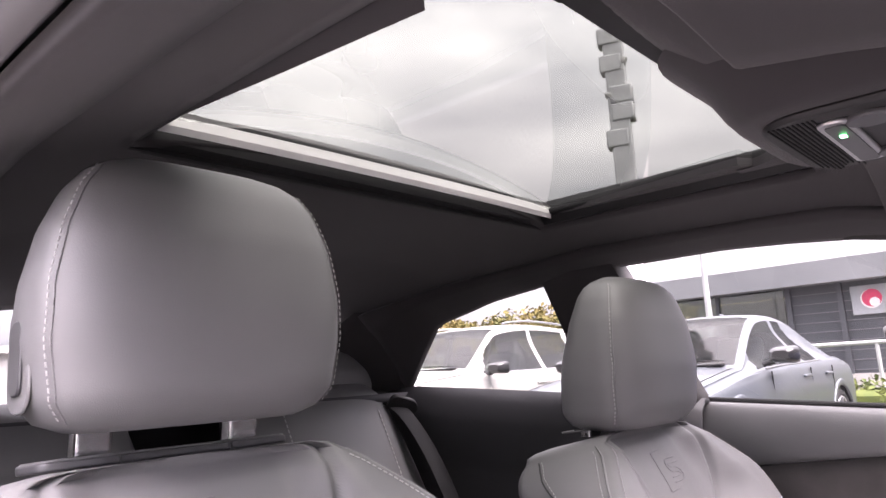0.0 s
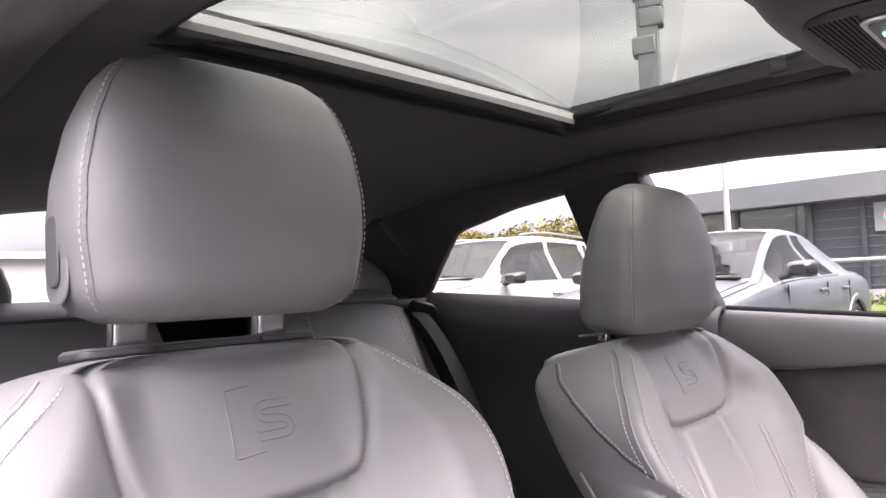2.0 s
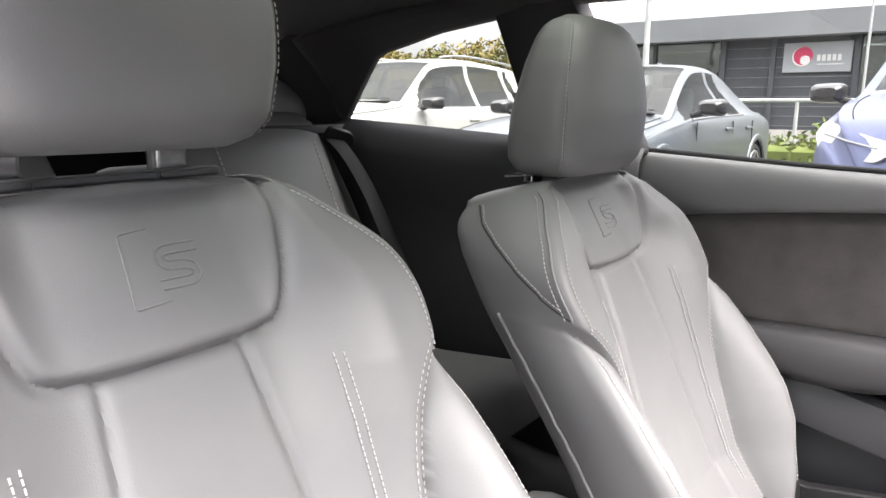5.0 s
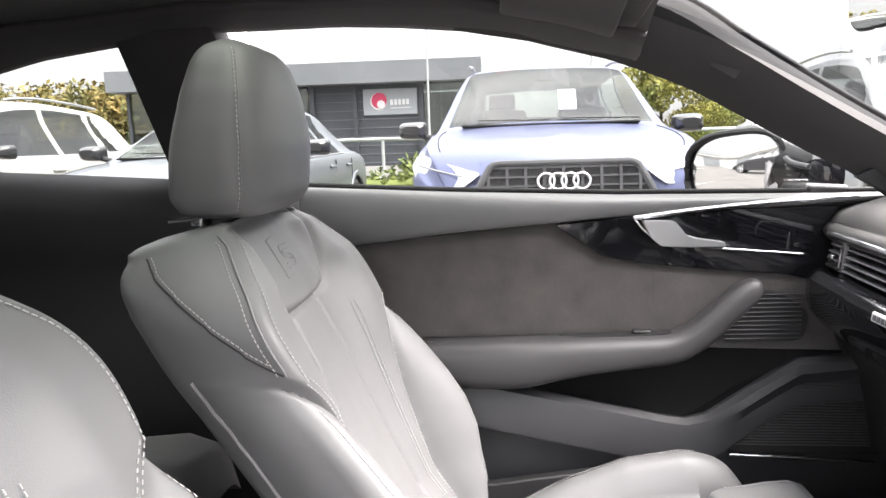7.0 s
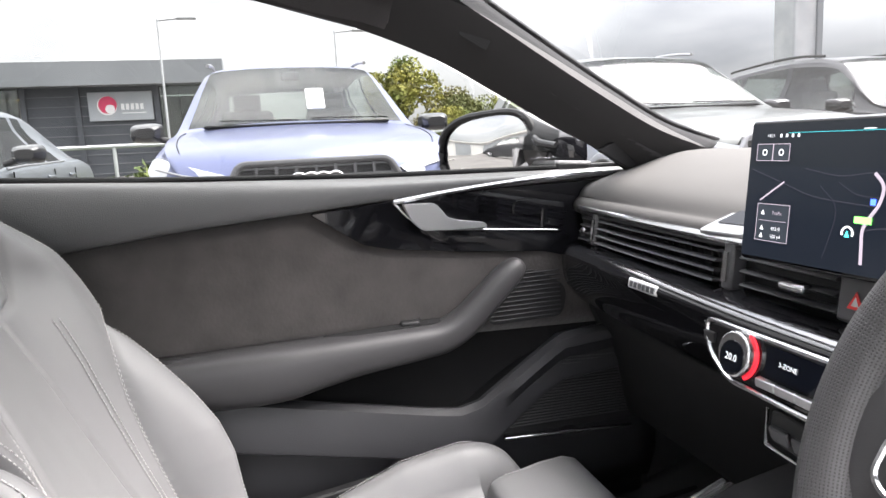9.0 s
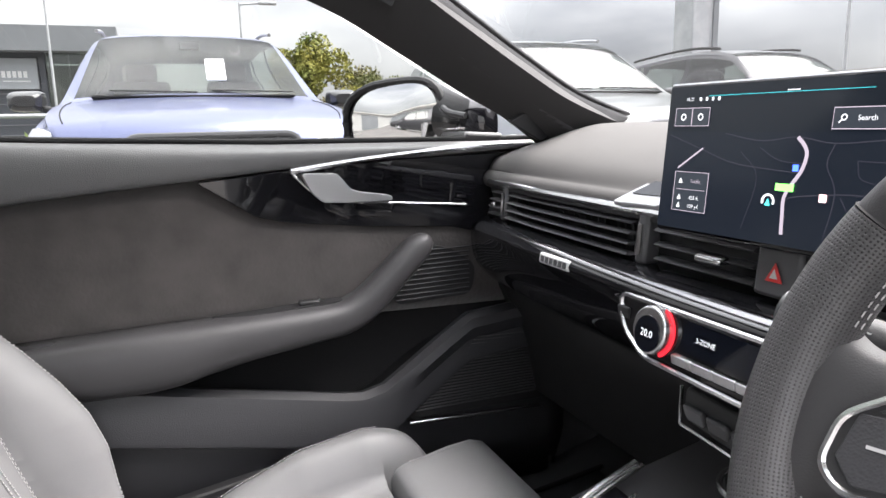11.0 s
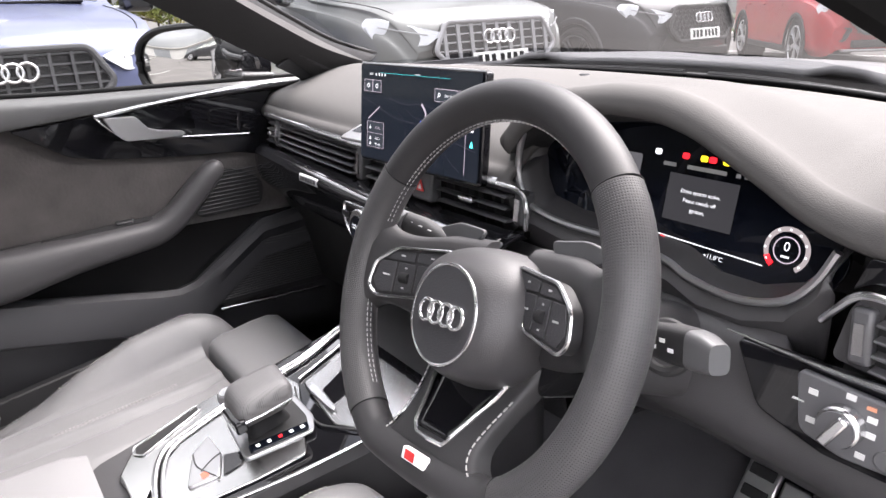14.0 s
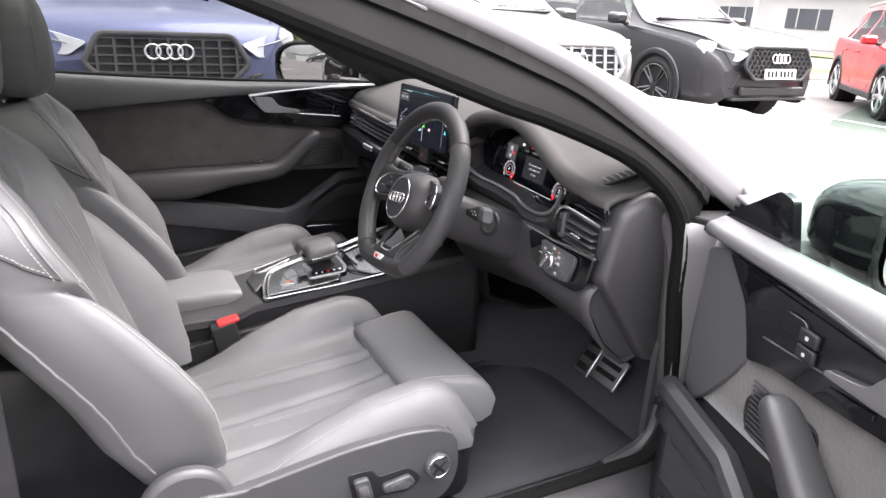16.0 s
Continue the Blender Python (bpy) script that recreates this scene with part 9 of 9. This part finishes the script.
bm = bmesh.new()
bmesh.ops.create_grid(bm, x_segments=40, y_segments=40, size=400)
ground = structure(part("ground", bm, M_TARMAC), "worn grey tarmac car park ground", "ground")
for i in range(9):
    y = -7.6 + i * 3.25
    ln = part("bay_line", box(-5.6, y, 0.004, 4.8, 0.09, 0.004), M_PLATE)
    structure(ln, "worn white parking bay line on the tarmac", "road marking")
kerb = structure(part("kerb", box(-9.35, -2.0, 0.06, 0.14, 40, 0.12), M_CONC, bevel=0.02), "pale concrete kerb along the planting bed", "kerb")
bed = structure(part("planting_bed", box(-11.4, -2.0, 0.03, 4.0, 40, 0.09), M_GRASS), "planting bed with soil and grass", "planting bed")


def leaf_cloud(centres, n, size, seed, squash=(1, 1, 1)):
    """Many small folded leaves about ellipsoid clumps."""
    rng = np.random.default_rng(seed)
    vs, fs = [], []
    for k in range(n):
        c, r = centres[rng.integers(len(centres))]
        d = rng.normal(size=3)
        d /= np.linalg.norm(d)
        p = np.array(c) + d * np.array(r) * rng.uniform(0.55, 1.05)
        a = rng.normal(size=3)
        a /= np.linalg.norm(a)
        b = np.cross(a, rng.normal(size=3))
        b /= np.linalg.norm(b)
        s = size * rng.uniform(0.6, 1.4)
        i = len(vs)
        vs += [p - a * s, p + b * s * 0.5, p + a * s, p - b * s * 0.5 + np.cross(a, b) * s * 0.25]
        fs += [(i, i + 1, i + 2, i + 3)]
    me = bpy.data.meshes.new("leaves")
    me.from_pydata([tuple(v) for v in vs], [], fs)
    bm_ = bmesh.new()
    bm_.from_mesh(me)
    bpy.data.meshes.remove(me)
    return bm_


# clipped hedge
rng = random.Random(4)
cs = [((-10.4 + rng.uniform(-0.35, 0.35), y, 0.42 + rng.uniform(-0.1, 0.15)), (0.42, 0.40, 0.36)) for y in np.linspace(-20, 9, 74)]
hedge = tagged(part("hedge", leaf_cloud(cs, 26000, 0.055, 1), M_LEAF, smooth=False), "clipped green hedge along the car park edge", "hedge", kind="stuff")
core = part("hedge_core", loft([[(-10.4 + x * 0.26, y, z) for x, z in ((-1, 0.05), (1, 0.05), (1, 0.45), (0.6, 0.52), (-0.6, 0.52), (-1, 0.45))] for y in (-20, 9)]), M_LEAF, hedge)

# steel rail behind the hedge
rail = thing("steel_railing", "galvanised knee rail behind the hedge", "railing", (-12.2, -4, 0))
part("rail_tube", tube([(-12.2, -22, 1.18), (-12.2, 12, 1.18)], 0.035), M_STEEL, rail)
for i in range(15):
    part("rail_post", moved(cyl(0.03, 1.2, 10), pose(-12.2, -21 + i * 2.3, 0.6)), M_STEEL, rail)

# showroom
bld = thing("showroom", "long low dark grey showroom with flat fascia roof and glazing", "building", (-26, -8, 0))
BX = -22.0
part("front_wall", box(BX - 0.2, -4.85, 1.55, 0.4, 3.7, 3.1), M_WALLDK, bld, "dark clad wall bay")
part("fascia", box(BX + 0.1, -7.2, 3.38, 1.0, 12.2, 0.66), M_FASCIA, bld, "pale grey roof fascia")
part("roof", box(BX - 5, -7.2, 3.60, 10, 12.0, 0.10), M_FASCIA, bld)
part("plinth", box(BX - 0.1, -7.2, 0.22, 0.5, 11.8, 0.44), M_CONC, bld)
part("back_wall", box(BX - 9, -7.2, 1.7, 0.3, 11.8, 3.4), M_PALEWALL, bld)
part("floor_slab", box(BX - 4.6, -7.2, 0.40, 9, 11.6, 0.06), M_CONC, bld)
for i in range(3):
    y = -7.75 - i * 2.05
    pn = part("window", box(BX - 0.05, y, 1.75, 0.02, 1.95, 2.6), G_CAR, bld, "dark reflective shop window")
    part("window_frame", box(BX, y - 1.02, 1.75, 0.12, 0.10, 2.7), M_WALLDK, pn)
part("window", box(BX - 0.05, -2.1, 1.75, 0.02, 1.8, 2.6), G_CAR, bld)
for y in (-6.6, -5.2, -3.05, -1.2):
    part("mullion", box(BX + 0.05, y, 1.55, 0.16, 0.14, 3.1), M_WALLDK, bld)
for i in range(9):
    part("cladding_rib", box(BX + 0.012, -4.85, 0.55 + i * 0.28, 0.025, 3.6, 0.02), M_FASCIA, bld)
sgn = thing("wall_sign", "grey wall sign with a red round mark and white bars", "sign", (BX + 0.1, -4.05, 2.45))
part("sign_board", box(BX + 0.06, -4.05, 2.48, 0.06, 1.75, 0.82), M_SIGN, sgn, bevel=0.01)
M_SIGNRED = mat("sign_red", (0.55, 0.03, 0.10), 0.5)
part("sign_disc", moved(cyl(0.27, 0.02, 32), pose(BX + 0.10, -4.42, 2.50, 0, 90)), M_MARK, sgn)
part("sign_disc_red", moved(cyl(0.25, 0.02, 32), pose(BX + 0.112, -4.40, 2.52, 0, 90)), M_SIGNRED, sgn)
part("sign_disc_white", moved(cyl(0.13, 0.02, 24), pose(BX + 0.124, -4.34, 2.40, 0, 90)), M_MARK, sgn)
for i in range(5):
    part("sign_bar", box(BX + 0.10, -4.0 + i * 0.13, 2.46, 0.02, 0.085, 0.17), M_MARK, sgn)
for i in range(12):
    part("sign_print", box(BX + 0.10, -4.0 + i * 0.055, 2.28, 0.02, 0.035, 0.035), M_MARK, sgn)
# what stands inside the showroom's glass
for i, (y, c) in enumerate(((-8.2, P_GREY), (-10.8, P_WHITE))):
    sh = thing("display_car", "car shape standing behind the showroom glass", "car", (BX - 3, y, 0.43))
    part("car_body", loft([[(BX - 3 + x, y + q, 0.43 + z) for q, z in rounded([(-2.1, 0.2), (2.1, 0.2), (2.0, 0.75), (1.0, 0.9), (0.4, 1.4), (-1.2, 1.4), (-2.0, 0.9)], 0.2)] for x in (-0.85, 0.85)]), c, sh, bevel=0.1, seg=3)

# trees
def tree(at, h, spread, seed, mtl, label, leaves=5000):
    t = thing("tree", label, "tree", at)
    r = random.Random(seed)
    x, y, z = at
    part("trunk", tube(curve([(x, y, z), (x + r.uniform(-.1, .1), y, z + h * 0.3), (x + r.uniform(-.2, .2), y + r.uniform(-.2, .2), z + h * 0.75)], 5), [0.16 * h / 6 * q for q in np.linspace(1, 0.3, 11)], 8), M_BARK, t)
    cs_ = []
    for i in range(9):
        a, q = r.uniform(0, 6.28), r.uniform(0.35, 1.0)
        e = (x + math.cos(a) * spread * r.uniform(0.3, 0.9), y + math.sin(a) * spread * r.uniform(0.3, 0.9), z + h * (0.35 + 0.6 * q) - 0.1 * h)
        part("limb", tube([(x, y, z + h * 0.25 + 0.3 * q * h), e], [0.05, 0.015], 6), M_BARK, t)
        cs_.append((e, (spread * 0.42, spread * 0.42, h * 0.15)))
    cs_.append(((x, y, z + h * 0.85), (spread * 0.5, spread * 0.5, h * 0.16)))
    part("crown", leaf_cloud(cs_, leaves, 0.10 * h / 5, seed), mtl, t, smooth=False)
    return t


tree((-24, 4.9, 0), 4.0, 1.3, 3, M_TREE, "yellow-green broadleaf tree beyond the hedge")
tree((-25, 6.9, 0), 3.0, 1.5, 5, M_AUTUMN, "yellowing bushy tree beyond the railing")
tree((-26, 8.6, 0), 2.7, 1.6, 6, M_TREE, "green bushy tree beyond the railing")
tree((-23, 6.0, 0), 2.2, 1.2, 8, M_TREE, "low green shrub beside the railing")
# far woods, as one mass along the hill
rngw = random.Random(9)
hillrow = [((-70 + rngw.uniform(-6, 6), -70 + i * 0.75, 5.2 + rngw.uniform(-0.8, 1.4)), (2.4, 1.8, 2.3)) for i in range(80)]
tagged(part("far_woods", leaf_cloud(hillrow, 24000, 0.32, 11), M_AUTUMN, smooth=False), "autumn coloured woods on the far slope", "woods", kind="stuff")
hill = sheet([[(x, y, 3.0 + 5.5 * float(smooth(-60, -130, x)) * (0.6 + 0.4 * math.sin(y * 0.02 + 1)) - 3.0 * float(smooth(-70, -55, x))) for x in np.linspace(-180, -55, 14)] for y in np.linspace(-160, -8, 20)])
structure(part("hillside", hill, M_GRASS), "green hillside beyond the roofs", "hill")
farrow = [((-60 + i * 0.9, 120 + rngw.uniform(-5, 5), 3.6 + rngw.uniform(-0.6, 1.0)), (2.2, 1.6, 1.6)) for i in range(60)]
tagged(part("far_woods", leaf_cloud(farrow, 9000, 0.5, 12), M_AUTUMN, smooth=False), "brown and green tree line on the horizon", "woods", kind="stuff")
# pale low building at the far end of the row
pb = thing("low_building", "long low pale building with small dark windows", "building", (-14, 34, 0))
part("wall", box(-14, 34, 1.4, 46, 0.4, 2.8), M_PALEWALL, pb)
part("roof_edge", box(-14, 33.9, 2.95, 47, 1.0, 0.35), M_CONC, pb, "pale roof edge")
for i in range(9):
    w_ = part("window", box(-33 + i * 4.6, 33.78, 1.5, 2.6, 0.06, 1.0), M_WALLDK, pb, "dark strip window")
    for q in (-0.6, 0.6):
        part("window_bar", box(-33 + i * 4.6 + q, 33.74, 1.5, 0.06, 0.04, 1.0), M_PALEWALL, w_)
structure(part("verge", box(-14, 27, 0.03, 50, 3.0, 0.06), M_GRASS), "strip of grass before the pale building", "verge")

# mast with cameras, seen through the roof
mast = thing("camera_mast", "grey steel mast with stacked floodlights and cameras", "mast", (-9.3, -5.12, 0))
part("mast_post", moved(box(0, 0, 0, 0.22, 0.32, 7.2), pose(-9.3, -5.12, 3.6, 0, 0, 20)), M_STEEL, mast, bevel=0.02)
for i, (z, s) in enumerate(((6.75, 1), (6.38, -1), (5.9, -1), (5.35, 1), (5.05, 1), (4.62, -1))):
    part("mast_box", moved(box(0, s * 0.06, z, 0.26, 0.36, 0.30), pose(-9.3, -5.12, 0, 0, 0, 20)), M_STEEL, mast, bevel=0.03)
    if i < 4:
        part("camera_dome", moved(cyl(0.085, 0.13, 18, 0.05), pose(-9.3, -5.12, 0, 0, 0, 20) @ pose(0.06, s * -0.13, z + 0.02, 70)), M_PALEWALL, mast, "pale camera head", bevel=0.02)


def lamp_post(x, y, h, label, arms=1, r=0.06):
    t = thing("street_lamp", label, "street lamp", (x, y, 0), "car park lamps")
    part("pole", moved(cyl(r, h, 12, r * 0.6), pose(x, y, h / 2)), M_STEEL, t)
    for s in ((1,) if arms == 1 else (-1, 1)):
        part("arm", tube([(x, y, h - 0.05), (x, y + s * 0.5, h)], 0.03), M_STEEL, t)
        part("lamp_head", box(x, y + s * 0.75, h + 0.01, 0.18, 0.5, 0.09), M_STEEL, t, bevel=0.03)


lamp_post(-20, 2.08, 4.25, "slim steel car park lamp", 1, 0.045)
lamp_post(-19, -7.9, 4.4, "pale steel lamp post with twin heads", 2, 0.11)
lamp_post(-26, -13.3, 4.2, "far twin headed lamp", 2, 0.06)
lamp_post(-20, -2.6, 4.6, "slim steel car park lamp", 1, 0.04)
lamp_post(-20, 25.2, 6.5, "tall steel lamp post behind the cars", 1, 0.09)
tb = thing("sign_pillar", "square grey steel sign pillar behind the cars", "sign pillar", (-9, 8.0, 0))
part("pillar_shaft", box(-9, 8.03, 3.0, 0.45, 0.52, 6.0), M_STEEL, tb, bevel=0.03)
part("pillar_edge", box(-8.76, 8.22, 3.0, 0.03, 0.10, 6.0), M_FASCIA, tb)
# pylons far off
for px, py in ((-60, 95), (-20, 130)):
    py_ = thing("pylon", "far lattice power pylon", "pylon", (px, py, 0))
    for s in (-1, 1):
        part("leg", tube([(px + s * 1.5, py, 0), (px, py, 16)], 0.10, 5), M_STEEL, py_)
    for z in (10, 12, 14):
        part("cross_arm", box(px, py, z, 5 - (z - 10) * 0.5, 0.15, 0.15), M_STEEL, py_)
# cars behind on the driver's side, seen in the mirror
parked_car("suv", SUV, P_BLACK, "dark SUV parked across the lane behind", pose(-1.6, -17.0, 0, 0, 0, 100), "frame", dark=True)
back_b = thing("workshop", "plain grey workshop hall across the lane", "building", (10, -30, 0))
part("wall", box(6, -34, 1.5, 60, 0.4, 3.0), M_PALEWALL, back_b)
part("roof_edge", box(6, -33.8, 3.1, 61, 0.8, 0.3), M_CONC, back_b)
for i in range(8):
    part("shutter", box(-18 + i * 6.5, -33.77, 1.3, 3.8, 0.06, 2.4), M_FASCIA, back_b, "pale roller door")
